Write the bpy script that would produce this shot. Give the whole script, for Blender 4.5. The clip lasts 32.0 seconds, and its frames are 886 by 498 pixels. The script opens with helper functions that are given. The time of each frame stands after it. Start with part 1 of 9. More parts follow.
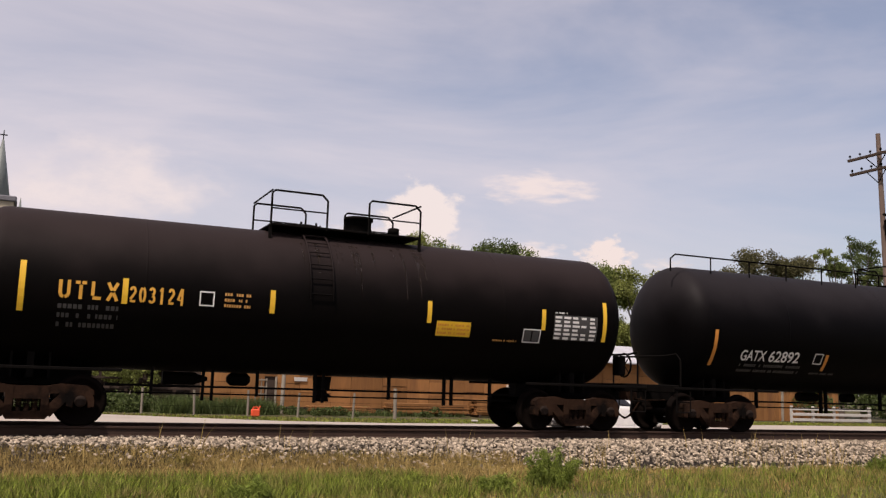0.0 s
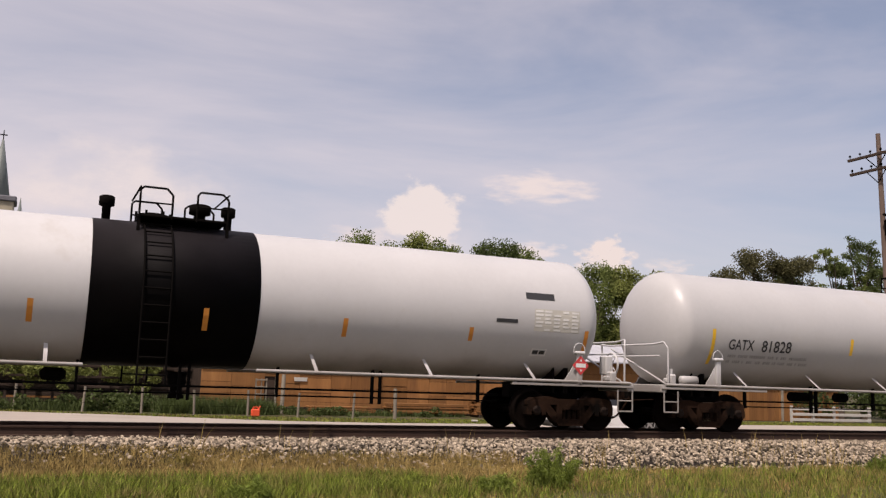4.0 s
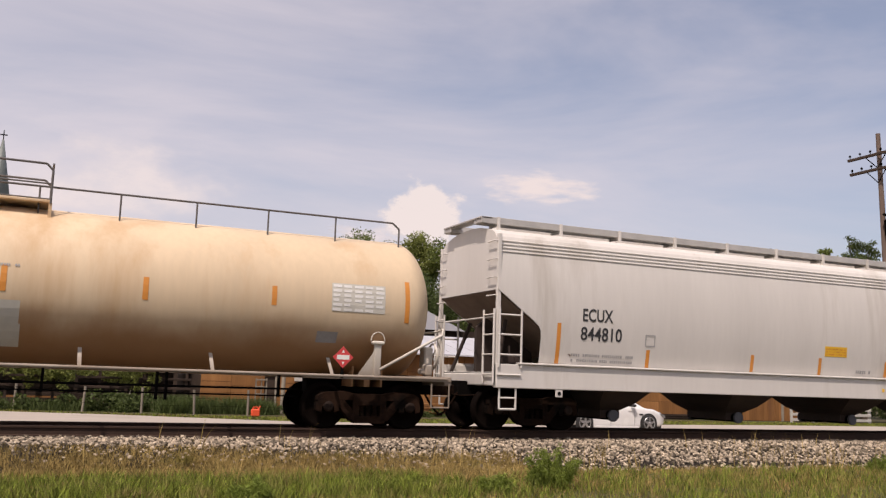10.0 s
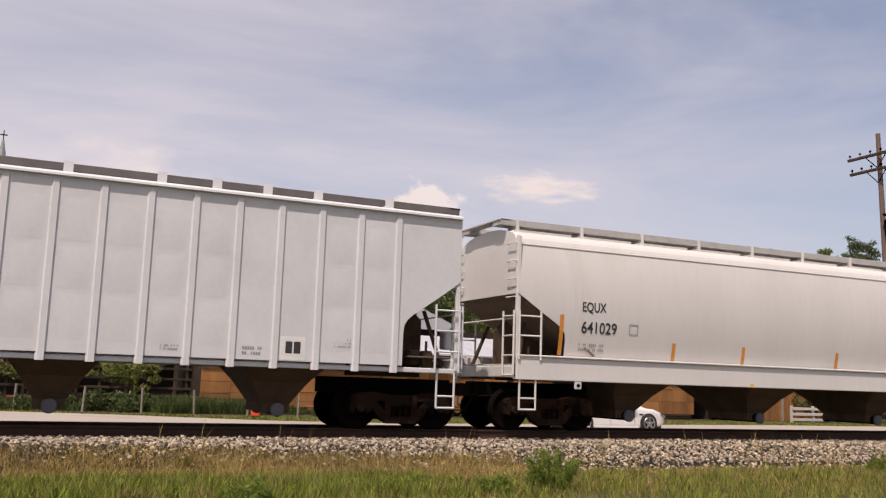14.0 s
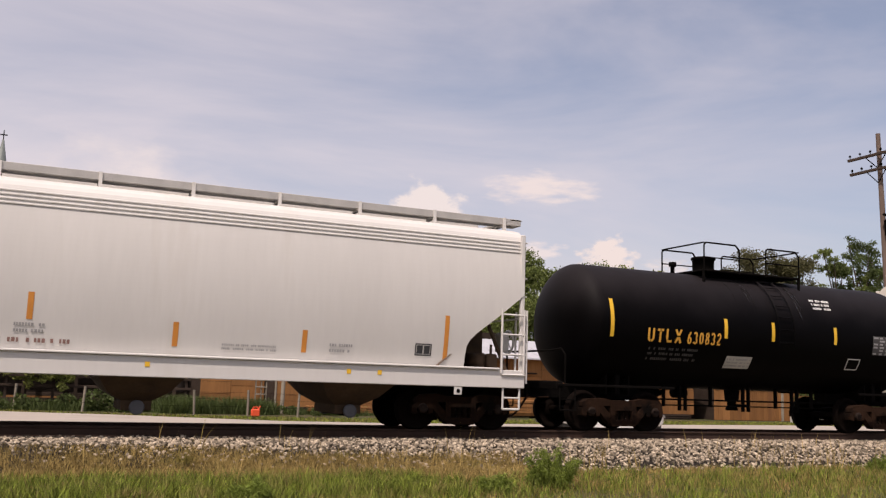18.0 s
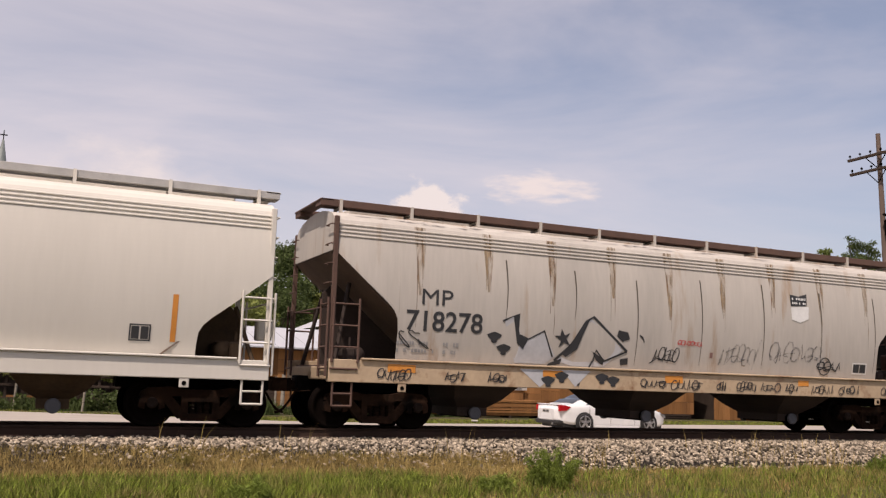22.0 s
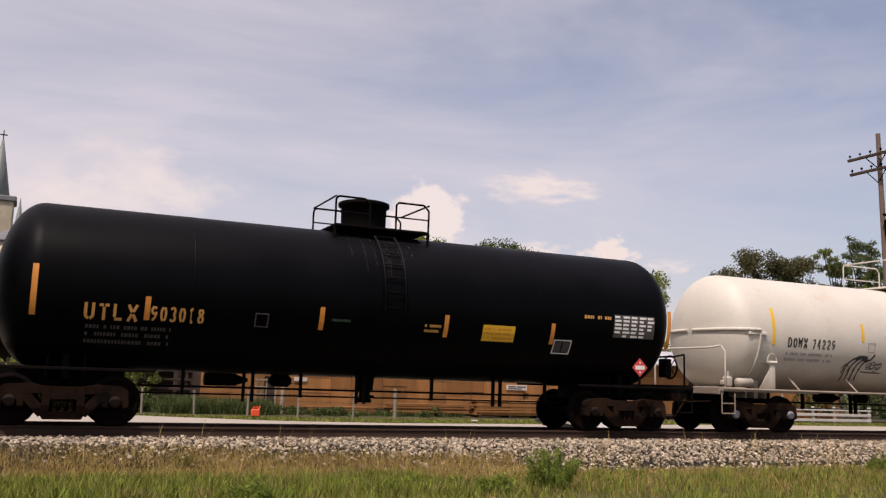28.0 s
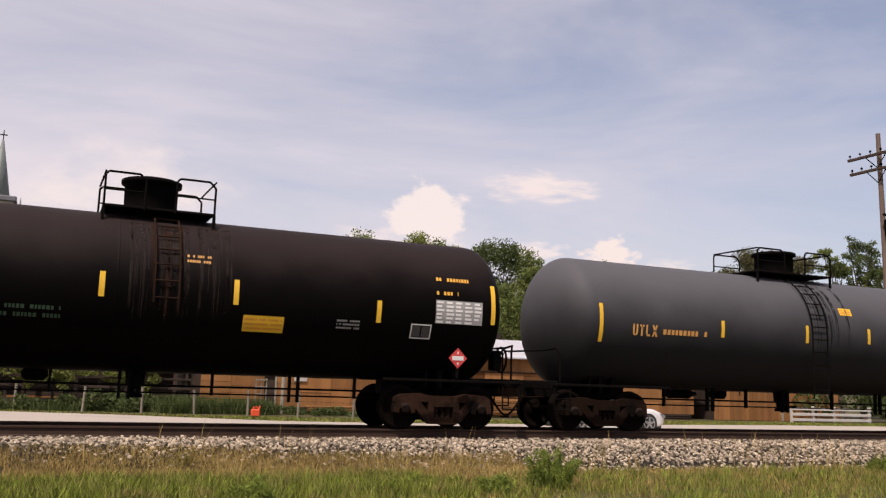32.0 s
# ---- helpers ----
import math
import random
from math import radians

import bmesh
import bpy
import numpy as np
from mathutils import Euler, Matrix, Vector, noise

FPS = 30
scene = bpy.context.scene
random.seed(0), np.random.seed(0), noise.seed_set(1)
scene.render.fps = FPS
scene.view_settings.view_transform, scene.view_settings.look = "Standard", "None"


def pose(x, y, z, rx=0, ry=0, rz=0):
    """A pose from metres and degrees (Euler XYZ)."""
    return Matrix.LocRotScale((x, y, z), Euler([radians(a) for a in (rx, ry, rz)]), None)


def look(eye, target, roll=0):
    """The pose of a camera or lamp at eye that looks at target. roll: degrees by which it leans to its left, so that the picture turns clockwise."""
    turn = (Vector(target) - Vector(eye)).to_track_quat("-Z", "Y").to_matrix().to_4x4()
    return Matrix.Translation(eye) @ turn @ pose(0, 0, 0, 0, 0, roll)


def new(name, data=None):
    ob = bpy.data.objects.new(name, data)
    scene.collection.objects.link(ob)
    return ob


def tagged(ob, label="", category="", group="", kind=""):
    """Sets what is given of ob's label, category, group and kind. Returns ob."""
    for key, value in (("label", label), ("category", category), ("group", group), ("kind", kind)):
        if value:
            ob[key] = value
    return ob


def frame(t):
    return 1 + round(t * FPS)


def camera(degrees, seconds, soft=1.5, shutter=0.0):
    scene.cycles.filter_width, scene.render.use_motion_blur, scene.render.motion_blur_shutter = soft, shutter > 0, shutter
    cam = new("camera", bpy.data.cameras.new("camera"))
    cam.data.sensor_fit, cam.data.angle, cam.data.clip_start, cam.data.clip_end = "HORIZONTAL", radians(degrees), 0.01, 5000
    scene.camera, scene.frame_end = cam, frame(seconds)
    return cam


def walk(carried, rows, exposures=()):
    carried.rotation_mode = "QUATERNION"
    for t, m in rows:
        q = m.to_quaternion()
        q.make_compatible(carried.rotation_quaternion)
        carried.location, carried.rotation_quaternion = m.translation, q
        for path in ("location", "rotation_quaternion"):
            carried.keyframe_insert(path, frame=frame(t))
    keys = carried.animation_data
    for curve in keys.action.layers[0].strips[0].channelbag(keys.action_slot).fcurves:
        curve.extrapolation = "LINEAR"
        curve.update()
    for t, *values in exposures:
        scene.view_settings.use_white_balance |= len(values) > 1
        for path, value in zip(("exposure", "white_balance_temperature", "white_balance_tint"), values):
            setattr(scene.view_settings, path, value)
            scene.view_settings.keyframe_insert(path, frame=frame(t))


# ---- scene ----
# ---- camera: one still stand beside the line ----
import itertools
cam = camera(51.65, 32.0, soft=1.3)
EYE = Vector((0.0, -19.134, 1.01))
YAW, TILT, LEAN = radians(23.926), radians(8.275), 1.851
AIM = EYE + Vector((math.sin(YAW) * math.cos(TILT), math.cos(YAW) * math.cos(TILT), math.sin(TILT)))
walk(cam, [(0.0, look(EYE, AIM, LEAN)), (32.0, look(EYE, AIM, LEAN))], exposures=[(t, stops, 7000, 20) for t, stops in ((0.0, -0.28), (0.6, -0.13), (1.2, -0.02), (2.0, 0.06), (3.0, -0.08), (4.0, -0.34), (8.0, -0.22), (9.0, -0.28), (12.0, -0.3), (18.0, -0.3), (19.0, -0.32), (20.0, -0.22), (22.0, -0.3), (24.0, -0.32), (25.0, -0.2), (28.0, -0.30), (28.6, -0.22), (29.0, -0.15), (29.5, -0.27), (30.0, -0.29), (31.0, -0.29), (31.5, -0.35), (32.0, -0.20))])

# ---- light: hazy sky and a high sun behind the camera's left shoulder ----
SUN_AT = Vector((-0.42, -0.41, 1.0)).normalized()
SUN_UP = math.asin(SUN_AT.z)
SUN_TURN = math.atan2(SUN_AT.x, SUN_AT.y)
sun = new("sun", bpy.data.lights.new("sun", "SUN"))
sun.matrix_basis = look(SUN_AT * 200, (0, 0, 0))
sun.data.energy, sun.data.angle, sun.data.color = 5.0, radians(0.6), (1.0, 0.945, 0.87)


def make_world():
    w = bpy.data.worlds.new("sky")
    scene.world = w
    w.use_nodes = True
    n, l = w.node_tree.nodes, w.node_tree.links
    n.clear()
    out, bg = n.new("ShaderNodeOutputWorld"), n.new("ShaderNodeBackground")
    sky = n.new("ShaderNodeTexSky")
    sky.sky_type, sky.sun_disc = "NISHITA", False
    sky.sun_elevation, sky.sun_rotation = SUN_UP, SUN_TURN
    sky.air_density, sky.dust_density, sky.ozone_density = 1.0, 2.0, 1.5
    co = n.new("ShaderNodeTexCoord")
    # long thin veils of high cloud: the direction, squeezed upward
    mp = n.new("ShaderNodeMapping")
    mp.inputs["Scale"].default_value = (0.9, 0.9, 3.4)
    mp.inputs["Rotation"].default_value = (radians(9), radians(-5), 0)
    n1 = n.new("ShaderNodeTexNoise")
    n1.inputs["Scale"].default_value, n1.inputs["Detail"].default_value = 1.9, 6
    n1.inputs["Roughness"].default_value, n1.inputs["Distortion"].default_value = 0.55, 0.6
    ramp = n.new("ShaderNodeValToRGB")
    ramp.color_ramp.elements[0].position, ramp.color_ramp.elements[1].position = 0.28, 0.75
    ramp.color_ramp.elements[0].color, ramp.color_ramp.elements[1].color = (0.14, 0.14, 0.14, 1), (0.90, 0.90, 0.90, 1)
    mix = n.new("ShaderNodeMix")
    mix.data_type = "RGBA"
    mix.inputs["B"].default_value = (6.7, 6.6, 7.1, 1)
    l.new(co.outputs["Generated"], mp.inputs["Vector"])
    l.new(mp.outputs["Vector"], n1.inputs["Vector"])
    # the veils thicken towards the west and thin out eastward
    sep = n.new("ShaderNodeSeparateXYZ")
    l.new(co.outputs["Generated"], sep.inputs["Vector"])
    thick = n.new("ShaderNodeMath")
    thick.operation = "MULTIPLY_ADD"
    thick.inputs[1].default_value = -0.30
    l.new(sep.outputs["X"], thick.inputs[0])
    l.new(n1.outputs["Fac"], thick.inputs[2])
    lift = n.new("ShaderNodeMath")
    lift.operation = "ADD"
    lift.inputs[1].default_value = 0.10
    l.new(thick.outputs[0], lift.inputs[0])
    l.new(lift.outputs[0], ramp.inputs["Fac"])
    l.new(ramp.outputs["Color"], mix.inputs["Factor"])
    gain = n.new("ShaderNodeHueSaturation")
    gain.inputs["Saturation"].default_value, gain.inputs["Value"].default_value = 0.95, 1.22
    l.new(sky.outputs["Color"], gain.inputs["Color"])
    l.new(gain.outputs["Color"], mix.inputs["A"])
    l.new(mix.outputs["Result"], bg.inputs["Color"])
    bg.inputs["Strength"].default_value = 0.132
    l.new(bg.outputs["Background"], out.inputs["Surface"])


make_world()


# ---- materials ----
def mat(name, color, rough=0.6, metal=0.0, vary=0.12, scale=3.0, fine=40.0, bump=0.0, stain=None, stain_scale=1.2, stain_at=0.55,
        random=0.0, island=0.0, streak=False, spec=0.5, glow=None, coat=0.0, height_tint=None):
    """Painted, rusted or grown surfaces: base colour with broad and fine variation, optional stains, relief and per-piece change."""
    m = bpy.data.materials.new(name)
    m.use_nodes = True
    n, l = m.node_tree.nodes, m.node_tree.links
    b = n["Principled BSDF"]
    b.inputs["Metallic"].default_value, b.inputs["Specular IOR Level"].default_value = metal, spec
    b.inputs["Coat Weight"].default_value = coat
    co = n.new("ShaderNodeTexCoord")
    mp = n.new("ShaderNodeMapping")
    l.new(co.outputs["Object"], mp.inputs["Vector"])
    broad, grain = n.new("ShaderNodeTexNoise"), n.new("ShaderNodeTexNoise")
    broad.inputs["Scale"].default_value, broad.inputs["Detail"].default_value = scale, 4
    grain.inputs["Scale"].default_value, grain.inputs["Detail"].default_value = fine, 3
    l.new(mp.outputs["Vector"], broad.inputs["Vector"])
    l.new(mp.outputs["Vector"], grain.inputs["Vector"])
    if streak:
        mp.inputs["Scale"].default_value = (1.0, 1.0, 0.12)
    add = n.new("ShaderNodeMath")
    add.operation = "MULTIPLY_ADD"
    l.new(grain.outputs["Fac"], add.inputs[0])
    add.inputs[1].default_value = 0.5
    l.new(broad.outputs["Fac"], add.inputs[2])
    val = n.new("ShaderNodeMapRange")
    val.inputs["From Min"].default_value, val.inputs["From Max"].default_value = 0.45, 1.05
    val.inputs["To Min"].default_value, val.inputs["To Max"].default_value = 1 - vary, 1 + vary
    l.new(add.outputs[0], val.inputs["Value"])
    last = val.outputs["Result"]
    for amount, source in ((random, "object"), (island, "island")):
        if amount:
            if source == "object":
                r = n.new("ShaderNodeObjectInfo").outputs["Random"]
            else:
                r = n.new("ShaderNodeNewGeometry").outputs["Random Per Island"]
            k = n.new("ShaderNodeMapRange")
            k.inputs["To Min"].default_value, k.inputs["To Max"].default_value = 1 - amount, 1 + amount
            l.new(r, k.inputs["Value"])
            t = n.new("ShaderNodeMath")
            t.operation = "MULTIPLY"
            l.new(last, t.inputs[0])
            l.new(k.outputs["Result"], t.inputs[1])
            last = t.outputs[0]
    base = n.new("ShaderNodeMix")
    base.data_type, base.blend_type = "RGBA", "MULTIPLY"
    base.inputs["Factor"].default_value = 1.0
    base.inputs["A"].default_value = (*color, 1)
    l.new(last, base.inputs["B"])
    color_out = base.outputs["Result"]
    if stain:
        sn = n.new("ShaderNodeTexNoise")
        sn.inputs["Scale"].default_value, sn.inputs["Detail"].default_value = stain_scale, 6
        sn.inputs["Roughness"].default_value = 0.62
        l.new(mp.outputs["Vector"], sn.inputs["Vector"])
        sr = n.new("ShaderNodeMapRange")
        sr.inputs["From Min"].default_value, sr.inputs["From Max"].default_value = stain_at, stain_at + 0.17
        l.new(sn.outputs["Fac"], sr.inputs["Value"])
        sm = n.new("ShaderNodeMix")
        sm.data_type = "RGBA"
        sm.inputs["B"].default_value = (*stain, 1)
        l.new(sr.outputs["Result"], sm.inputs["Factor"])
        l.new(color_out, sm.inputs["A"])
        color_out = sm.outputs["Result"]
    if height_tint:
        # a wash between two ragged levels: rust stain, belly dirt and shade, painted sheen
        tone, high, low = height_tint
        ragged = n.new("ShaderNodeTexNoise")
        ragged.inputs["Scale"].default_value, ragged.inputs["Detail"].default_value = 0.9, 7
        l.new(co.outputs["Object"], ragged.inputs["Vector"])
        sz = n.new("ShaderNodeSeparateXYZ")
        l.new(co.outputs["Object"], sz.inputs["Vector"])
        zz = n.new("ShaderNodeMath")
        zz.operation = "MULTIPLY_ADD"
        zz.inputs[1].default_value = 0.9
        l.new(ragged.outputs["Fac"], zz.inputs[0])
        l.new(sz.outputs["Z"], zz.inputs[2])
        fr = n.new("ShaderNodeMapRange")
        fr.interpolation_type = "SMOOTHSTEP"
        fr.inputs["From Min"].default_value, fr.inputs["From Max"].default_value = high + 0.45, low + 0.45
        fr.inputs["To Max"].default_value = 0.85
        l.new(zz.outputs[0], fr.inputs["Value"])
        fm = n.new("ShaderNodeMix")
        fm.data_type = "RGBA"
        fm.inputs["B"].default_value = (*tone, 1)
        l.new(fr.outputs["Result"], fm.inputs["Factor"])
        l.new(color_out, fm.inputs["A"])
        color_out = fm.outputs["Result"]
    l.new(color_out, b.inputs["Base Color"])
    rr = n.new("ShaderNodeMapRange")
    rr.inputs["To Min"].default_value, rr.inputs["To Max"].default_value = max(0.02, rough - 0.12), min(1, rough + 0.12)
    l.new(broad.outputs["Fac"], rr.inputs["Value"])
    l.new(rr.outputs["Result"], b.inputs["Roughness"])
    if bump:
        bp = n.new("ShaderNodeBump")
        bp.inputs["Strength"].default_value, bp.inputs["Distance"].default_value = 1.0, bump
        l.new(add.outputs[0], bp.inputs["Height"])
        l.new(bp.outputs["Normal"], b.inputs["Normal"])
    if glow:
        b.inputs["Emission Color"].default_value, b.inputs["Emission Strength"].default_value = (*glow, 1), 1.0
    return m


def leafy(m, share=0.4):
    """Thin leaves also pass light through from behind."""
    n, l = m.node_tree.nodes, m.node_tree.links
    b = n["Principled BSDF"]
    tr, mx = n.new("ShaderNodeBsdfTranslucent"), n.new("ShaderNodeMixShader")
    l.new(b.inputs["Base Color"].links[0].from_socket, tr.inputs["Color"])
    mx.inputs[0].default_value = share
    l.new(b.outputs["BSDF"], mx.inputs[1])
    l.new(tr.outputs["BSDF"], mx.inputs[2])
    l.new(mx.outputs[0], n["Material Output"].inputs["Surface"])
    return m


def thin_film(m, share):
    """A stain so thin that the paint shows through in upright streaks."""
    n, l = m.node_tree.nodes, m.node_tree.links
    tr, mx = n.new("ShaderNodeBsdfTransparent"), n.new("ShaderNodeMixShader")
    co, mp, no, rg = n.new("ShaderNodeTexCoord"), n.new("ShaderNodeMapping"), n.new("ShaderNodeTexNoise"), n.new("ShaderNodeMapRange")
    mp.inputs["Scale"].default_value = (6.0, 6.0, 0.9)
    no.inputs["Scale"].default_value, no.inputs["Detail"].default_value = 1.6, 5
    rg.inputs["From Min"].default_value, rg.inputs["From Max"].default_value = 0.36, 0.64
    rg.inputs["To Max"].default_value = share
    l.new(co.outputs["Object"], mp.inputs["Vector"])
    l.new(mp.outputs["Vector"], no.inputs["Vector"])
    l.new(no.outputs["Fac"], rg.inputs["Value"])
    l.new(rg.outputs["Result"], mx.inputs[0])
    l.new(tr.outputs[0], mx.inputs[1])
    l.new(n["Principled BSDF"].outputs[0], mx.inputs[2])
    l.new(mx.outputs[0], n["Material Output"].inputs["Surface"])
    return m


def glass_mat(name, color=(0.02, 0.025, 0.03)):
    m = bpy.data.materials.new(name)
    m.use_nodes = True
    b = m.node_tree.nodes["Principled BSDF"]
    b.inputs["Base Color"].default_value, b.inputs["Roughness"].default_value = (*color, 1), 0.04
    b.inputs["Specular IOR Level"].default_value = 0.6
    return m


# black tanks: sky sheen on the upper flanks is put into the colour
BLACK = mat("black_tank_paint", (0.0014, 0.0011, 0.0012), 0.55, vary=0.25, scale=1.2, fine=14, spec=0.05, streak=True, height_tint=((0.0195, 0.0168, 0.0182), 2.55, 3.9))
BLACK_WARM = mat("worn_black_tank_paint", (0.0022, 0.0016, 0.0014), 0.6, vary=0.25, scale=1.0, fine=12, spec=0.05, streak=True, height_tint=((0.0265, 0.0190, 0.0185), 2.5, 3.9))
NAVY = mat("blue_black_tank_paint", (0.0012, 0.0013, 0.0019), 0.45, vary=0.25, scale=1.2, fine=12, streak=True, spec=0.05, height_tint=((0.0062, 0.0060, 0.0076), 2.8, 4.0))
# the pale top is reflected sky, painted in by height over near-black paint
GREYTANK = mat("grey_black_tank_paint_with_sheen", (0.018, 0.0175, 0.019), 0.6, vary=0.15, scale=0.8, fine=12, stain=(0.013, 0.0125, 0.014), stain_scale=0.6, spec=0.08, height_tint=((0.094, 0.094, 0.102), 1.8, 3.8))
# white bellies: the height wash holds dirt and underside shade in one tone
WHITE = mat("white_tank_paint", (0.52, 0.515, 0.51), 0.38, vary=0.05, scale=0.8, fine=9, stain=(0.44, 0.42, 0.395), stain_scale=0.8, stain_at=0.6, spec=0.4, height_tint=((0.24, 0.215, 0.19), 1.65, 0.95))
WHITE_DULL = mat("dulled_white_tank_paint", (0.455, 0.45, 0.445), 0.38, vary=0.05, scale=0.8, fine=9, stain=(0.44, 0.42, 0.395), stain_scale=0.8, stain_at=0.6, spec=0.4, height_tint=((0.24, 0.215, 0.19), 1.65, 0.95))
CREAM = mat("rust_tinged_cream_paint", (0.61, 0.475, 0.32), 0.5, vary=0.10, scale=0.7, fine=9, stain=(0.53, 0.365, 0.215), stain_scale=0.9, stain_at=0.52, streak=True, spec=0.3, height_tint=((0.30, 0.14, 0.055), 2.3, 1.5))
# brown belly wash: road dirt, with shade painted into the same tone
IVORY = mat("ivory_tank_paint", (0.57, 0.535, 0.47), 0.5, vary=0.07, scale=0.8, fine=9, stain=(0.52, 0.44, 0.35), stain_scale=0.9, stain_at=0.6, spec=0.3, height_tint=((0.17, 0.125, 0.09), 1.75, 0.95))
HOP_GREY = mat("light_grey_hopper_paint", (0.60, 0.57, 0.53), 0.55, vary=0.06, scale=0.6, fine=10, stain=(0.41, 0.37, 0.32), stain_scale=0.6, stain_at=0.58, streak=True, spec=0.3)
HOP_WHITE = mat("off_white_hopper_paint", (0.62, 0.60, 0.57), 0.5, vary=0.05, scale=0.6, fine=10, stain=(0.55, 0.52, 0.475), stain_scale=0.6, stain_at=0.6, streak=True, spec=0.3)
HOP_CREAM = mat("warm_white_hopper_paint", (0.635, 0.595, 0.525), 0.5, vary=0.05, scale=0.6, fine=10, stain=(0.565, 0.52, 0.44), stain_scale=0.6, stain_at=0.6, streak=True, spec=0.3)
HOP_RIB = mat("chalky_grey_hopper_paint", (0.60, 0.605, 0.61), 0.6, vary=0.07, scale=0.9, fine=10, stain=(0.53, 0.53, 0.53), stain_scale=1.0, stain_at=0.6, spec=0.3)
HOP_OLD = mat("weathered_grey_hopper_paint", (0.485, 0.445, 0.395), 0.65, vary=0.12, scale=1.1, fine=12, stain=(0.33, 0.21, 0.12), stain_scale=1.6, stain_at=0.58, streak=True, spec=0.2)
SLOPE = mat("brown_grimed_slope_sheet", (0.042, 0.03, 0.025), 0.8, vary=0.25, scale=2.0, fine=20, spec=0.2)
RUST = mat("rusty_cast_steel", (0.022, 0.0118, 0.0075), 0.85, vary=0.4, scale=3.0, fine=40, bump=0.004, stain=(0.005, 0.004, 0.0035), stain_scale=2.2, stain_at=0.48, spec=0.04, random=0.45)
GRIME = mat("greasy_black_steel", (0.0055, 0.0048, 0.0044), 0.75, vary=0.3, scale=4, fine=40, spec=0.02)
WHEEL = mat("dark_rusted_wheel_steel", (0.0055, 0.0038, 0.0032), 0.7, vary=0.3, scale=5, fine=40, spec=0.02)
CAP_PALE = mat("bare_grey_bearing_cap", (0.20, 0.205, 0.23), 0.55, vary=0.3, fine=60)
CAP = mat("rusted_bearing_cap", (0.020, 0.0135, 0.0105), 0.8, vary=0.3, fine=60, spec=0.1)
OUTLET = mat("blue_grey_outlet_cap", (0.085, 0.09, 0.105), 0.7, vary=0.2, fine=60)
STEEL = mat("galvanised_grating_steel", (0.40, 0.385, 0.365), 0.6, vary=0.18, fine=60, metal=0.1)
DARKGRATE = mat("weathered_dark_grating", (0.10, 0.09, 0.085), 0.75, vary=0.2)
RUSTGRATE = mat("rusted_brown_grating", (0.10, 0.055, 0.04), 0.85, vary=0.25)
ORANGE = mat("faded_orange_reflective_tape", (0.62, 0.24, 0.04), 0.5, vary=0.12, fine=30)
YELLOW = mat("yellow_reflective_tape", (0.78, 0.46, 0.03), 0.45, vary=0.08, fine=30)
Y_PAINT = mat("stencil_yellow_paint", (0.72, 0.36, 0.045), 0.6, vary=0.15, fine=30)
O_PAINT = mat("faded_orange_stencil_paint", (0.60, 0.30, 0.08), 0.6, vary=0.15, fine=30)
W_PAINT = mat("white_stencil_paint", (0.70, 0.69, 0.66), 0.6, vary=0.12, fine=30)
DIM_PAINT = mat("dulled_white_stencil_paint", (0.05, 0.047, 0.046), 0.7, vary=0.2, fine=30)
K_PAINT = mat("black_stencil_paint", (0.03, 0.03, 0.032), 0.6, vary=0.2, fine=30)
GREY_PAINT = mat("grey_stencil_paint", (0.30, 0.295, 0.29), 0.6, vary=0.2, fine=30)
RED_PAINT = mat("placard_red", (0.55, 0.05, 0.05), 0.5, vary=0.1)
GREEN_PAINT = mat("dull_green_stencil_paint", (0.03, 0.065, 0.035), 0.7, vary=0.25, fine=30)
PATCH = mat("pale_grey_touch_up_paint", (0.52, 0.50, 0.44), 0.6, vary=0.08, fine=10)
RUN_RUST = thin_film(mat("rust_run_stain", (0.20, 0.105, 0.05), 0.8, vary=0.35, scale=5, fine=30, spec=0.1), 0.85)
RUN_PALE = thin_film(mat("pale_rust_run_stain", (0.34, 0.245, 0.15), 0.8, vary=0.2, scale=5, fine=30, spec=0.1), 0.7)
SPILL = thin_film(mat("grey_spill_stain", (0.0175, 0.016, 0.0165), 0.6, vary=0.3, scale=3, fine=20, spec=0.2), 0.55)
SPILL_PALE = thin_film(mat("pale_grey_spill_stain", (0.050, 0.050, 0.056), 0.6, vary=0.3, scale=3, fine=20, spec=0.2), 0.5)
SPILL_RUST = thin_film(mat("rust_brown_spill_stain", (0.045, 0.020, 0.011), 0.8, vary=0.4, scale=4, fine=25, spec=0.05), 0.6)
SPILL_BROWN = thin_film(mat("brown_spill_stain", (0.019, 0.012, 0.0095), 0.6, vary=0.3, scale=3, fine=20, spec=0.2), 0.55)
SEAM_DARK = mat("dark_seam_line", (0.10, 0.085, 0.07), 0.8, vary=0.3, fine=30, spec=0.1)
SPRAY = mat("silver_grey_spray", (0.47, 0.47, 0.48), 0.5, vary=0.12, fine=14)
FADED_RED = mat("faded_dull_red_paint", (0.24, 0.13, 0.11), 0.7, vary=0.15, fine=20)
OLD_SILL = mat("rust_washed_sill_paint", (0.46, 0.345, 0.23), 0.7, vary=0.15, scale=1.5, fine=14, stain=(0.24, 0.13, 0.07), stain_scale=2.2, stain_at=0.55, spec=0.2)
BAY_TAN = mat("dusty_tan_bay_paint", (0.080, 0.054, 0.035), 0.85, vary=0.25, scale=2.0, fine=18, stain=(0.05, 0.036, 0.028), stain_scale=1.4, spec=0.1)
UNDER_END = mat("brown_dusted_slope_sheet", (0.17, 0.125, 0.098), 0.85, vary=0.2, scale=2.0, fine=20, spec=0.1)


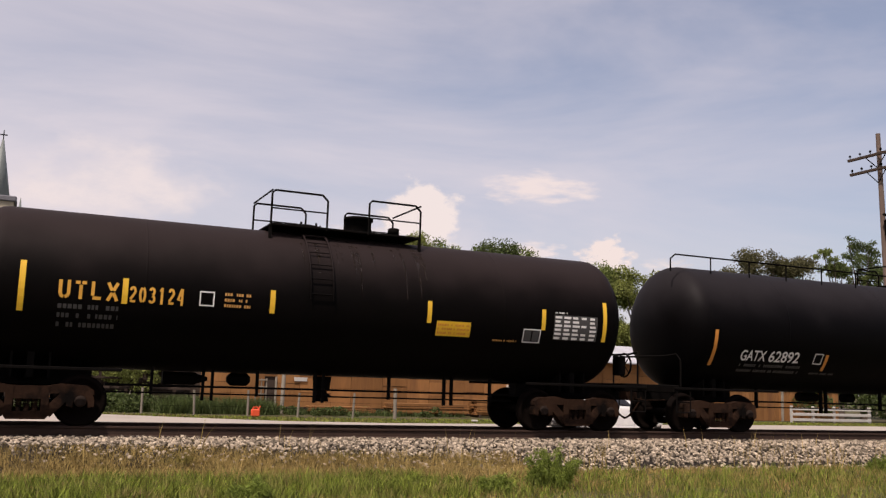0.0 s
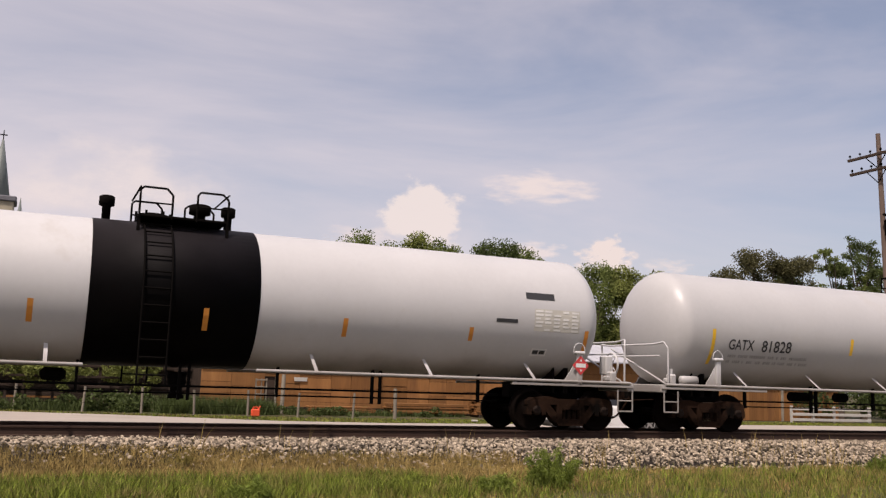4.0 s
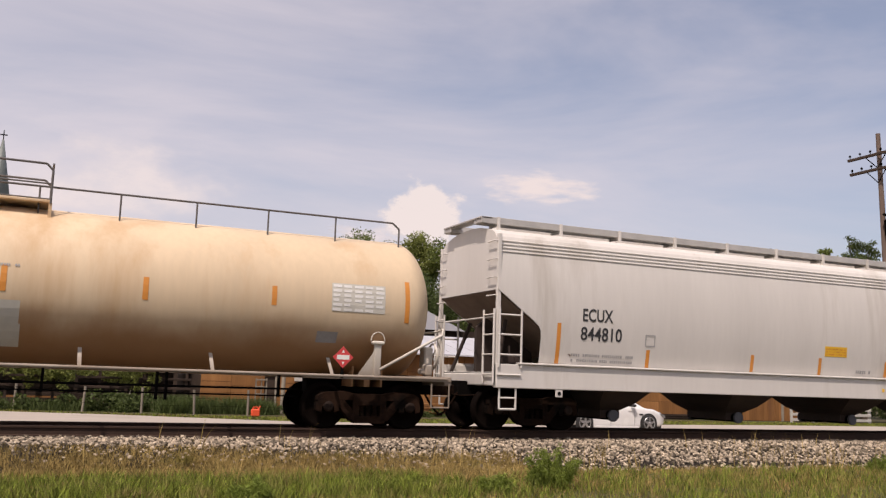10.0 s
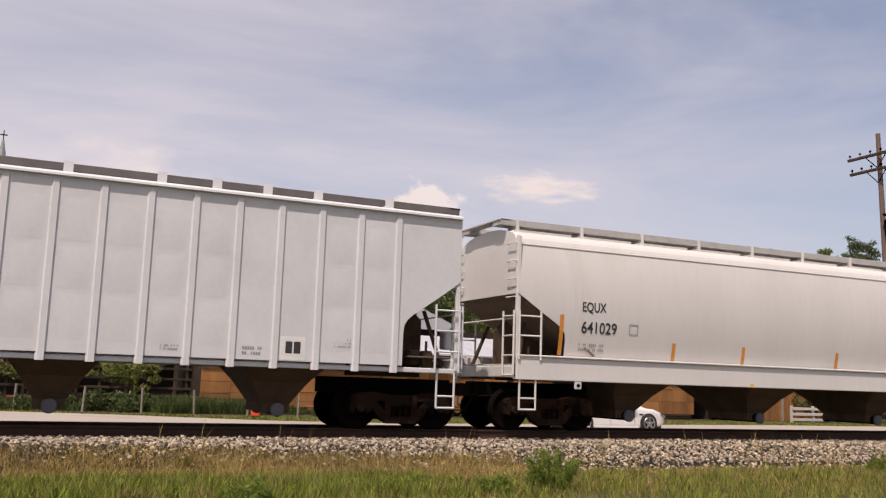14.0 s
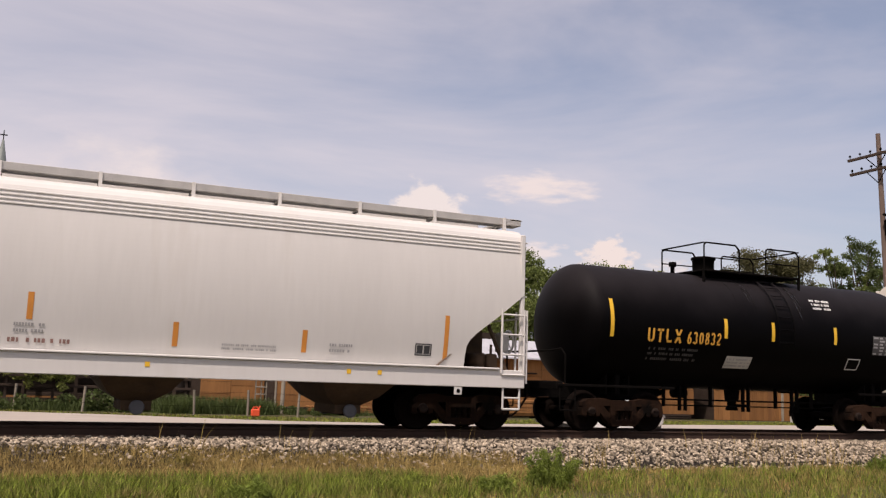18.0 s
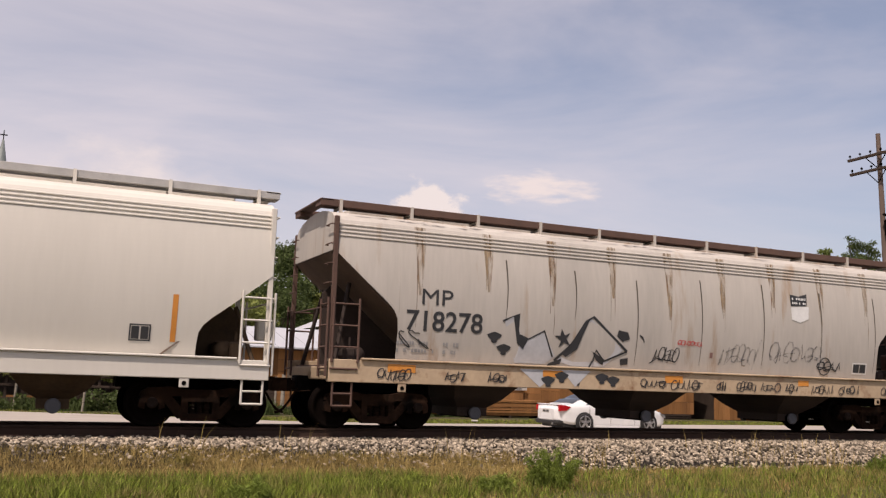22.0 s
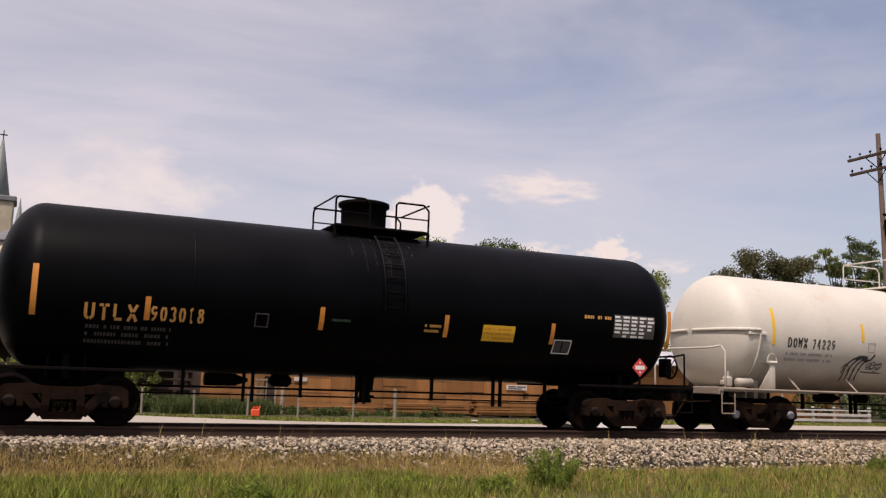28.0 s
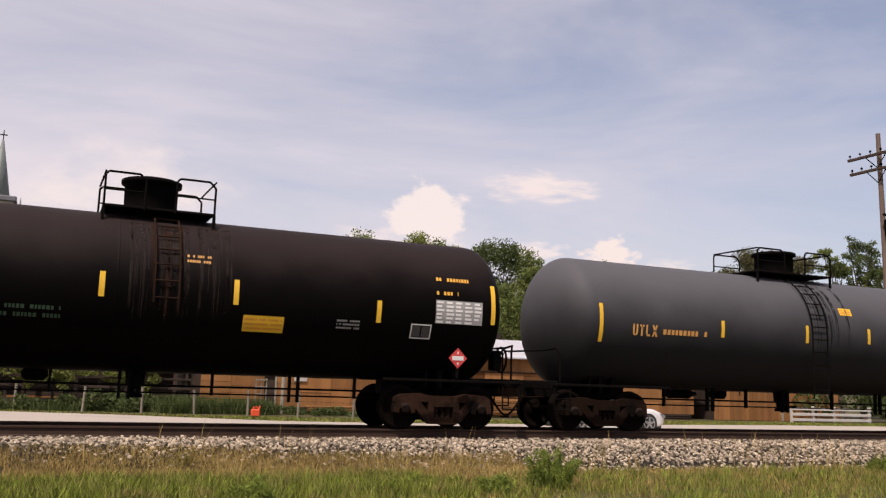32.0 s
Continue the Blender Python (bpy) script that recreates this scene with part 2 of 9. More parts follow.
# ---- mesh tools ----
class Build:
    """Gathers vertices and faces of one part."""

    def __init__(self):
        self.v, self.f, self.smooth = [], [], []

    def add(self, verts, faces, smooth=False):
        o = len(self.v)
        self.v.extend(verts)
        self.f.extend(tuple(i + o for i in f) for f in faces)
        self.smooth.extend([smooth] * len(faces))
        return self

    def box(self, x0, x1, y0, y1, z0, z1):
        vs = [(x, y, z) for z in (z0, z1) for y in (y0, y1) for x in (x0, x1)]
        return self.add(vs, [(0, 2, 3, 1), (4, 5, 7, 6), (0, 1, 5, 4), (2, 6, 7, 3), (0, 4, 6, 2), (1, 3, 7, 5)])

    def soft(self, x0, x1, y0, y1, z0, z1, c=0.02):
        """A box with all twelve edges chamfered by c."""
        c = min(c, abs(x1 - x0) / 3, abs(y1 - y0) / 3, abs(z1 - z0) / 3)
        lo, hi = (x0, y0, z0), (x1, y1, z1)
        bm = bmesh.new()
        for a in range(3):
            for s in itertools.product((0, 1), repeat=3):
                p = []
                for k in range(3):
                    e = hi[k] if s[k] else lo[k]
                    p.append(e if k == a else e + (-c if s[k] else c))
                bm.verts.new(p)
        bmesh.ops.convex_hull(bm, input=bm.verts)
        bm.verts.index_update()
        self.add([tuple(v.co) for v in bm.verts], [tuple(v.index for v in f.verts) for f in bm.faces])
        bm.free()
        return self

    def prism(self, outline, y0, y1, axis="y", smooth=False):
        """An outline in the two other axes, drawn out along axis."""
        def at(p, d):
            return {"y": (p[0], d, p[1]), "x": (d, p[0], p[1]), "z": (p[0], p[1], d)}[axis]
        k = len(outline)
        vs = [at(p, y0) for p in outline] + [at(p, y1) for p in outline]
        self.add(vs[:], [tuple(range(k))[::-1], tuple(range(k, 2 * k))])
        return self.add(vs, [(i, (i + 1) % k, k + (i + 1) % k, k + i) for i in range(k)], smooth)

    def rod(self, a, b, r, n=8, r2=None, smooth=True):
        a, b = Vector(a), Vector(b)
        d = (b - a).normalized()
        u = d.orthogonal().normalized()
        w = d.cross(u)
        r2 = r if r2 is None else r2
        vs = []
        for p, q in ((a, r), (b, r2)):
            for i in range(n):
                t = 2 * math.pi * i / n
                vs.append(tuple(p + (u * math.cos(t) + w * math.sin(t)) * q))
        self.add(vs, [(i, (i + 1) % n, n + (i + 1) % n, n + i) for i in range(n)], smooth)
        return self.add(vs, [tuple(range(n))[::-1], tuple(range(n, 2 * n))])

    def pipe(self, points, r, n=6):
        for a, b in zip(points, points[1:]):
            self.rod(a, b, r, n)
        return self

    def lathe(self, profile, n=48, axis="x", center=(0, 0, 0), close=True):
        """Rings of (position along the axis, radius)."""
        cx, cy, cz = center
        vs = []
        for d, r in profile:
            for i in range(n):
                t = 2 * math.pi * i / n
                c, s = r * math.cos(t), r * math.sin(t)
                vs.append({"x": (cx + d, cy + c, cz + s), "y": (cx + c, cy + d, cz + s), "z": (cx + c, cy + s, cz + d)}[axis])
        m = len(profile)
        fs = [(j * n + i, j * n + (i + 1) % n, (j + 1) * n + (i + 1) % n, (j + 1) * n + i) for j in range(m - 1) for i in range(n)]
        self.add(vs, fs, True)
        if close:
            self.f.append(tuple(len(self.v) - m * n + i for i in range(n)))
            self.f.append(tuple(len(self.v) - n + i for i in range(n)))
            self.smooth += [False, False]
        return self

    def mesh(self, name, material):
        me = bpy.data.meshes.new(name)
        me.from_pydata(self.v, [], self.f)
        me.polygons.foreach_set("use_smooth", self.smooth)
        bm = bmesh.new()
        bm.from_mesh(me)
        bmesh.ops.recalc_face_normals(bm, faces=bm.faces)
        bm.to_mesh(me)
        bm.free()
        me.materials.append(material)
        return me


def part(name, build, material, parent, label="", m=None):
    me = build if isinstance(build, bpy.types.Mesh) else build.mesh(name, material)
    ob = new(name, me)
    ob.parent = parent
    if m is not None:
        ob.matrix_basis = m
    if label:
        ob["label"] = label
    return ob


def thing(name, label, category, group="", at=None, build=None, material=None, kind=""):
    ob = new(name, build.mesh(name, material) if build else None)
    if at is not None:
        ob.matrix_basis = at
    return tagged(ob, label, category, group, kind)


def lettering_mesh(text):
    """The outline of a word as a flat mesh, one unit high and wide."""
    cu = bpy.data.curves.new("word", "FONT")
    cu.body, cu.resolution_u, cu.fill_mode = text, 3, "FRONT"
    cu.offset = 0.0 if "M" in text else 0.014
    ob = bpy.data.objects.new("word", cu)
    me = bpy.data.meshes.new_from_object(ob)
    co = np.array([v.co[:2] for v in me.vertices])
    faces = [tuple(p.vertices) for p in me.polygons]
    bpy.data.objects.remove(ob)
    bpy.data.curves.remove(cu)
    bpy.data.meshes.remove(me)
    co -= co.min(0)
    co /= co.max(0)
    return co, faces


# ---- ground, road and track ----
GROUND = mat("dry_soil_and_turf", (0.075, 0.065, 0.033), 0.95, vary=0.3, scale=0.35, fine=9, stain=(0.07, 0.09, 0.03), stain_scale=0.25, spec=0.1)
ROAD = mat("pale_worn_concrete_road", (0.36, 0.315, 0.27), 0.85, vary=0.10, scale=0.6, fine=22, bump=0.004, stain=(0.30, 0.26, 0.22), stain_scale=0.35, spec=0.2)
# bed coloured near black to paint the shade in the gaps between stones
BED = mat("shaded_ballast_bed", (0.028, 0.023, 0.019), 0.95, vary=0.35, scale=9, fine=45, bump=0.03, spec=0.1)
STONE = mat("mixed_limestone_ballast", (0.30, 0.247, 0.185), 0.9, vary=0.3, scale=12, fine=60, island=0.85, spec=0.15)
RAIL = mat("rusted_rail_steel", (0.042, 0.024, 0.017), 0.8, vary=0.3, scale=4, fine=50, spec=0.25)
TIE = mat("old_creosoted_tie", (0.06, 0.045, 0.035), 0.9, vary=0.3, scale=4, fine=40, random=0.3, spec=0.1)
LOW = -0.62


RIM = [(-400, 24.0), (-20, 22.5), (-6, 20.6), (-0.8, 18.9), (3.0, 17.4), (6.7, 15.1), (8.5, 14.1), (12.6, 13.5), (20.0, 14.2), (33.0, 16.0), (60, 17.0), (600, 17.0)]


def ground():
    ys = [-3000, -300, -60, -30] + [-22 + 0.75 * k for k in range(26)] + [0, 3, 6, 10, 16, 24, 40, 80, 300, 3000]
    xs = [-3000, -300, -60, -20] + [-10 + 1.0 * k for k in range(61)] + [60, 90, 140, 300, 3000]
    rng = random.Random(4)
    v = []
    for y in ys:
        for x in xs:
            z = LOW + (rng.uniform(-0.04, 0.04) if -22 < y < -3.6 else 0)
            v.append((x, y, z))
    n = len(xs)
    b = Build().add(v, [(j * n + i, j * n + i + 1, (j + 1) * n + i + 1, (j + 1) * n + i) for j in range(len(ys) - 1) for i in range(n - 1)], True)
    thing("ground", "flat ground of dry soil and turf", "ground", build=b, material=GROUND, kind="structure")
    # the far edge of the road wanders where gravel spills into the verge
    road = Build().prism([(-400, 4.6), (600, 4.6)] + RIM[::-1], LOW - 0.2, LOW + 0.05, "z")
    thing("road", "pale concrete road beyond the track", "road", build=road, material=ROAD, kind="structure")
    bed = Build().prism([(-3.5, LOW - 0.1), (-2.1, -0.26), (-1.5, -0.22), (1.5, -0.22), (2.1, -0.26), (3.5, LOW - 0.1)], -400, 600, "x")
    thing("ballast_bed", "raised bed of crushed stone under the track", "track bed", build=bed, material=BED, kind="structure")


ground()


def track():
    tr = thing("railway_track", "rusty steel rails on wooden ties in ballast", "railway track", kind="structure")
    prof = [(-0.075, -0.185), (0.075, -0.185), (0.075, -0.172), (0.012, -0.155), (0.010, -0.05), (0.036, -0.035), (0.036, -0.004), (0.028, 0.0), (-0.028, 0.0), (-0.036, -0.004), (-0.036, -0.035), (-0.010, -0.05), (-0.012, -0.155), (-0.075, -0.172)]
    for s in (-1, 1):
        part("rail", Build().prism([(s * 0.7535 + y, z) for y, z in prof], -400, 600, "x"), RAIL, tr, "worn steel rail")
    tie = Build().soft(-0.115, 0.115, -1.30, 1.30, -0.36, -0.187, 0.015).mesh("tie", TIE)
    for k in range(190):
        part("tie", tie, None, tr, "", pose(-8 + 0.5 * k + 0.03 * math.sin(k * 7.1), 0.02 * math.sin(k * 3.3), 0))


track()


# ---- loose stone, grass and weeds ----
def big_mesh(name, verts, faces, material, smooth=False):
    """verts (n, 3) and equal-sized faces (m, k) as one mesh."""
    me = bpy.data.meshes.new(name)
    k = faces.shape[1]
    me.vertices.add(len(verts))
    me.vertices.foreach_set("co", np.asarray(verts, np.float32).ravel())
    me.loops.add(faces.size)
    me.loops.foreach_set("vertex_index", faces.ravel().astype(np.int32))
    me.polygons.add(len(faces))
    me.polygons.foreach_set("loop_start", np.arange(0, faces.size, k, dtype=np.int32))
    me.polygons.foreach_set("use_smooth", np.full(len(faces), smooth))
    me.update(calc_edges=True)
    me.materials.append(material)
    return me


def bed_height(y):
    a = np.abs(y)
    return np.where(a < 1.5, -0.22, np.where(a < 2.1, -0.22 - (a - 1.5) / 0.6 * 0.04, np.maximum(-0.26 - (a - 2.1) / 1.4 * 0.46, LOW)))


def ballast():
    rng = np.random.default_rng(11)
    phi = (1 + 5 ** 0.5) / 2
    ico = np.array([(-1, phi, 0), (1, phi, 0), (-1, -phi, 0), (1, -phi, 0), (0, -1, phi), (0, 1, phi), (0, -1, -phi), (0, 1, -phi), (phi, 0, -1), (phi, 0, 1), (-phi, 0, -1), (-phi, 0, 1)]) / 1.9
    tri = np.array([(0, 11, 5), (0, 5, 1), (0, 1, 7), (0, 7, 10), (0, 10, 11), (1, 5, 9), (5, 11, 4), (11, 10, 2), (10, 7, 6), (7, 1, 8), (3, 9, 4), (3, 4, 2), (3, 2, 6), (3, 6, 8), (3, 8, 9), (4, 9, 5), (2, 4, 11), (6, 2, 10), (8, 6, 7), (9, 8, 1)])
    chunks = []
    for x0, x1, y0, y1, per, size in ((-4, 12, -3.7, -0.86, 400, 0.030), (12, 26, -3.7, -0.86, 340, 0.033), (26, 52, -3.7, -0.86, 170, 0.044), (-4, 30, -0.66, 0.66, 60, 0.05), (-4, 40, 0.86, 3.4, 60, 0.05)):
        n = int((x1 - x0) * (y1 - y0) * per)
        x, y = rng.uniform(x0, x1, n), rng.uniform(y0, y1, n)
        # the foot of the bank frays out into the grass
        edge = -1.95 - 0.09 * np.clip(x, 0, 11)
        keep = (y > edge) | (rng.random(n) < np.clip((y - edge + 0.9) / 0.9, 0, 1) * 0.35)
        chunks.append(np.c_[x, y, size * rng.uniform(0.55, 1.45, n)][keep])
    p = np.concatenate(chunks)
    n = len(p)
    z = bed_height(p[:, 1]) + p[:, 2] * rng.uniform(0.0, 1.0, n)
    v = ico[None] * (rng.uniform(0.55, 1.3, (n, 12, 1))) * p[:, None, 2:3] * rng.uniform(0.7, 1.3, (n, 1, 3))
    a = rng.uniform(0, 6.283, n)
    c, s = np.cos(a)[:, None], np.sin(a)[:, None]
    v = np.stack([v[..., 0] * c - v[..., 1] * s, v[..., 0] * s + v[..., 1] * c, v[..., 2] * 0.85], -1)
    v += np.stack([p[:, 0], p[:, 1], z], -1)[:, None]
    f = (tri[None] + 12 * np.arange(n)[:, None, None]).reshape(-1, 3)
    ob = new("ballast_stones", big_mesh("ballast_stones", v.reshape(-1, 3), f, STONE))
    tagged(ob, "pale grey and brown crushed ballast stones", "ballast", kind="stuff")


ballast()

GRASS = mat("fresh_grass", (0.135, 0.168, 0.023), 0.75, vary=0.4, scale=1.6, fine=6, island=0.75, spec=0.2, stain=(0.25, 0.185, 0.075), stain_scale=2.6, stain_at=0.50)
DRY = mat("dry_tan_grass", (0.285, 0.205, 0.075), 0.85, vary=0.3, scale=1.2, fine=6, island=0.5, spec=0.1, stain=(0.17, 0.15, 0.035), stain_scale=0.9, stain_at=0.55)
LEAF = leafy(mat("mid_green_foliage", (0.145, 0.18, 0.05), 0.65, vary=0.25, scale=0.5, fine=4, island=0.5, spec=0.25))
LEAF_DARK = leafy(mat("dark_green_foliage", (0.085, 0.115, 0.036), 0.65, vary=0.25, scale=0.5, fine=4, island=0.5, spec=0.25))
LEAF_LIGHT = leafy(mat("yellow_green_foliage", (0.20, 0.225, 0.062), 0.65, vary=0.25, scale=0.5, fine=4, island=0.5, spec=0.25))
LEAF_BRONZE = leafy(mat("bronze_green_foliage", (0.105, 0.10, 0.045), 0.65, vary=0.25, scale=0.5, fine=4, island=0.5, spec=0.25))
WEED = leafy(mat("weed_leaves", (0.185, 0.235, 0.045), 0.7, vary=0.2, scale=2, fine=12, island=0.4, spec=0.2))


def blades(name, label, material, xy, height, width, lean, seed, base=None, kind="stuff"):
    """Tapering bent blades, two faces each."""
    rng = np.random.default_rng(seed)
    n = len(xy)
    h = height * rng.uniform(0.45, 1.35, n)
    w = width * rng.uniform(0.6, 1.4, n)
    a = rng.uniform(0, 6.283, n)
    d = np.stack([np.cos(a), np.sin(a)], -1)
    tilt = rng.uniform(0, 6.283, n)
    off = np.stack([np.cos(tilt), np.sin(tilt)], -1) * (lean * h * rng.uniform(0.2, 1.2, n))[:, None]
    z0 = np.full(n, LOW - 0.03) if base is None else base
    v = np.zeros((n, 5, 3))
    v[:, 0, :2], v[:, 1, :2] = xy - d * w[:, None], xy + d * w[:, None]
    v[:, 2, :2], v[:, 3, :2] = xy + d * w[:, None] * 0.7 + off * 0.35, xy - d * w[:, None] * 0.7 + off * 0.35
    v[:, 4, :2] = xy + off
    v[:, 0, 2] = v[:, 1, 2] = z0
    v[:, 2, 2] = v[:, 3, 2] = z0 + h * 0.55
    v[:, 4, 2] = z0 + h
    i = 5 * np.arange(n)[:, None]
    f = np.concatenate([i + np.array([[0, 1, 2]]), i + np.array([[0, 2, 3]]), i + np.array([[3, 2, 4]])])
    ob = new(name, big_mesh(name, v.reshape(-1, 3), f, material))
    return tagged(ob, label, "grass", kind=kind)


def verge():
    rng = np.random.default_rng(21)

    def scatter(n, x0, x1, y0, y1, clump, spread):
        c = np.stack([rng.uniform(x0, x1, clump), rng.uniform(y0, y1, clump)], -1)
        return c[rng.integers(0, clump, n)] + rng.normal(0, spread, (n, 2))
    g = np.concatenate([scatter(46000, -3, 34, -11.5, -6.3, 2200, 0.12), scatter(26000, -3, 6, -7.0, -4.5, 1100, 0.12), scatter(9000, 5, 34, -6.5, -5.2, 420, 0.12), scatter(5000, 8, 34, -5.4, -4.0, 200, 0.12)])
    blades("grass", "fresh green grass along the track", GRASS, g, 0.21, 0.006, 0.6, 1)
    d = np.concatenate([scatter(46000, -3, 9, -5.0, -2.6, 2600, 0.12), scatter(14000, -3, 4, -3.3, -1.9, 800, 0.12), scatter(9000, 3, 9, -3.4, -2.5, 500, 0.12), scatter(40000, 7, 34, -6.6, -3.5, 2200, 0.13), scatter(30000, -3, 34, -10, -5.0, 1600, 0.2)])
    blades("dry_grass", "dry tan grass at the foot of the ballast", DRY, d, 0.115, 0.0055, 0.6, 2, base=np.minimum(bed_height(d[:, 1]), LOW + 0.30) - 0.03)
    far = scatter(70000, -12, 50, 13.6, 22.5, 5200, 0.3)
    edge = np.interp(far[:, 0], [p[0] for p in RIM], [p[1] for p in RIM]) + 0.05
    far = far[(far[:, 1] > edge) & (far[:, 1] < edge + np.interp(far[:, 0], (2, 9), (1.6, 4.0)))]
    far = np.concatenate([far, scatter(5000, -20, 60, 3.4, 4.5, 500, 0.25)])
    blades("far_grass", "mown green grass beyond the road", GRASS, far, 0.10, 0.02, 0.5, 3)
    # tall uncut grass between the wire fence and the racks
    bank = np.concatenate([scatter(7000, 5.0, 10.0, 20.2, 21.6, 300, 0.14), scatter(4500, -8, 4.8, 21.2, 22.3, 200, 0.14), scatter(2500, 10.5, 19, 20.6, 21.9, 160, 0.14)])
    tall = np.interp(bank[:, 0], (-8, 4.0, 5.2, 9.6, 10.4, 19), (0.42, 0.42, 0.66, 0.60, 0.32, 0.28))
    blades("tall_grass", "tall uncut green grass before the racks", LEAF_DARK, bank, tall, 0.014, 0.75, 5)
    # single seeding stalks by the ballast
    s = scatter(900, 0, 34, -5.2, -2.0, 120, 0.3)
    blades("weed_stalks", "thin dry seeding stalks beside the rails", DRY, s, 0.42, 0.006, 0.45, 4, base=bed_height(s[:, 1]))


verge()


def leaf_cloud(rng, centres, radii, count, size, flat=0.75, reach=(0.55, 1.08), thin=0.55):
    """Small leaf quads strewn through the shells of several clumps."""
    w = radii ** 2
    k = rng.choice(len(centres), count, p=w / w.sum())
    u = rng.normal(0, 1, (count, 3))
    u /= np.linalg.norm(u, axis=1)[:, None]
    p = centres[k] + u * (radii[k] * rng.uniform(reach[0], reach[1], count) ** 0.7)[:, None] * np.array([1, 1, flat])
    a, b = rng.normal(0, 1, (count, 3)), rng.normal(0, 1, (count, 3))
    a /= np.linalg.norm(a, axis=1)[:, None]
    b -= a * (a * b).sum(1)[:, None]
    b /= np.linalg.norm(b, axis=1)[:, None]
    s = (size * rng.uniform(0.6, 1.4, count))[:, None]
    v = np.stack([p - a * s, p + b * s * thin, p + a * s, p - b * s * thin], 1)
    f = np.arange(4 * count).reshape(-1, 4)
    return v.reshape(-1, 3), f


def weed_bush(x, y, r, h, seed):
    rng = np.random.default_rng(seed)
    th = thing("weed_bush", "ragged green weed clump in the grass", "weed", "weeds beside the track", pose(x, y, LOW))
    stems = Build()
    cs, rs = [], []
    for k in range(34):
        a, q = rng.uniform(0, 6.28), r * math.sqrt(rng.uniform(0.02, 1.0))
        tip = (q * math.cos(a), q * math.sin(a) * 0.8, h * rng.uniform(0.35, 1.0) * (1.05 - 0.5 * q / r))
        stems.rod((tip[0] * 0.35, tip[1] * 0.35, -0.02), tip, 0.007, 5, 0.003)
        for t in (0.45, 0.7, 0.9, 1.0):
            cs.append((tip[0] * (0.35 + 0.65 * t), tip[1] * (0.35 + 0.65 * t), tip[2] * t))
            rs.append(0.055 + 0.06 * rng.random() * (1.1 - t))
    part("stems", stems, WEED, th)
    v, f = leaf_cloud(rng, np.array(cs), np.array(rs), int(5600 * r / 0.5), 0.034, 1.1, (0.2, 1.5), 0.2)
    part("leaves", big_mesh("leaves", v, f, WEED), None, th, "small green leaves on upright stems")


for wx, wy, wr, wh, ws in ((7.72, -6.3, 0.50, 0.84, 1), (6.55, -6.6, 0.30, 0.30, 7), (2.75, -7.2, 0.30, 0.36, 2), (17.0, -4.6, 0.4, 0.36, 5)):
    weed_bush(wx, wy, wr, wh, ws)

BARK = mat("grey_brown_bark", (0.09, 0.07, 0.055), 0.9, vary=0.3, scale=4, fine=30, bump=0.02, spec=0.1)


def tree(x, y, height, spread, material, seed, leaves=9000, size=0.20, low=0.25, label="broad leafy green tree beyond the yard", open_crown=1.0):
    rng = np.random.default_rng(seed)
    th = thing("tree", label, "tree", "trees beyond the yard", pose(x, y, LOW))
    tr = Build()
    top = height * 0.62
    bend = rng.uniform(-0.4, 0.4)
    tr.rod((0, 0, -0.2), (bend * 0.4, 0, top * 0.5), 0.022 * height + 0.06, 10, 0.016 * height + 0.03)
    tr.rod((bend * 0.4, 0, top * 0.5), (bend, 0.1, top), 0.016 * height + 0.03, 8, 0.05)
    part("trunk", tr, BARK, th, "tapered bark trunk")
    cs, rs = [], []
    n = 15
    for k in range(n):
        # each limb forks into twigs that carry small clumps
        a = 2.4 * k + rng.uniform(-0.5, 0.5)
        t = (k + 0.5) / n
        z0 = height * (low + (0.60 - low) * t)
        reach = spread * (1.0 - 0.62 * t ** 2.2) * rng.uniform(0.45, 1.05)
        tip = np.array((reach * math.cos(a), reach * math.sin(a), min(height * 0.93, z0 + height * (0.10 + 0.26 * t) * rng.uniform(0.75, 1.25))))
        limb = Build().rod((bend * t, 0, z0 * 0.9), tuple(tip), 0.012 * height * (1 - t * 0.6) + 0.02, 6, 0.02)
        for j in range(8):
            d = rng.normal(0, 1, 3) * np.array((1, 1, 0.75))
            d *= spread * rng.uniform(0.12, 0.36) / np.linalg.norm(d)
            q = tip + d
            q[2] = min(q[2], height * 0.985 - 0.1)
            limb.rod(tuple(tip - d * 0.1), tuple(q), 0.02, 4, 0.008)
            cs.append(q)
            rs.append(spread * rng.uniform(0.14, 0.29) * open_crown)
        part("limb", limb, BARK, th, "forked limb")
    v, f = leaf_cloud(rng, np.array(cs), np.array(rs), int(leaves * 1.6), size * 0.78, 0.85, (0.15, 1.45))
    part("crown", big_mesh("crown", v, f, material), None, th, "uneven crown of many small leaves")
    return th


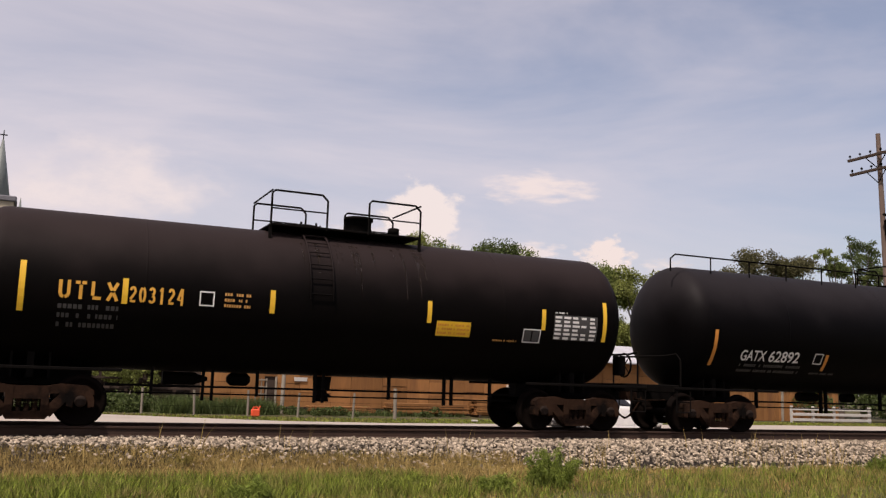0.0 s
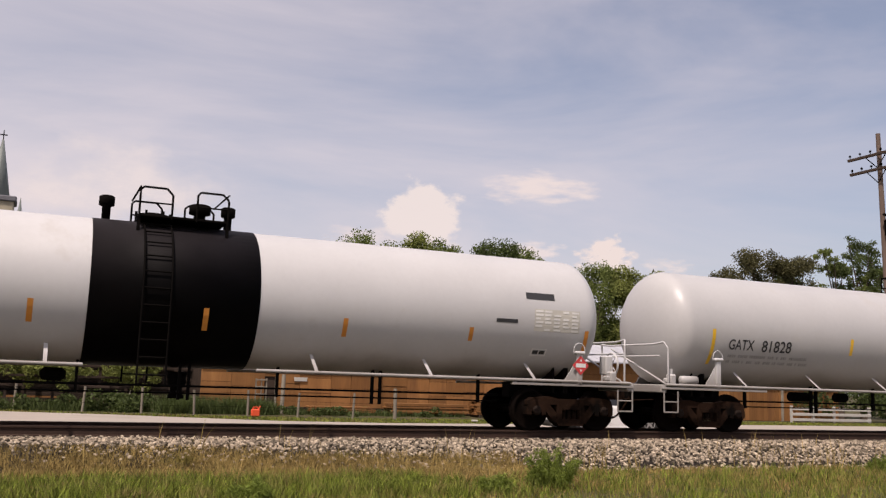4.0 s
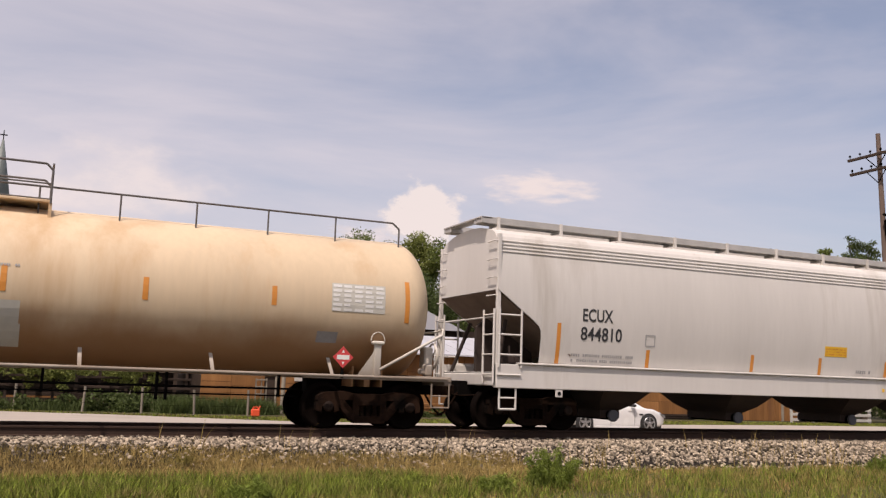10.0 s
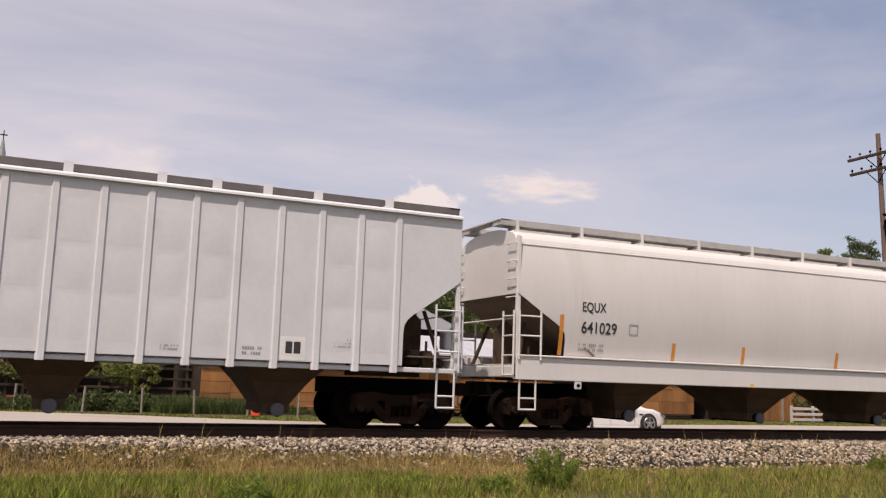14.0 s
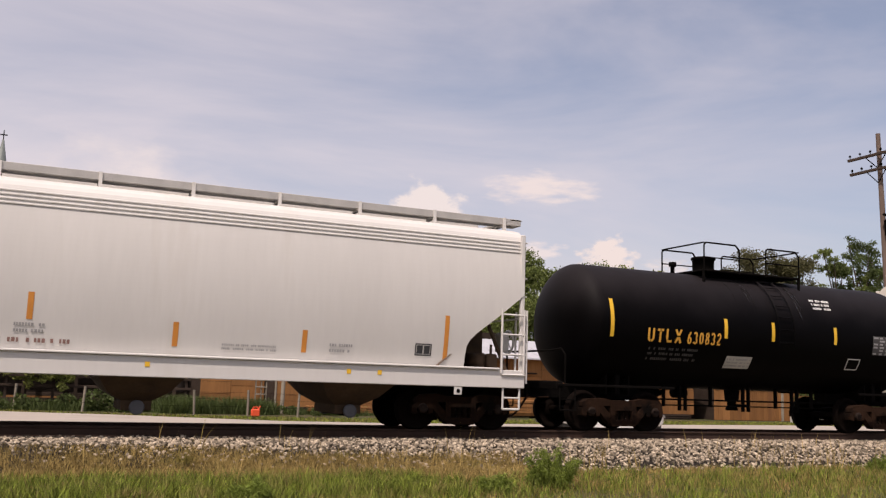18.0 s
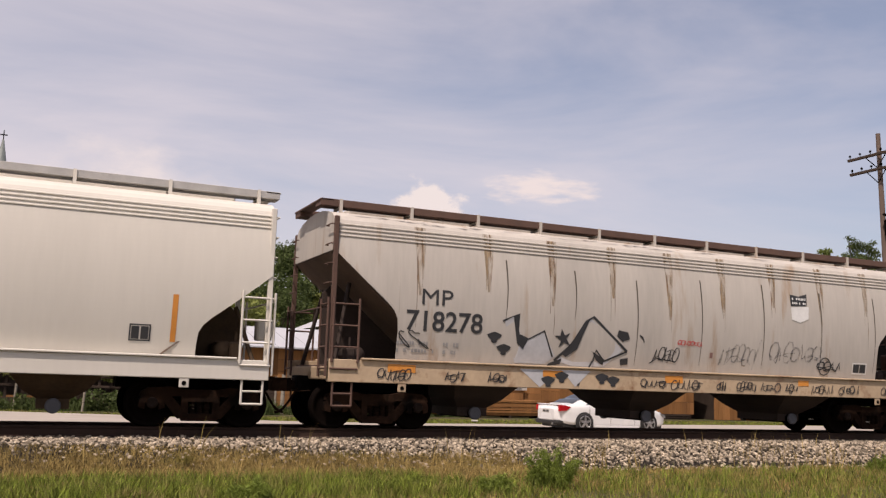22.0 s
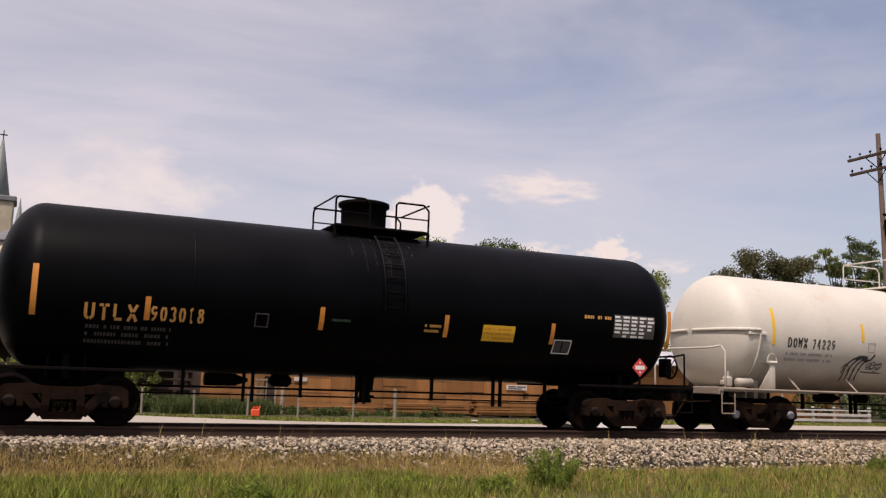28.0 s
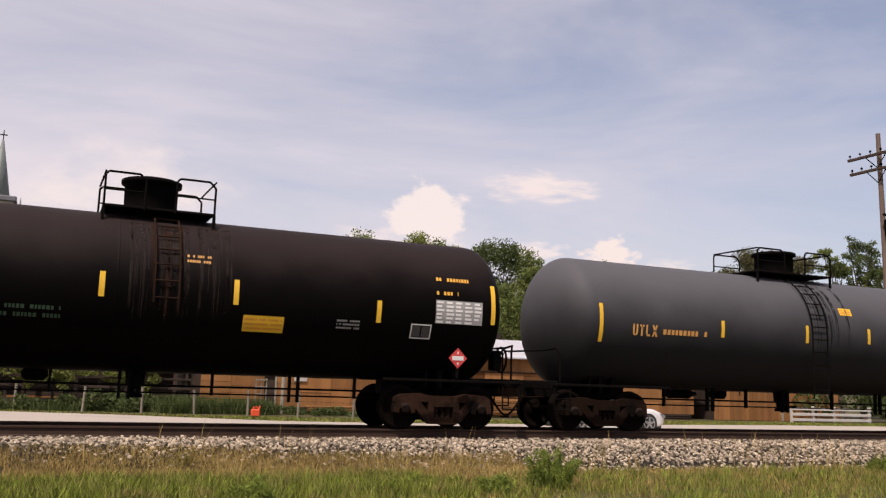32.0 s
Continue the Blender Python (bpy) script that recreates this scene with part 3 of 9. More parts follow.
def trees():
    for x, y, h, sp, m, seed, n in ((15.0, 77.2, 14.3, 5.0, LEAF, 1, 15000), (14.8, 50.0, 7.8, 3.0, LEAF_LIGHT, 2, 7000), (19.0, 58.0, 10.0, 3.8, LEAF_DARK, 3, 9000), (10.8, 80.0, 14.6, 3.6, LEAF_LIGHT, 17, 10000),
                                    (30.5, 69.5, 16.2, 4.4, LEAF, 4, 11000), (35.5, 69.0, 17.0, 4.2, LEAF_LIGHT, 5, 11000), (39.4, 67.3, 17.2, 4.0, LEAF, 20, 11000), (43.0, 63.7, 16.2, 4.0, LEAF_DARK, 6, 10000), (45.5, 60.0, 15.0, 3.4, LEAF, 21, 9000),
                                    (34.5, 61.0, 11.5, 5.0, LEAF_DARK, 7, 10000), (41.0, 58.0, 11.0, 4.8, LEAF, 8, 10000), (22.6, 70.0, 15.2, 3.4, LEAF_DARK, 18, 10000), (26.3, 67.0, 14.0, 3.4, LEAF_LIGHT, 25, 10000),
                                    (49.5, 56.0, 13.4, 3.6, LEAF, 9, 8000), (52.2, 52.5, 12.8, 3.2, LEAF_LIGHT, 10, 8000), (-14.0, 70.0, 11.0, 4.5, LEAF_DARK, 19, 7000)):
        tree(x, y, h, sp, m, seed, int(n * 1.5), 0.13 + 0.006 * sp)
    for x, y, h, sp, seed, oc in ((49.8, 37.6, 11.2, 2.7, 11, 0.9), (52.4, 36.4, 12.9, 2.9, 12, 0.85), (55.2, 36.0, 12.8, 2.8, 22, 0.85), (57.0, 37.5, 11.6, 2.8, 16, 0.9)):
        tree(x, y, h, sp, LEAF_BRONZE if seed != 16 else LEAF_DARK, seed, 15000, 0.115, 0.2, "bronze-tinged tree with clumped foliage", oc)
    for x, y, h, sp, seed, oc in ((50.4, 27.3, 12.2, 2.1, 13, 0.5), (52.2, 26.8, 13.1, 2.5, 14, 0.5), (54.4, 26.6, 12.9, 2.7, 15, 0.62), (58.0, 26.0, 12.2, 3.0, 23, 0.85)):
        tree(x, y, h, sp, LEAF_DARK if seed != 13 else LEAF, seed, 7500, 0.095, 0.2, "open-crowned tree with sky between the limbs", oc)


trees()


# ---- the yard beyond the road ----
BOARD = mat("sun_browned_board_siding", (0.25, 0.118, 0.044), 0.8, vary=0.25, scale=1.5, fine=14, random=0.25, stain=(0.17, 0.08, 0.035), stain_scale=1.2, streak=True, spec=0.15)
DARKWOOD = mat("dark_weathered_and_shaded_timber", (0.05, 0.036, 0.028), 0.9, vary=0.3, scale=2, fine=20, random=0.25, spec=0.1)
METALROOF = mat("pale_grey_metal_roofing", (0.44, 0.44, 0.46), 0.5, vary=0.06, scale=0.6, fine=8, metal=0.0, random=0.05, spec=0.4)
PALEWOOD = mat("silvered_fence_wood", (0.25, 0.22, 0.175), 0.85, vary=0.2, scale=3, fine=25, random=0.2, spec=0.1)
WHITEWOOD = mat("white_painted_boards", (0.50, 0.475, 0.43), 0.6, vary=0.08, scale=2, fine=14, random=0.05)
BRICK = mat("red_painted_brick", (0.20, 0.05, 0.042), 0.85, vary=0.15, scale=2, fine=18, random=0.2, spec=0.15)
SLATE = mat("grey_roof_shingle", (0.16, 0.16, 0.175), 0.8, vary=0.15, scale=2, fine=20, random=0.1, spec=0.2)
STONEWALL = mat("yellow_grey_church_stone", (0.36, 0.32, 0.24), 0.9, vary=0.2, scale=1.2, fine=10, random=0.2, spec=0.1)
SILVER = mat("silver_painted_dome", (0.62, 0.64, 0.68), 0.32, metal=0.55, vary=0.12, scale=1, fine=8)
PLASTER = mat("pinkish_render", (0.55, 0.46, 0.42), 0.85, vary=0.08, scale=1, fine=10)
COPPER = mat("dull_green_grey_spire_metal", (0.16, 0.18, 0.17), 0.6, vary=0.2, scale=1, fine=8)
DARKGLASS = glass_mat("dark_window_glass")
POLEWOOD = mat("grey_brown_pole_wood", (0.15, 0.11, 0.09), 0.85, vary=0.2, scale=3, fine=30, streak=True, spec=0.1)
CONE = mat("safety_orange_plastic", (0.75, 0.09, 0.03), 0.5)


def wood_building():
    """A long board-sided store with a low metal roof."""
    y0, x0, x1, zt = 22.6, 7.0, 34.2, 2.35
    b = thing("lumber_store", "long board-sided wooden store, pale metal roof", "building", at=pose(0, 0, 0))
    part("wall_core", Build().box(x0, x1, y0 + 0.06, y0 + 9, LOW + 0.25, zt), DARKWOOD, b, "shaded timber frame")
    rng = random.Random(5)
    x = x0
    while x < x1 - 0.05:
        w = min(rng.uniform(0.9, 1.6), x1 - x)
        if x < 9.8 < x + w + 0.4:
            w = 9.85 - x
        elif 9.8 < x < 10.3:
            # the doorway stays bare below its head; the dark core paints its shade
            part("door_head", Build().soft(9.85, 10.42, y0 - 0.01, y0 + 0.055, 1.02, zt, 0.008), BOARD, b)
            part("door_jamb", Build().soft(10.34, 10.42, y0 - 0.06, y0 + 0.05, LOW + 0.25, 1.02, 0.01), PALEWOOD, b, "pale door jamb")
            x = 10.42
            continue
        n = rng.choice((3, 4, 5))
        z = LOW + 0.28
        for k in range(n):
            h = (zt - LOW - 0.3) / n
            part("siding_panel", Build().soft(x + 0.006, x + w - 0.006, y0 - rng.uniform(0.0, 0.03), y0 + 0.055, z + 0.008, z + h - 0.004, 0.008), BOARD, b)
            z += h
        x += w
    for k in range(5):
        part("skid_beam", Build().soft(x0 + 0.2, x1 - 0.2, y0 - 0.02 - 0.05 * (k % 2), y0 + 0.3, LOW + 0.005 + 0.06 * k, LOW + 0.05 + 0.06 * k, 0.01), DARKWOOD, b)
    n = 38
    for k in range(n):
        xa = x0 - 0.4 + (x1 - x0 + 0.8) * k / n
        xb = x0 - 0.4 + (x1 - x0 + 0.8) * (k + 1) / n
        part("roof_panel", Build().add([(xa, y0 - 0.5, zt + 0.02), (xb - 0.02, y0 - 0.5, zt + 0.02), (xb - 0.02, y0 + 4.5, zt + 1.15), (xa, y0 + 4.5, zt + 1.15), (xa, y0 - 0.5, zt - 0.05), (xb - 0.02, y0 - 0.5, zt - 0.05), (xb - 0.02, y0 + 4.5, zt + 1.08), (xa, y0 + 4.5, zt + 1.08)], [(0, 1, 2, 3), (4, 7, 6, 5), (0, 4, 5, 1), (1, 5, 6, 2), (0, 3, 7, 4)]), METALROOF, b)
    d = part("sliding_door", Build().soft(21.0, 23.2, y0 - 0.14, y0 - 0.06, LOW + 0.35, 1.55, 0.01), BOARD, b, "wide board sliding door")
    part("door_track", Build().soft(20.4, 24.0, y0 - 0.16, y0 - 0.04, 1.56, 1.64, 0.01), DARKWOOD, d)
    s = part("sign_board", Build().soft(22.2, 23.4, y0 - 0.20, y0 - 0.17, 0.72, 0.98, 0.01), WHITEWOOD, b, "small white sign with dark lettering")
    part("sign_lettering", Build().box(22.3, 22.75, y0 - 0.206, y0 - 0.201, 0.86, 0.92).box(22.82, 23.3, y0 - 0.206, y0 - 0.201, 0.86, 0.92).box(22.3, 23.1, y0 - 0.206, y0 - 0.201, 0.77, 0.82), K_PAINT, s)
    part("notice", Build().soft(11.2, 11.82, y0 - 0.09, y0 - 0.06, 0.84, 1.02, 0.005), WHITEWOOD, b)


wood_building()


def open_shed():
    """A dark open-sided shed with a broad pale roof."""
    b = thing("open_shed", "dark open-sided shed with pale metal roof", "shed", at=pose(0, 0, 0))
    y0, x0, x1 = 24.4, -9.0, 6.6
    n = 26
    for k in range(n):
        xa, xb = x0 + (x1 - x0) * k / n, x0 + (x1 - x0) * (k + 1) / n
        z0, z1 = 2.62, 3.42
        part("roof_panel", Build().add([(xa, y0, z0), (xb - 0.015, y0, z0), (xb - 0.015, y0 + 4, z1 + 0.3), (xa, y0 + 4, z1 + 0.3), (xa, y0, z0 - 0.12), (xb - 0.015, y0, z0 - 0.12), (xb - 0.015, y0 + 4, z1 + 0.2), (xa, y0 + 4, z1 + 0.2)], [(0, 1, 2, 3), (4, 7, 6, 5), (0, 4, 5, 1), (1, 5, 6, 2), (0, 3, 7, 4)]), METALROOF, b)
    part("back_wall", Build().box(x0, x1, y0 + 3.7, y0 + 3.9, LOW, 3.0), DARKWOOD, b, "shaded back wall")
    for k in range(8):
        x = x0 + 0.4 + (x1 - x0 - 0.8) * k / 7
        part("post", Build().soft(x - 0.07, x + 0.07, y0 + 0.3, y0 + 0.44, LOW - 0.1, 2.55, 0.01), DARKWOOD, b)
    part("beam", Build().soft(x0, x1, y0 + 0.28, y0 + 0.44, 2.35, 2.52, 0.01), DARKWOOD, b)
    rng = random.Random(8)
    for k in range(9):
        x = x0 + 1 + k * 1.75
        h = rng.uniform(0.5, 1.5)
        st = thing("lumber_stack", "stack of boards, shed shade put into their dark colour", "lumber stack", "stacks in the shed", pose(x, y0 + 1.4, LOW))
        rows = int(h / 0.16)
        for r in range(rows):
            # most boards take the dark timber, which paints in the shed's shade
            part("board", Build().soft(-0.75, 0.75 + rng.uniform(-0.1, 0.1), -0.4, 0.4, r * 0.16, r * 0.16 + 0.145, 0.008), DARKWOOD if rng.random() < 0.8 else BOARD, st)
    back = thing("timber_barn", "large dark timber barn behind the store", "barn", at=pose(0, 0, 0))
    part("wall", Build().box(17.5, 29.0, 36.0, 46.0, LOW, 4.4), DARKWOOD, back, "dark board wall")
    rf = Build().add([(17.0, 35.4, 4.35), (21.5, 35.4, 6.3), (26.0, 35.4, 4.35), (17.0, 46.5, 4.35), (21.5, 46.5, 6.3), (26.0, 46.5, 4.35)], [(0, 1, 4, 3), (1, 2, 5, 4), (0, 2, 1)])
    part("roof", rf, METALROOF, back, "pale metal gable roof")


open_shed()


def side_shed():
    b = thing("plank_shed", "low brown plank shed with a dark doorway", "shed", at=pose(0, 0, 0))
    y0, x0, x1, zt = 22.4, 35.5, 45.0, 2.3
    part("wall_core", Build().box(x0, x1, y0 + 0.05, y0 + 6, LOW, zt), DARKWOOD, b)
    n = 34
    for k in range(n):
        xa, xb = x0 + (x1 - x0) * k / n, x0 + (x1 - x0) * (k + 1) / n
        part("plank", Build().soft(xa + 0.006, xb - 0.006, y0 - 0.01 * (k % 3), y0 + 0.045, LOW + 0.02, zt, 0.006), BOARD, b)
    part("roof", Build().add([(x0 - 0.4, y0 - 0.5, zt + 0.02), (x1 + 0.4, y0 - 0.5, zt + 0.02), (x1 + 0.4, y0 + 6.4, zt + 1.1), (x0 - 0.4, y0 + 6.4, zt + 1.1), (x0 - 0.4, y0 - 0.5, zt - 0.08), (x1 + 0.4, y0 - 0.5, zt - 0.08), (x1 + 0.4, y0 + 6.4, zt + 1.0), (x0 - 0.4, y0 + 6.4, zt + 1.0)], [(0, 1, 2, 3), (4, 7, 6, 5), (0, 4, 5, 1), (1, 5, 6, 2), (0, 3, 7, 4), (2, 6, 7, 3)]), METALROOF, b, "pale metal roof")
    part("corner_post", Build().soft(x0 + 4.9, x0 + 5.05, y0 - 0.1, y0 - 0.03, LOW, zt, 0.01), PALEWOOD, b)


side_shed()


def fences():
    # wire fence along the far verge
    f = thing("wire_fence", "weathered wooden posts with slack wire", "fence", at=pose(0, 0, 0))
    xs = (-6.6, -4.4, -2.2, -0.42, 2.1, 4.3, 6.3, 8.35, 10.28, 12.45)
    ys = [17.2 + 0.30 * max(0, 13.9 - x) for x in xs]
    for k, x in enumerate(xs):
        h = 1.02 + 0.10 * math.sin(3.1 * k)
        part("post", Build().rod((x, ys[k], LOW - 0.1), (x + 0.06 * math.sin(k * 5), ys[k], LOW + h), 0.05, 8), PALEWOOD, f)
    for z in (0.35, 0.65, 0.92):
        part("wire", Build().pipe([(x, y - 0.04, LOW + z + 0.02 * math.sin(7 * x)) for x, y in zip(xs, ys)] + [(14.2, 17.3, LOW + z)], 0.006, 4), GRIME, f)
    part("end_post", Build().rod((14.22, 17.35, LOW - 0.1), (14.2, 17.35, LOW + 1.30), 0.075, 10), PALEWOOD, f, "taller pale end post")
    # white board fence by the shed
    w = thing("white_board_fence", "white painted three-board fence", "fence", at=pose(0, 0, 0))
    for k, x in enumerate((38.8, 40.4, 42.0, 44.75)):
        part("post", Build().soft(x - 0.06, x + 0.06, 19.9, 20.02, LOW - 0.1, 0.34, 0.01), WHITEWOOD, w)
    for z in (-0.42, -0.12, 0.18):
        for xa, xb in ((38.8, 42.0), (42.0, 44.8)):
            part("rail", Build().soft(xa, xb - 0.01, 19.84, 19.895, z - 0.075, z + 0.075, 0.008), WHITEWOOD, w)
    # vine arbour of posts and rails at the old lumber racks
    a = thing("vine_arbour", "dark post-and-rail rack overgrown with vines", "arbour", at=pose(0, 0, 0))
    for k in range(9):
        x = -8.0 + 1.8 * k
        part("post", Build().soft(x - 0.06, x + 0.06, 22.6, 22.72, LOW - 0.1, 1.45, 0.01), DARKWOOD, a)
    for z in (-0.2, 0.35, 0.75, 1.2):
        part("rail", Build().soft(-8.2, 6.6, 22.53, 22.59, z - 0.05, z + 0.05, 0.01), DARKWOOD, a)
    rng = np.random.default_rng(31)
    n = 46
    cs = np.concatenate([np.stack([rng.uniform(-8.4, 5.2, 110), rng.uniform(22.1, 23.6, 110), rng.uniform(0.72, 1.45, 110)], -1), np.stack([rng.uniform(-8.2, 4.8, 26), rng.uniform(22.1, 22.5, 26), rng.uniform(0.25, 0.7, 26)], -1)])
    v, fa = leaf_cloud(rng, cs, np.concatenate([rng.uniform(0.25, 0.42, 110), rng.uniform(0.12, 0.24, 26)]), 22000, 0.06)
    part("vine_leaves", big_mesh("vine_leaves", v, fa, LEAF_LIGHT), None, a, "yellow-green vine leaves along the top")
    cs = np.stack([rng.uniform(-8.5, 9.0, n), rng.uniform(20.6, 22.0, n), rng.uniform(LOW + 0.05, LOW + 0.55, n)], -1)
    sh = thing("low_shrubs", "ragged green shrubs and weeds along the fence", "shrubs", at=pose(0, 0, 0), kind="stuff")
    v, fa = leaf_cloud(rng, cs, rng.uniform(0.2, 0.5, n), 8200, 0.07)
    part("leaves", big_mesh("leaves", v, fa, LEAF_DARK), None, sh)
    cs = np.stack([rng.uniform(9.0, 18.0, 18), rng.uniform(19.5, 21.8, 18), rng.uniform(LOW + 0.05, LOW + 0.25, 18)], -1)
    v, fa = leaf_cloud(rng, cs, rng.uniform(0.2, 0.4, 18), 2200, 0.07)
    part("leaves", big_mesh("leaves", v, fa, LEAF_DARK), None, sh)
    cs = np.stack([rng.uniform(41.5, 52.0, 22), rng.uniform(21.5, 25.0, 22), rng.uniform(0.2, 1.7, 22)], -1)
    hd = thing("hedge", "dense dark green hedge behind the white fence", "hedge", at=pose(0, 0, 0))
    v, fa = leaf_cloud(rng, cs, rng.uniform(0.7, 1.1, 22), 4200, 0.12)
    part("leaves", big_mesh("leaves", v, fa, LEAF_DARK), None, hd)
    # broken poles heaped against the rack
    hp = thing("scrap_timber_heap", "heap of broken grey timber poles", "scrap heap", at=pose(4.0, 21.9, LOW))
    r2 = random.Random(3)
    for k in range(16):
        x = r2.uniform(-1.6, 2.2)
        part("pole", Build().rod((x, r2.uniform(-0.3, 0.3), 0.02), (x + r2.uniform(-0.9, 0.9), r2.uniform(-0.2, 0.5), r2.uniform(0.25, 0.9)), 0.035, 6), PALEWOOD, hp)
    # cupboard-like rack, barrel and a small red can by the store corner
    rk = thing("pallet_rack", "tall grey slatted rack beside the store", "rack", at=pose(9.62, 22.2, LOW) @ Matrix.Diagonal((0.45, 1, 0.7, 1)))
    for x in (-0.55, 0.0, 0.5):
        part("upright", Build().soft(x - 0.05, x + 0.05, -0.05, 0.05, 0, 2.2, 0.01), PALEWOOD, rk)
    for z in (0.3, 0.75, 1.2, 1.65, 2.1):
        part("slat", Build().soft(-0.6, 0.55, -0.09, -0.052, z - 0.04, z + 0.04, 0.008), PALEWOOD, rk)
    p = thing("gate_post", "stout grey wooden gate post", "post", at=pose(10.35, 21.2, LOW))
    part("post", Build().rod((0, 0, -0.1), (0.02, 0, 1.75), 0.09, 10), PALEWOOD, p)
    c = thing("orange_can", "small bright orange fuel can on the grass", "can", at=pose(8.6, 18.6, LOW))
    part("body", Build().soft(-0.17, 0.17, -0.12, 0.12, 0.0, 0.30, 0.04), CONE, c)
    part("handle", Build().pipe([(-0.1, 0, 0.29), (-0.1, 0, 0.38), (0.1, 0, 0.38), (0.1, 0, 0.29)], 0.02), CONE, c)
    part("spout", Build().rod((0.12, 0, 0.28), (0.2, 0, 0.42), 0.025, 8), CONE, c)
    s = thing("white_rag", "small scrap of white paper on the verge", "litter", at=pose(17.1, 15.6, LOW + 0.05))
    part("sheet", Build().soft(-0.12, 0.12, -0.08, 0.08, 0.0, 0.07, 0.02), WHITEWOOD, s)


fences()


def utility_pole(x, y, top, arms, label, lean=0.0, r=0.15, far=False):
    p = thing("utility_pole", label, "utility pole", "", pose(x, y, LOW, 0, lean, 0))
    h = top - LOW
    part("pole", Build().rod((0, 0, -0.3), (0, 0, h), r, 12, r * 0.62), POLEWOOD, p, "tapered wooden pole")
    for z, half in arms:
        a = part("crossarm", Build().soft(-r - 0.10, -r, -half, half, z - LOW - 0.05, z - LOW + 0.05, 0.01), DARKWOOD, p, "wooden crossarm")
        for k in range(6):
            xx = -half * 0.92 + half * 1.84 * k / 5
            part("insulator", Build().lathe([(0.06, 0.012), (0.12, 0.014), (0.125, 0.04), (0.17, 0.045), (0.2, 0.02)], 10, "z", (-r - 0.05, xx, z - LOW)), GRIME, a)
        part("brace", Build().rod((-r - 0.05, -half * 0.35, z - LOW - 0.05), (-r * 0.9, 0, z - LOW - 0.5), 0.018, 6), GRIME, a)
        part("brace", Build().rod((-r - 0.05, half * 0.35, z - LOW - 0.05), (-r * 0.9, 0, z - LOW - 0.5), 0.018, 6), GRIME, a)
    return p


up = utility_pole(28.22, 4.4, 10.62, ((9.82, 1.25), (9.26, 1.18)), "brown wooden utility pole with two crossarms", lean=-1.75, r=0.13)
part("riser_box", Build().soft(-0.12, 0.24, -0.35, -0.12, 7.4, 8.0, 0.03).rod((0.1, -0.2, 4.0), (0.1, -0.2, 7.4), 0.04, 8).rod((-0.25, -0.25, 8.15), (0.25, -0.25, 8.15), 0.05, 8), GRIME, up, "dark riser conduit and box")
utility_pole(0.34, 41.0, 9.6, ((9.2, 0.4),), "slim grey utility pole before the church", r=0.11)
tp = utility_pole(21.35, 50.0, 9.9, ((9.5, 0.7),), "wooden pole with two grey transformers", r=0.13)
for dx in (-0.32, 0.32):
    part("transformer", Build().lathe([(8.2, 0.20), (8.25, 0.25), (9.3, 0.25), (9.38, 0.16), (9.5, 0.05)], 16, "z", (dx, -0.18, 0)), METALROOF, tp, "grey drum transformer")


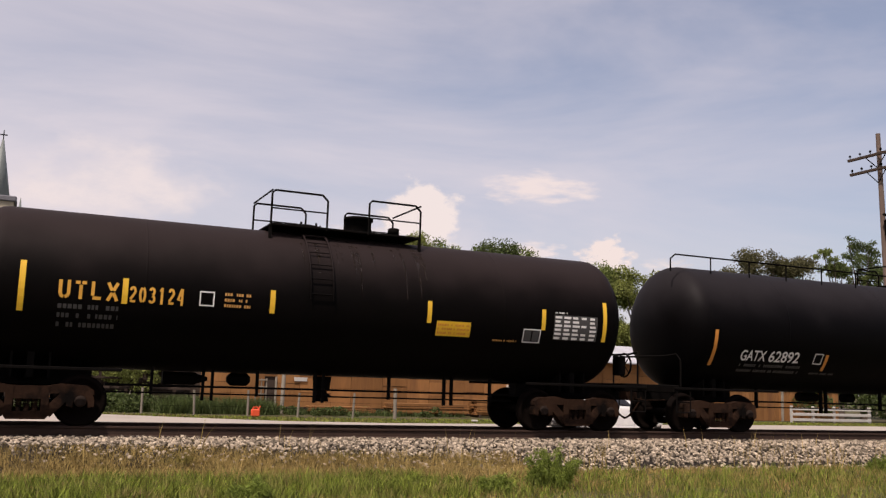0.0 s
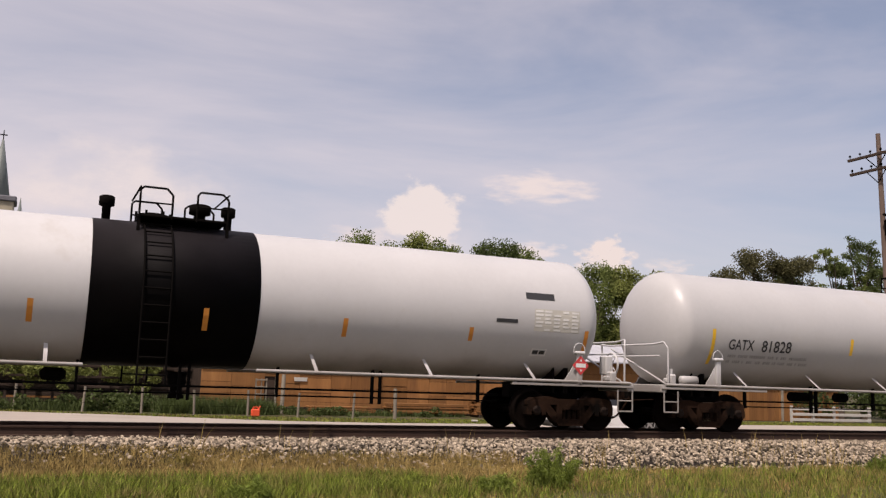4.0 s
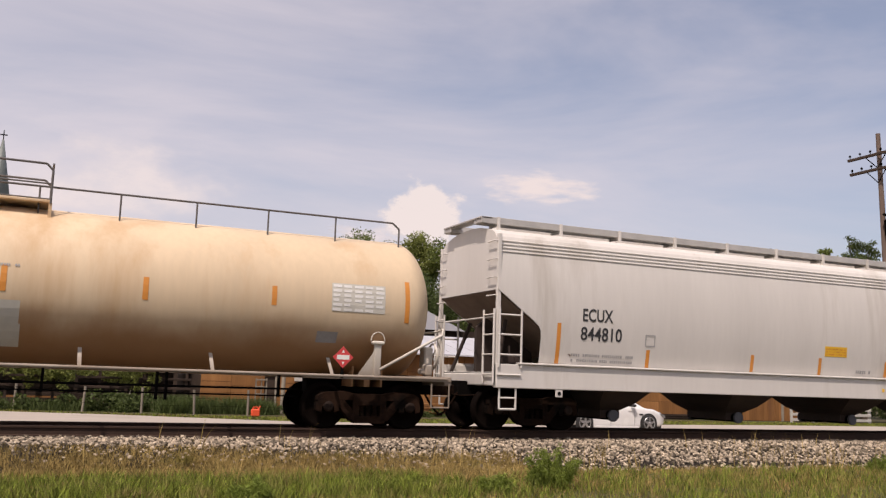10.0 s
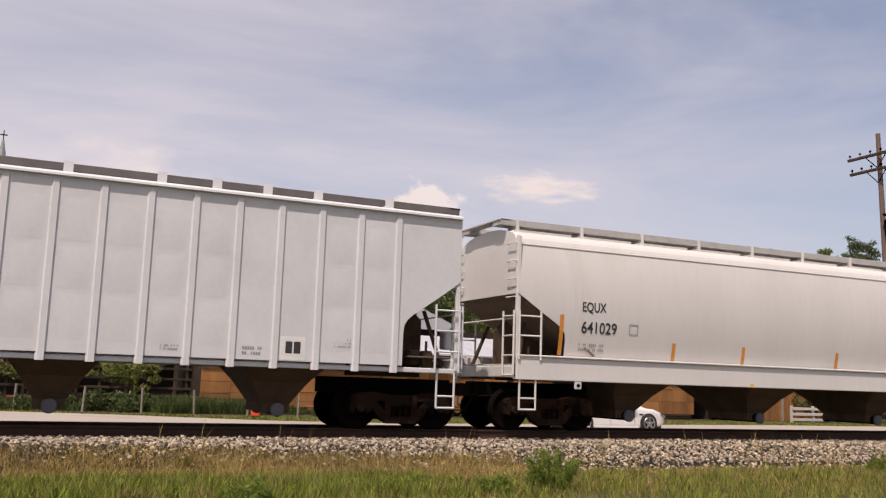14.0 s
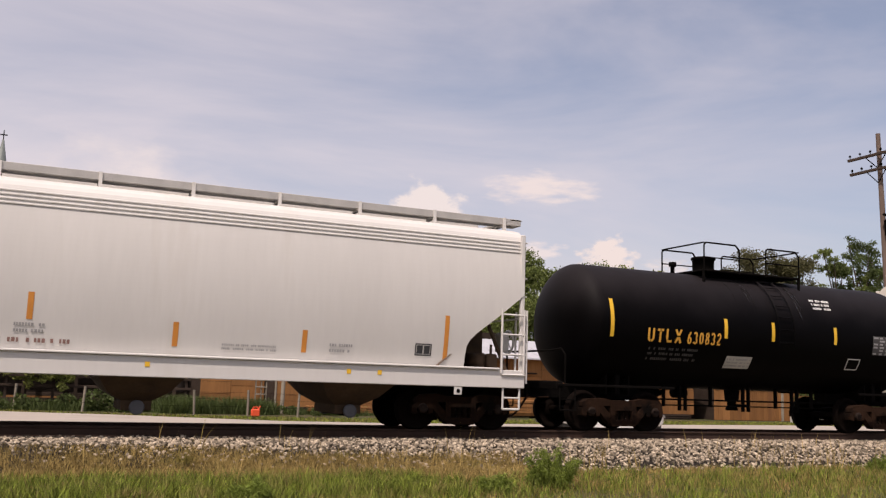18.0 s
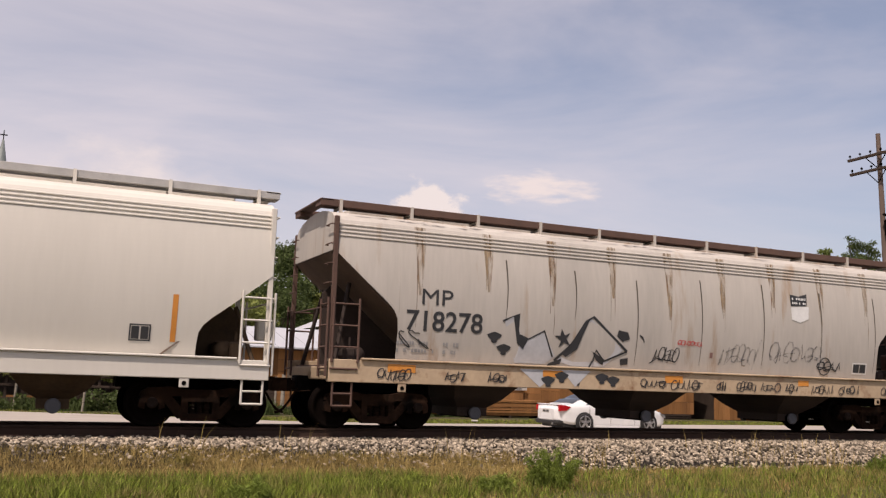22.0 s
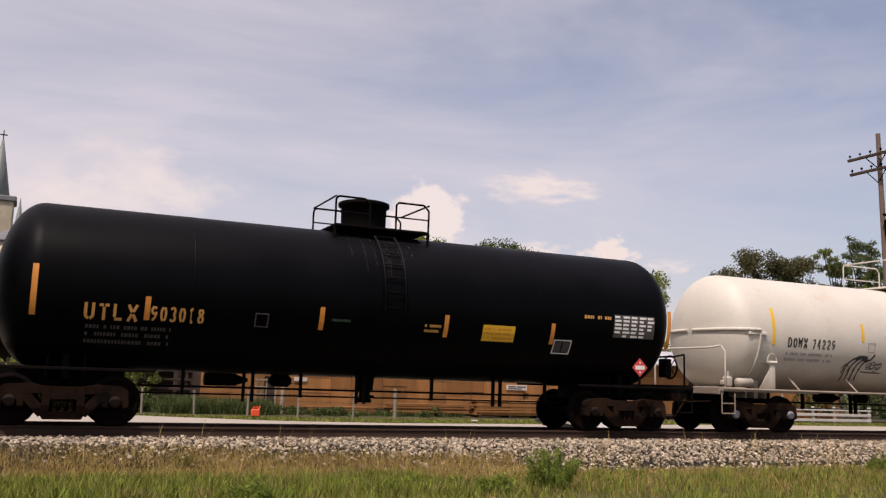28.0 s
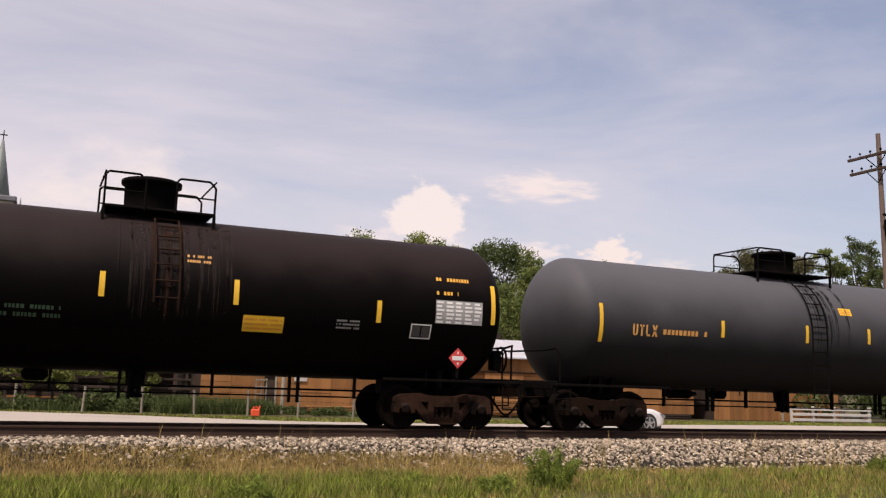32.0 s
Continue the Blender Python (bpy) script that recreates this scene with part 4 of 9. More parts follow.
def church():
    c = thing("church", "yellow-grey stone church with slender spire", "church", at=pose(0, 0, 0))
    Y = 91.0
    part("apse_wall", Build().lathe([(LOW, 2.75), (14.5, 2.75)], 8, "z", (-3.05, Y, 0)), STONEWALL, c, "eight-sided stone apse wall")
    part("apse_roof", Build().lathe([(14.45, 3.05), (14.65, 3.05), (16.15, 0.1)], 8, "z", (-3.05, Y, 0)), SLATE, c, "low dark slate roof")
    part("cornice", Build().lathe([(12.75, 2.78), (12.85, 2.90), (13.05, 2.90), (13.1, 2.78)], 8, "z", (-3.05, Y, 0), close=False), STONEWALL, c)
    part("nave_wall", Build().box(-16, -5.0, Y + 4, Y + 24, LOW, 13.4), STONEWALL, c)
    part("nave_roof", Build().prism([(-16.4, 13.2), (-4.6, 13.2), (-10.5, 17.6)], Y + 3.8, Y + 24.4), SLATE, c)
    part("tower", Build().soft(-6.7, -3.15, Y + 2.6, Y + 6.1, LOW, 19.9, 0.1), STONEWALL, c, "square stone tower")
    part("tower_cornice", Build().soft(-6.95, -2.9, Y + 2.35, Y + 6.35, 19.6, 20.25, 0.12), SLATE, c, "dark moulded cornice")
    part("louvre", Build().prism([(-5.3, 16.6), (-4.5, 16.6), (-4.5, 18.4), (-4.7, 18.8), (-4.9, 18.95), (-5.1, 18.8), (-5.3, 18.4)], Y + 2.52, Y + 2.62), DARKWOOD, c, "arched belfry louvre")
    part("spire", Build().lathe([(20.2, 1.15), (20.3, 1.28), (27.0, 0.10)], 8, "z", (-4.95, Y + 4.3, 0)), COPPER, c, "slender eight-sided spire")
    part("cross", Build().box(-5.0, -4.9, Y + 4.25, Y + 4.35, 26.9, 28.1).box(-5.35, -4.55, Y + 4.25, Y + 4.35, 27.5, 27.62), GRIME, c)
    part("pinnacle", Build().lathe([(15.0, 0.55), (16.4, 0.45), (19.8, 0.03)], 6, "z", (-2.45, Y + 0.6, 0)), COPPER, c)
    # stone hall with a sloping parapet before the apse
    h = thing("church_hall", "yellow stone hall with a sloping coped parapet", "hall", at=pose(0, 0, 0))
    Y = 60.0
    edge = [(-9.0, 9.3), (-2.8, 9.35), (-0.79, 9.66), (0.34, 8.5), (2.15, 6.83)]
    part("wall", Build().prism([(-9.0, LOW), (2.3, LOW), (2.3, 6.6)] + edge[::-1], Y, Y + 1.2), STONEWALL, h, "pale rubble stone wall")
    cp = Build()
    for a, b in zip(edge, edge[1:] + [(2.38, 6.62)]):
        cp.add([(a[0], Y - 0.1, a[1]), (b[0], Y - 0.1, b[1]), (b[0], Y + 1.3, b[1]), (a[0], Y + 1.3, a[1]), (a[0], Y - 0.1, a[1] + 0.14), (b[0], Y - 0.1, b[1] + 0.14), (b[0], Y + 1.3, b[1] + 0.14), (a[0], Y + 1.3, a[1] + 0.14)], [(0, 3, 2, 1), (4, 5, 6, 7), (0, 1, 5, 4), (1, 2, 6, 5), (2, 3, 7, 6), (3, 0, 4, 7)])
    part("coping", cp, SLATE, h, "dark coping along the parapet")
    w = part("window", Build().prism([(-2.3, 6.2), (-1.42, 6.2), (-1.42, 7.9), (-1.6, 8.35), (-1.86, 8.56), (-2.12, 8.35), (-2.3, 7.9)], Y - 0.06, Y + 0.02), DARKGLASS, h, "tall arched window")
    part("window_frame", Build().box(-1.89, -1.83, Y - 0.09, Y - 0.061, 6.2, 8.5), STONEWALL, w)
    part("small_window", Build().soft(0.35, 0.75, Y - 0.05, Y + 0.02, 5.95, 6.75, 0.01), DARKGLASS, h)


church()


def dome_house():
    h = thing("brick_house", "red brick house, grey roof, white windows", "house", at=pose(0, 0, 0))
    Y = 66.0
    x0, x1, zt = 2.8, 11.7, 7.45
    # courses of brick as slim proud bands on a solid core
    part("wall", Build().box(x0, x1, Y, Y + 9, LOW, zt), BRICK, h, "red brick wall")
    part("bay", Build().soft(x0 + 3.0, x0 + 5.2, Y - 0.9, Y + 0.05, LOW, zt - 0.05, 0.02), BRICK, h, "projecting brick bay")
    part("cornice", Build().soft(x0 - 0.3, x1 + 0.3, Y - 0.3, Y + 9.3, zt, zt + 0.32, 0.03), WHITEWOOD, h, "white cornice")
    part("bay_cornice", Build().soft(x0 + 2.8, x0 + 5.4, Y - 1.15, Y - 0.35, zt - 0.02, zt + 0.30, 0.03), WHITEWOOD, h)
    part("roof", Build().add([(x0 - 0.3, Y - 0.3, zt + 0.33), (x1 + 0.3, Y - 0.3, zt + 0.33), (x1 + 0.3, Y + 9.3, zt + 0.33), (x0 - 0.3, Y + 9.3, zt + 0.33), (x0 + 2.6, Y + 3.5, zt + 2.25), (x1 - 2.6, Y + 3.5, zt + 2.25)], [(0, 1, 5, 4), (1, 2, 5), (2, 3, 4, 5), (3, 0, 4)]), SLATE, h, "hipped grey roof")
    for x in (x0 + 1.15, x0 + 2.45, x0 + 6.3, x0 + 7.8):
        for z in (5.6, 2.2):
            w = part("window", Build().soft(x - 0.36, x + 0.36, Y - 0.05, Y - 0.01, z, z + 1.7, 0.01), DARKGLASS, h)
            part("window_frame", Build().box(x - 0.46, x - 0.36, Y - 0.09, Y - 0.01, z - 0.1, z + 1.8).box(x + 0.36, x + 0.46, Y - 0.09, Y - 0.01, z - 0.1, z + 1.8).box(x - 0.36, x + 0.36, Y - 0.09, Y - 0.01, z + 1.7, z + 1.85).box(x - 0.36, x + 0.36, Y - 0.09, Y - 0.01, z - 0.12, z).box(x - 0.36, x + 0.36, Y - 0.08, Y - 0.055, z + 0.82, z + 0.9), WHITEWOOD, w)
    d = thing("dome_tower", "silver ribbed dome with lantern and cross", "dome", at=pose(3.4, 76.0, 0.05))
    part("drum", Build().lathe([(LOW, 1.15), (9.6, 1.15), (9.7, 1.35), (9.9, 1.35), (9.95, 1.2), (10.6, 1.2)], 8, "z"), STONEWALL, d, "eight-sided drum")
    part("dome", Build().lathe([(10.5, 1.38), (10.9, 1.42), (11.5, 1.32), (12.1, 1.02), (12.5, 0.62), (12.65, 0.36)], 20, "z"), SILVER, d, "silver painted dome")
    for k in range(8):
        t = k * math.pi / 4 - 1.57
        c, s = math.cos(t), math.sin(t)
        part("dormer", Build().add([(1.50 * c - 0.35 * s, 1.50 * s + 0.35 * c, 9.9), (1.50 * c + 0.35 * s, 1.50 * s - 0.35 * c, 9.9), (1.46 * c, 1.46 * s, 11.6), (1.1 * c - 0.35 * s, 1.1 * s + 0.35 * c, 9.9), (1.1 * c + 0.35 * s, 1.1 * s - 0.35 * c, 9.9), (0.9 * c, 0.9 * s, 11.7)], [(0, 1, 2), (0, 3, 5, 2), (1, 2, 5, 4)]), SLATE if k % 2 == 0 else SILVER, d)
    part("lantern", Build().lathe([(12.6, 0.40), (13.0, 0.38), (13.05, 0.46), (13.15, 0.44), (13.6, 0.16), (14.1, 0.04)], 12, "z"), SILVER, d, "small lantern")
    g = thing("gable_house", "pale pinkish gabled house beside the church", "house", at=pose(0, 0, 0))
    part("wall", Build().prism([(-1.2, LOW), (2.1, LOW), (2.1, 9.75), (0.2, 11.05), (-1.2, 10.3)], 70.0, 77.0), PLASTER, g)
    part("roof", Build().prism([(2.35, 9.58), (2.35, 9.82), (0.2, 11.35), (-1.4, 10.5), (-1.4, 10.25), (0.2, 11.05)], 69.7, 77.3), SLATE, g)
    part("window", Build().soft(0.8, 1.4, 69.9, 69.98, 7.6, 9.0, 0.01), DARKGLASS, g)


dome_house()


# ---- the white saloon parked on the road ----
CARPAINT = mat("white_car_paint", (0.74, 0.74, 0.73), 0.25, vary=0.02, scale=1, fine=8, spec=0.5, coat=0.6)
RUBBER = mat("tyre_rubber", (0.018, 0.018, 0.018), 0.85, vary=0.2)
ALLOY = mat("silver_alloy_wheel", (0.45, 0.45, 0.46), 0.3, metal=0.9, vary=0.08)
TAIL = mat("red_tail_lamp", (0.42, 0.01, 0.015), 0.2, spec=0.6)
TRIM = mat("black_plastic_trim", (0.02, 0.02, 0.02), 0.6)
CARGLASS = glass_mat("tinted_car_glass", (0.015, 0.016, 0.018))


def saloon():
    c = thing("saloon_car", "white four-door saloon parked on the road", "car", at=pose(19.52, 9.78, LOW + 0.05) @ Matrix.Scale(0.955, 4))

    def curve(x, pts):
        """Smooth height or width through a few stations along the length."""
        for (xa, va), (xb, vb) in zip(pts, pts[1:]):
            if x <= xb:
                t = max(0.0, (x - xa) / (xb - xa))
                return va + (vb - va) * t * t * (3 - 2 * t)
        return pts[-1][1]
    WIDE = ((-2.56, 0.60), (-2.45, 0.76), (-2.2, 0.86), (-1.6, 0.925), (0.0, 0.935), (1.5, 0.92), (2.05, 0.85), (2.3, 0.74), (2.42, 0.55))
    BELT = ((-2.56, 0.78), (-2.46, 0.915), (-2.2, 0.945), (-1.2, 0.97), (0.0, 0.955), (1.0, 0.935), (1.7, 0.86), (2.15, 0.74), (2.42, 0.56))
    ROOF = ((-1.95, 1.0), (-1.45, 1.18), (-1.05, 1.345), (-0.55, 1.435), (-0.15, 1.45), (0.2, 1.42), (0.55, 1.32), (0.95, 1.13), (1.3, 0.94))
    SILL = ((-2.56, 0.42), (-2.45, 0.30), (-1.9, 0.24), (-1.0, 0.17), (1.0, 0.17), (2.0, 0.20), (2.42, 0.30))

    def cabin(x, f):
        """The flank of the cabin, f from the belt (0) to the roof edge (1): half width and height."""
        w, belt, top = curve(x, WIDE), curve(x, BELT), curve(x, ROOF)
        top = max(top, belt + 0.012)
        a = (w * 0.935, belt + 0.005)
        z = (w * 0.935 - 0.33 * min(1.0, (top - belt) / 0.42), top - 0.05 * min(1.0, (top - belt) / 0.3))
        bow = 0.035 * math.sin(math.pi * f) * min(1.0, (top - belt) / 0.3)
        return a[0] + (z[0] - a[0]) * f + bow, a[1] + (z[1] - a[1]) * f

    secs = []
    n = 56
    for k in range(n + 1):
        x = -2.56 + 4.98 * k / n
        w, lo, belt = curve(x, WIDE), curve(x, SILL), curve(x, BELT)
        top = max(curve(x, ROOF) if -1.95 < x < 1.3 else 0, belt + 0.012)
        half = [(w * 0.80, lo), (w * 0.955, lo + 0.03), (w * 0.985, lo + 0.12), (w * 0.975, lo + 0.18), (w, (lo + belt) / 2 + 0.06), (w * 0.995, belt - 0.10), (w * 0.965, belt - 0.02), (w * 0.935, belt + 0.005)]
        if -1.95 < x < 1.3:
            half += [cabin(x, f) for f in (0.25, 0.5, 0.75, 1.0)]
            e = half[-1]
            half += [(e[0] * 0.88, top - 0.015), (e[0] * 0.5, top + 0.004)]
        else:
            half += [(w * 0.90, belt + 0.012), (w * 0.85, belt + 0.018), (w * 0.78, belt + 0.022), (w * 0.66, belt + 0.026), (w * 0.5, belt + 0.030), (w * 0.25, belt + 0.032)]
        secs.append([(x, -y, z) for y, z in half] + [(x, y, z) for y, z in half[::-1]])
    m = len(secs[0])
    b = Build().add([p for q in secs for p in q], [(j * m + i, j * m + (i + 1) % m, (j + 1) * m + (i + 1) % m, (j + 1) * m + i) for j in range(n) for i in range(m)], True)
    b.add(secs[0], [tuple(range(m))]).add(secs[-1], [tuple(range(m))])
    part("body", b, CARPAINT, c, "smooth white painted body shell")

    def pane(lower, upper, s):
        """Glass that follows the cabin flank between two edges of (x, f)."""
        rows = 5
        v = []
        for (xa, fa), (xb, fb) in zip(lower, upper):
            for r in range(rows):
                t = r / (rows - 1)
                x, f = xa + (xb - xa) * t, fa + (fb - fa) * t
                y, z = cabin(x, f)
                v.append((x, s * (y + 0.009), z))
        k = len(lower)
        return Build().add(v, [(i * rows + r, (i + 1) * rows + r, (i + 1) * rows + r + 1, i * rows + r + 1) for i in range(k - 1) for r in range(rows - 1)], True)
    for s in (-1, 1):
        lo = [-1.40 + 1.08 * k / 8 for k in range(9)]
        part("side_window", pane([(x, 0.06) for x in lo], [(-0.98 + 0.66 * k / 8, 0.40 + 0.5 * min(1, k / 2.5)) for k in range(9)], s), CARGLASS, c, "tinted rear door window")
        lo = [-0.24 + 1.02 * k / 8 for k in range(9)]
        part("side_window", pane([(x, 0.06) for x in lo], [(-0.23 + 0.80 * k / 8, 0.90 - 0.06 * max(0, k - 6)) for k in range(9)], s), CARGLASS, c, "tinted front door window")
        part("tail_lamp", Build().prism([(-2.475, 0.74), (-2.20, 0.76), (-2.02, 0.90), (-2.26, 0.955), (-2.46, 0.94)], min(s * 0.66, s * 0.885), max(s * 0.66, s * 0.885)), TAIL, c, "red wrap-round tail lamp")
        part("headlamp", Build().prism([(2.02, 0.66), (2.32, 0.55), (2.30, 0.64), (2.05, 0.745)], min(s * 0.52, s * 0.835), max(s * 0.52, s * 0.835)), ALLOY, c)
        part("door_mirror", Build().soft(0.60, 0.80, min(s * 0.93, s * 1.09), max(s * 0.93, s * 1.09), 0.95, 1.06, 0.04), TRIM if s < 0 else CARPAINT, c)
        for x, z0, z1 in ((-0.29, 0.28, 0.94), (0.80, 0.28, 0.90), (-1.22, 0.66, 0.95)):
            part("door_seam", Build().box(x - 0.005, x + 0.005, s * 0.938 - 0.003, s * 0.938 + 0.003, z0, z1), TRIM, c)
        part("side_skirt", Build().soft(-1.02, 1.02, min(s * 0.90, s * 0.935), max(s * 0.90, s * 0.935), 0.16, 0.24, 0.012), CARPAINT, c)
        for x in (-0.48, 0.60):
            part("door_handle", Build().soft(x - 0.10, x + 0.10, s * 0.94 - 0.012, s * 0.94 + 0.012, 0.80, 0.83, 0.006), CARPAINT, c)
        part("fender_vent", Build().soft(1.02, 1.20, s * 0.93 - 0.012, s * 0.93 + 0.012, 0.64, 0.70, 0.006), TRIM, c)
        for x in (-1.45, 1.45):
            yw = 0.93 if x < 0 else 0.925
            part("wheel_arch", Build().lathe([(-0.015, 0.385), (0.006, 0.385)], 32, "y", (x, s * yw, 0.335)), TRIM, c)
            w = part("wheel", Build().lathe([(-0.11, 0.24), (-0.115, 0.30), (-0.09, 0.338), (0.09, 0.338), (0.115, 0.30), (0.11, 0.24)], 32, "y"), RUBBER, c, "black tyre", pose(x, s * 0.875, 0.338))
            r = Build().lathe([(s * 0.085, 0.255), (s * 0.122, 0.255), (s * 0.122, 0.232), (s * 0.09, 0.222)], 28, "y", close=False)
            for k in range(5):
                t = 1.2566 * k + 0.3
                cc, ss = math.cos(t), math.sin(t)
                r.add([(0.04 * cc - 0.05 * ss, s * 0.126, 0.04 * ss + 0.05 * cc), (0.04 * cc + 0.05 * ss, s * 0.126, 0.04 * ss - 0.05 * cc), (0.24 * cc + 0.036 * ss, s * 0.117, 0.24 * ss - 0.036 * cc), (0.24 * cc - 0.036 * ss, s * 0.117, 0.24 * ss + 0.036 * cc)], [(0, 1, 2, 3)])
            r.lathe([(s * 0.10, 0.065), (s * 0.13, 0.06), (s * 0.13, 0.01)], 12, "y", close=False)
            part("rim", r, ALLOY, w, "five-spoke alloy rim")

    def screen(xa, xb, off):
        """A wide pane between the two cabin flanks."""
        v = []
        for k in range(7):
            x = xa + (xb - xa) * k / 6
            y, z = cabin(x, 1.0)
            top = curve(x, ROOF)
            v += [(x, -y * 0.92, top - 0.012 + off), (x, -y * 0.45, top + 0.006 + off), (x, y * 0.45, top + 0.006 + off), (x, y * 0.92, top - 0.012 + off)]
        return Build().add(v, [(4 * i + r, 4 * i + r + 1, 4 * i + 5 + r, 4 * i + 4 + r) for i in range(6) for r in range(3)], True)
    part("rear_window", screen(-1.84, -1.05, 0.010), CARGLASS, c, "raked rear window")
    part("windscreen", screen(0.42, 1.20, 0.010), CARGLASS, c, "raked windscreen")
    part("rear_bumper_trim", Build().soft(-2.57, -2.12, -0.80, 0.80, 0.25, 0.42, 0.05), TRIM, c, "black lower rear bumper")
    part("exhaust_tip", Build().rod((-2.60, -0.5, 0.27), (-2.4, -0.5, 0.27), 0.045, 10), ALLOY, c)
    part("underbody", Build().soft(-2.3, 2.2, -0.78, 0.78, 0.14, 0.30, 0.05), TRIM, c, "shaded black underbody")
    pl = part("rear_plate", Build().soft(-2.562, -2.535, -0.26, 0.26, 0.66, 0.79, 0.005), WHITEWOOD, c, "white plate with dark bars")
    part("plate_bars", Build().box(-2.569, -2.563, -0.2, -0.03, 0.69, 0.76).box(-2.569, -2.563, 0.03, 0.2, 0.69, 0.76), K_PAINT, pl)
    part("boot_spoiler", Build().soft(-2.50, -2.26, -0.72, 0.72, 0.955, 0.985, 0.015), CARPAINT, c)


saloon()


# ---- stacked boards before the store ----
def lumber_stack(x0, x1, y, layers, seed, label):
    rng = random.Random(seed)
    st = thing("lumber_stack", label, "lumber stack", "lumber stacks before the store", pose((x0 + x1) / 2, y, LOW))
    h = (x1 - x0) / 2
    z = 0.02
    for k in range(3):
        x = -h + 0.3 + (2 * h - 0.6) * k / 2
        part("bearer", Build().soft(x - 0.06, x + 0.06, -0.02, 1.0, 0.0, 0.12, 0.01), DARKWOOD, st)
    z = 0.12
    for k in range(layers):
        t = rng.uniform(0.045, 0.13)
        for r in range(3):
            d = rng.uniform(-0.04, 0.04)
            part("board", Build().soft(-h + rng.uniform(0, 0.25), h - rng.uniform(0, 0.25), 0.33 * r + d * (r == 0), 0.33 * r + 0.31, z, z + t, 0.008), BOARD, st)
        z += t
        if k % 2:
            for q in range(3):
                x = -h + 0.3 + (2 * h - 0.6) * q / 2
                part("sticker", Build().soft(x - 0.03, x + 0.03, 0.02, 0.98, z + 0.001, z + 0.03, 0.004), DARKWOOD, st)
            z += 0.031


lumber_stack(15.2, 19.4, 20.9, 5, 1, "long stack of sun-browned boards on bearers")
lumber_stack(19.7, 23.6, 20.9, 7, 2, "tall stack of brown boards with stickers")
lumber_stack(23.9, 26.4, 21.1, 4, 3, "low stack of short brown boards")
lumber_stack(11.6, 14.8, 21.2, 3, 4, "low stack of weathered boards in the weeds")


# ---- heaped clouds far behind everything ----
DRIFT = []


def cloud_material(seed, color, power, soft):
    m = bpy.data.materials.new("far_cloud")
    m.use_nodes = True
    n, l = m.node_tree.nodes, m.node_tree.links
    n.clear()
    out, mix = n.new("ShaderNodeOutputMaterial"), n.new("ShaderNodeMixShader")
    em, tr = n.new("ShaderNodeEmission"), n.new("ShaderNodeBsdfTransparent")
    co, sep = n.new("ShaderNodeTexCoord"), n.new("ShaderNodeSeparateXYZ")
    l.new(co.outputs["Object"], sep.inputs["Vector"])

    def calc(op, a, b=None):
        k = n.new("ShaderNodeMath")
        k.operation = op
        for i, q in enumerate((a, b)):
            if q is None:
                continue
            if isinstance(q, (int, float)):
                k.inputs[i].default_value = q
            else:
                l.new(q, k.inputs[i])
        return k.outputs[0]
    mp = n.new("ShaderNodeMapping")
    mp.inputs["Location"].default_value = (seed * 3.7, seed * 1.3, seed)
    l.new(co.outputs["Object"], mp.inputs["Vector"])
    no = n.new("ShaderNodeTexNoise")
    no.inputs["Scale"].default_value, no.inputs["Detail"].default_value, no.inputs["Roughness"].default_value = 2.6, 7, 0.56
    l.new(mp.outputs["Vector"], no.inputs["Vector"])
    x2 = calc("POWER", calc("ABSOLUTE", sep.outputs["X"]), 2.0)
    y2 = calc("POWER", calc("ABSOLUTE", calc("ADD", sep.outputs["Y"], 0.12)), 2.0)
    rad = calc("SQRT", calc("ADD", x2, y2))
    body = calc("ADD", calc("SUBTRACT", 0.62, rad), calc("MULTIPLY", calc("SUBTRACT", no.outputs["Fac"], 0.5), 1.4))
    rg = n.new("ShaderNodeMapRange")
    rg.interpolation_type = "SMOOTHSTEP"
    rg.inputs["From Min"].default_value, rg.inputs["From Max"].default_value = 0.0, soft
    rg.inputs["To Max"].default_value = power
    l.new(body, rg.inputs["Value"])
    edge = n.new("ShaderNodeMapRange")
    edge.interpolation_type = "SMOOTHSTEP"
    edge.inputs["From Min"].default_value, edge.inputs["From Max"].default_value = 0.98, 0.75
    l.new(rad, edge.inputs["Value"])
    l.new(calc("MULTIPLY", rg.outputs["Result"], edge.outputs["Result"]), mix.inputs[0])
    em.inputs["Color"].default_value, em.inputs["Strength"].default_value = (*color, 1), 1.02
    l.new(tr.outputs[0], mix.inputs[1])
    l.new(em.outputs[0], mix.inputs[2])
    l.new(mix.outputs[0], out.inputs["Surface"])
    return m


def cloud(x, y, z, w, h, seed, color, power, soft, drift, label):
    side = Vector((-y - 19.1, x, 0)).normalized() * -1
    turn = math.degrees(math.atan2(x, y + 19.1))
    me = Build().add([(-1, -1, 0), (1, -1, 0), (1, 1, 0), (-1, 1, 0)], [(0, 1, 2, 3)]).mesh("cloud", cloud_material(seed, color, power, soft))
    ob = tagged(new("cloud", me), label, "cloud", "heaped clouds", "structure")
    m = Matrix.Translation((x, y, z)) @ Matrix.Rotation(-radians(turn), 4, "Z") @ Matrix.Rotation(radians(90 + 0), 4, "X")
    ob.matrix_basis = m @ Matrix.Diagonal((w, h, 1, 1))
    DRIFT.append((ob, m, side * drift))


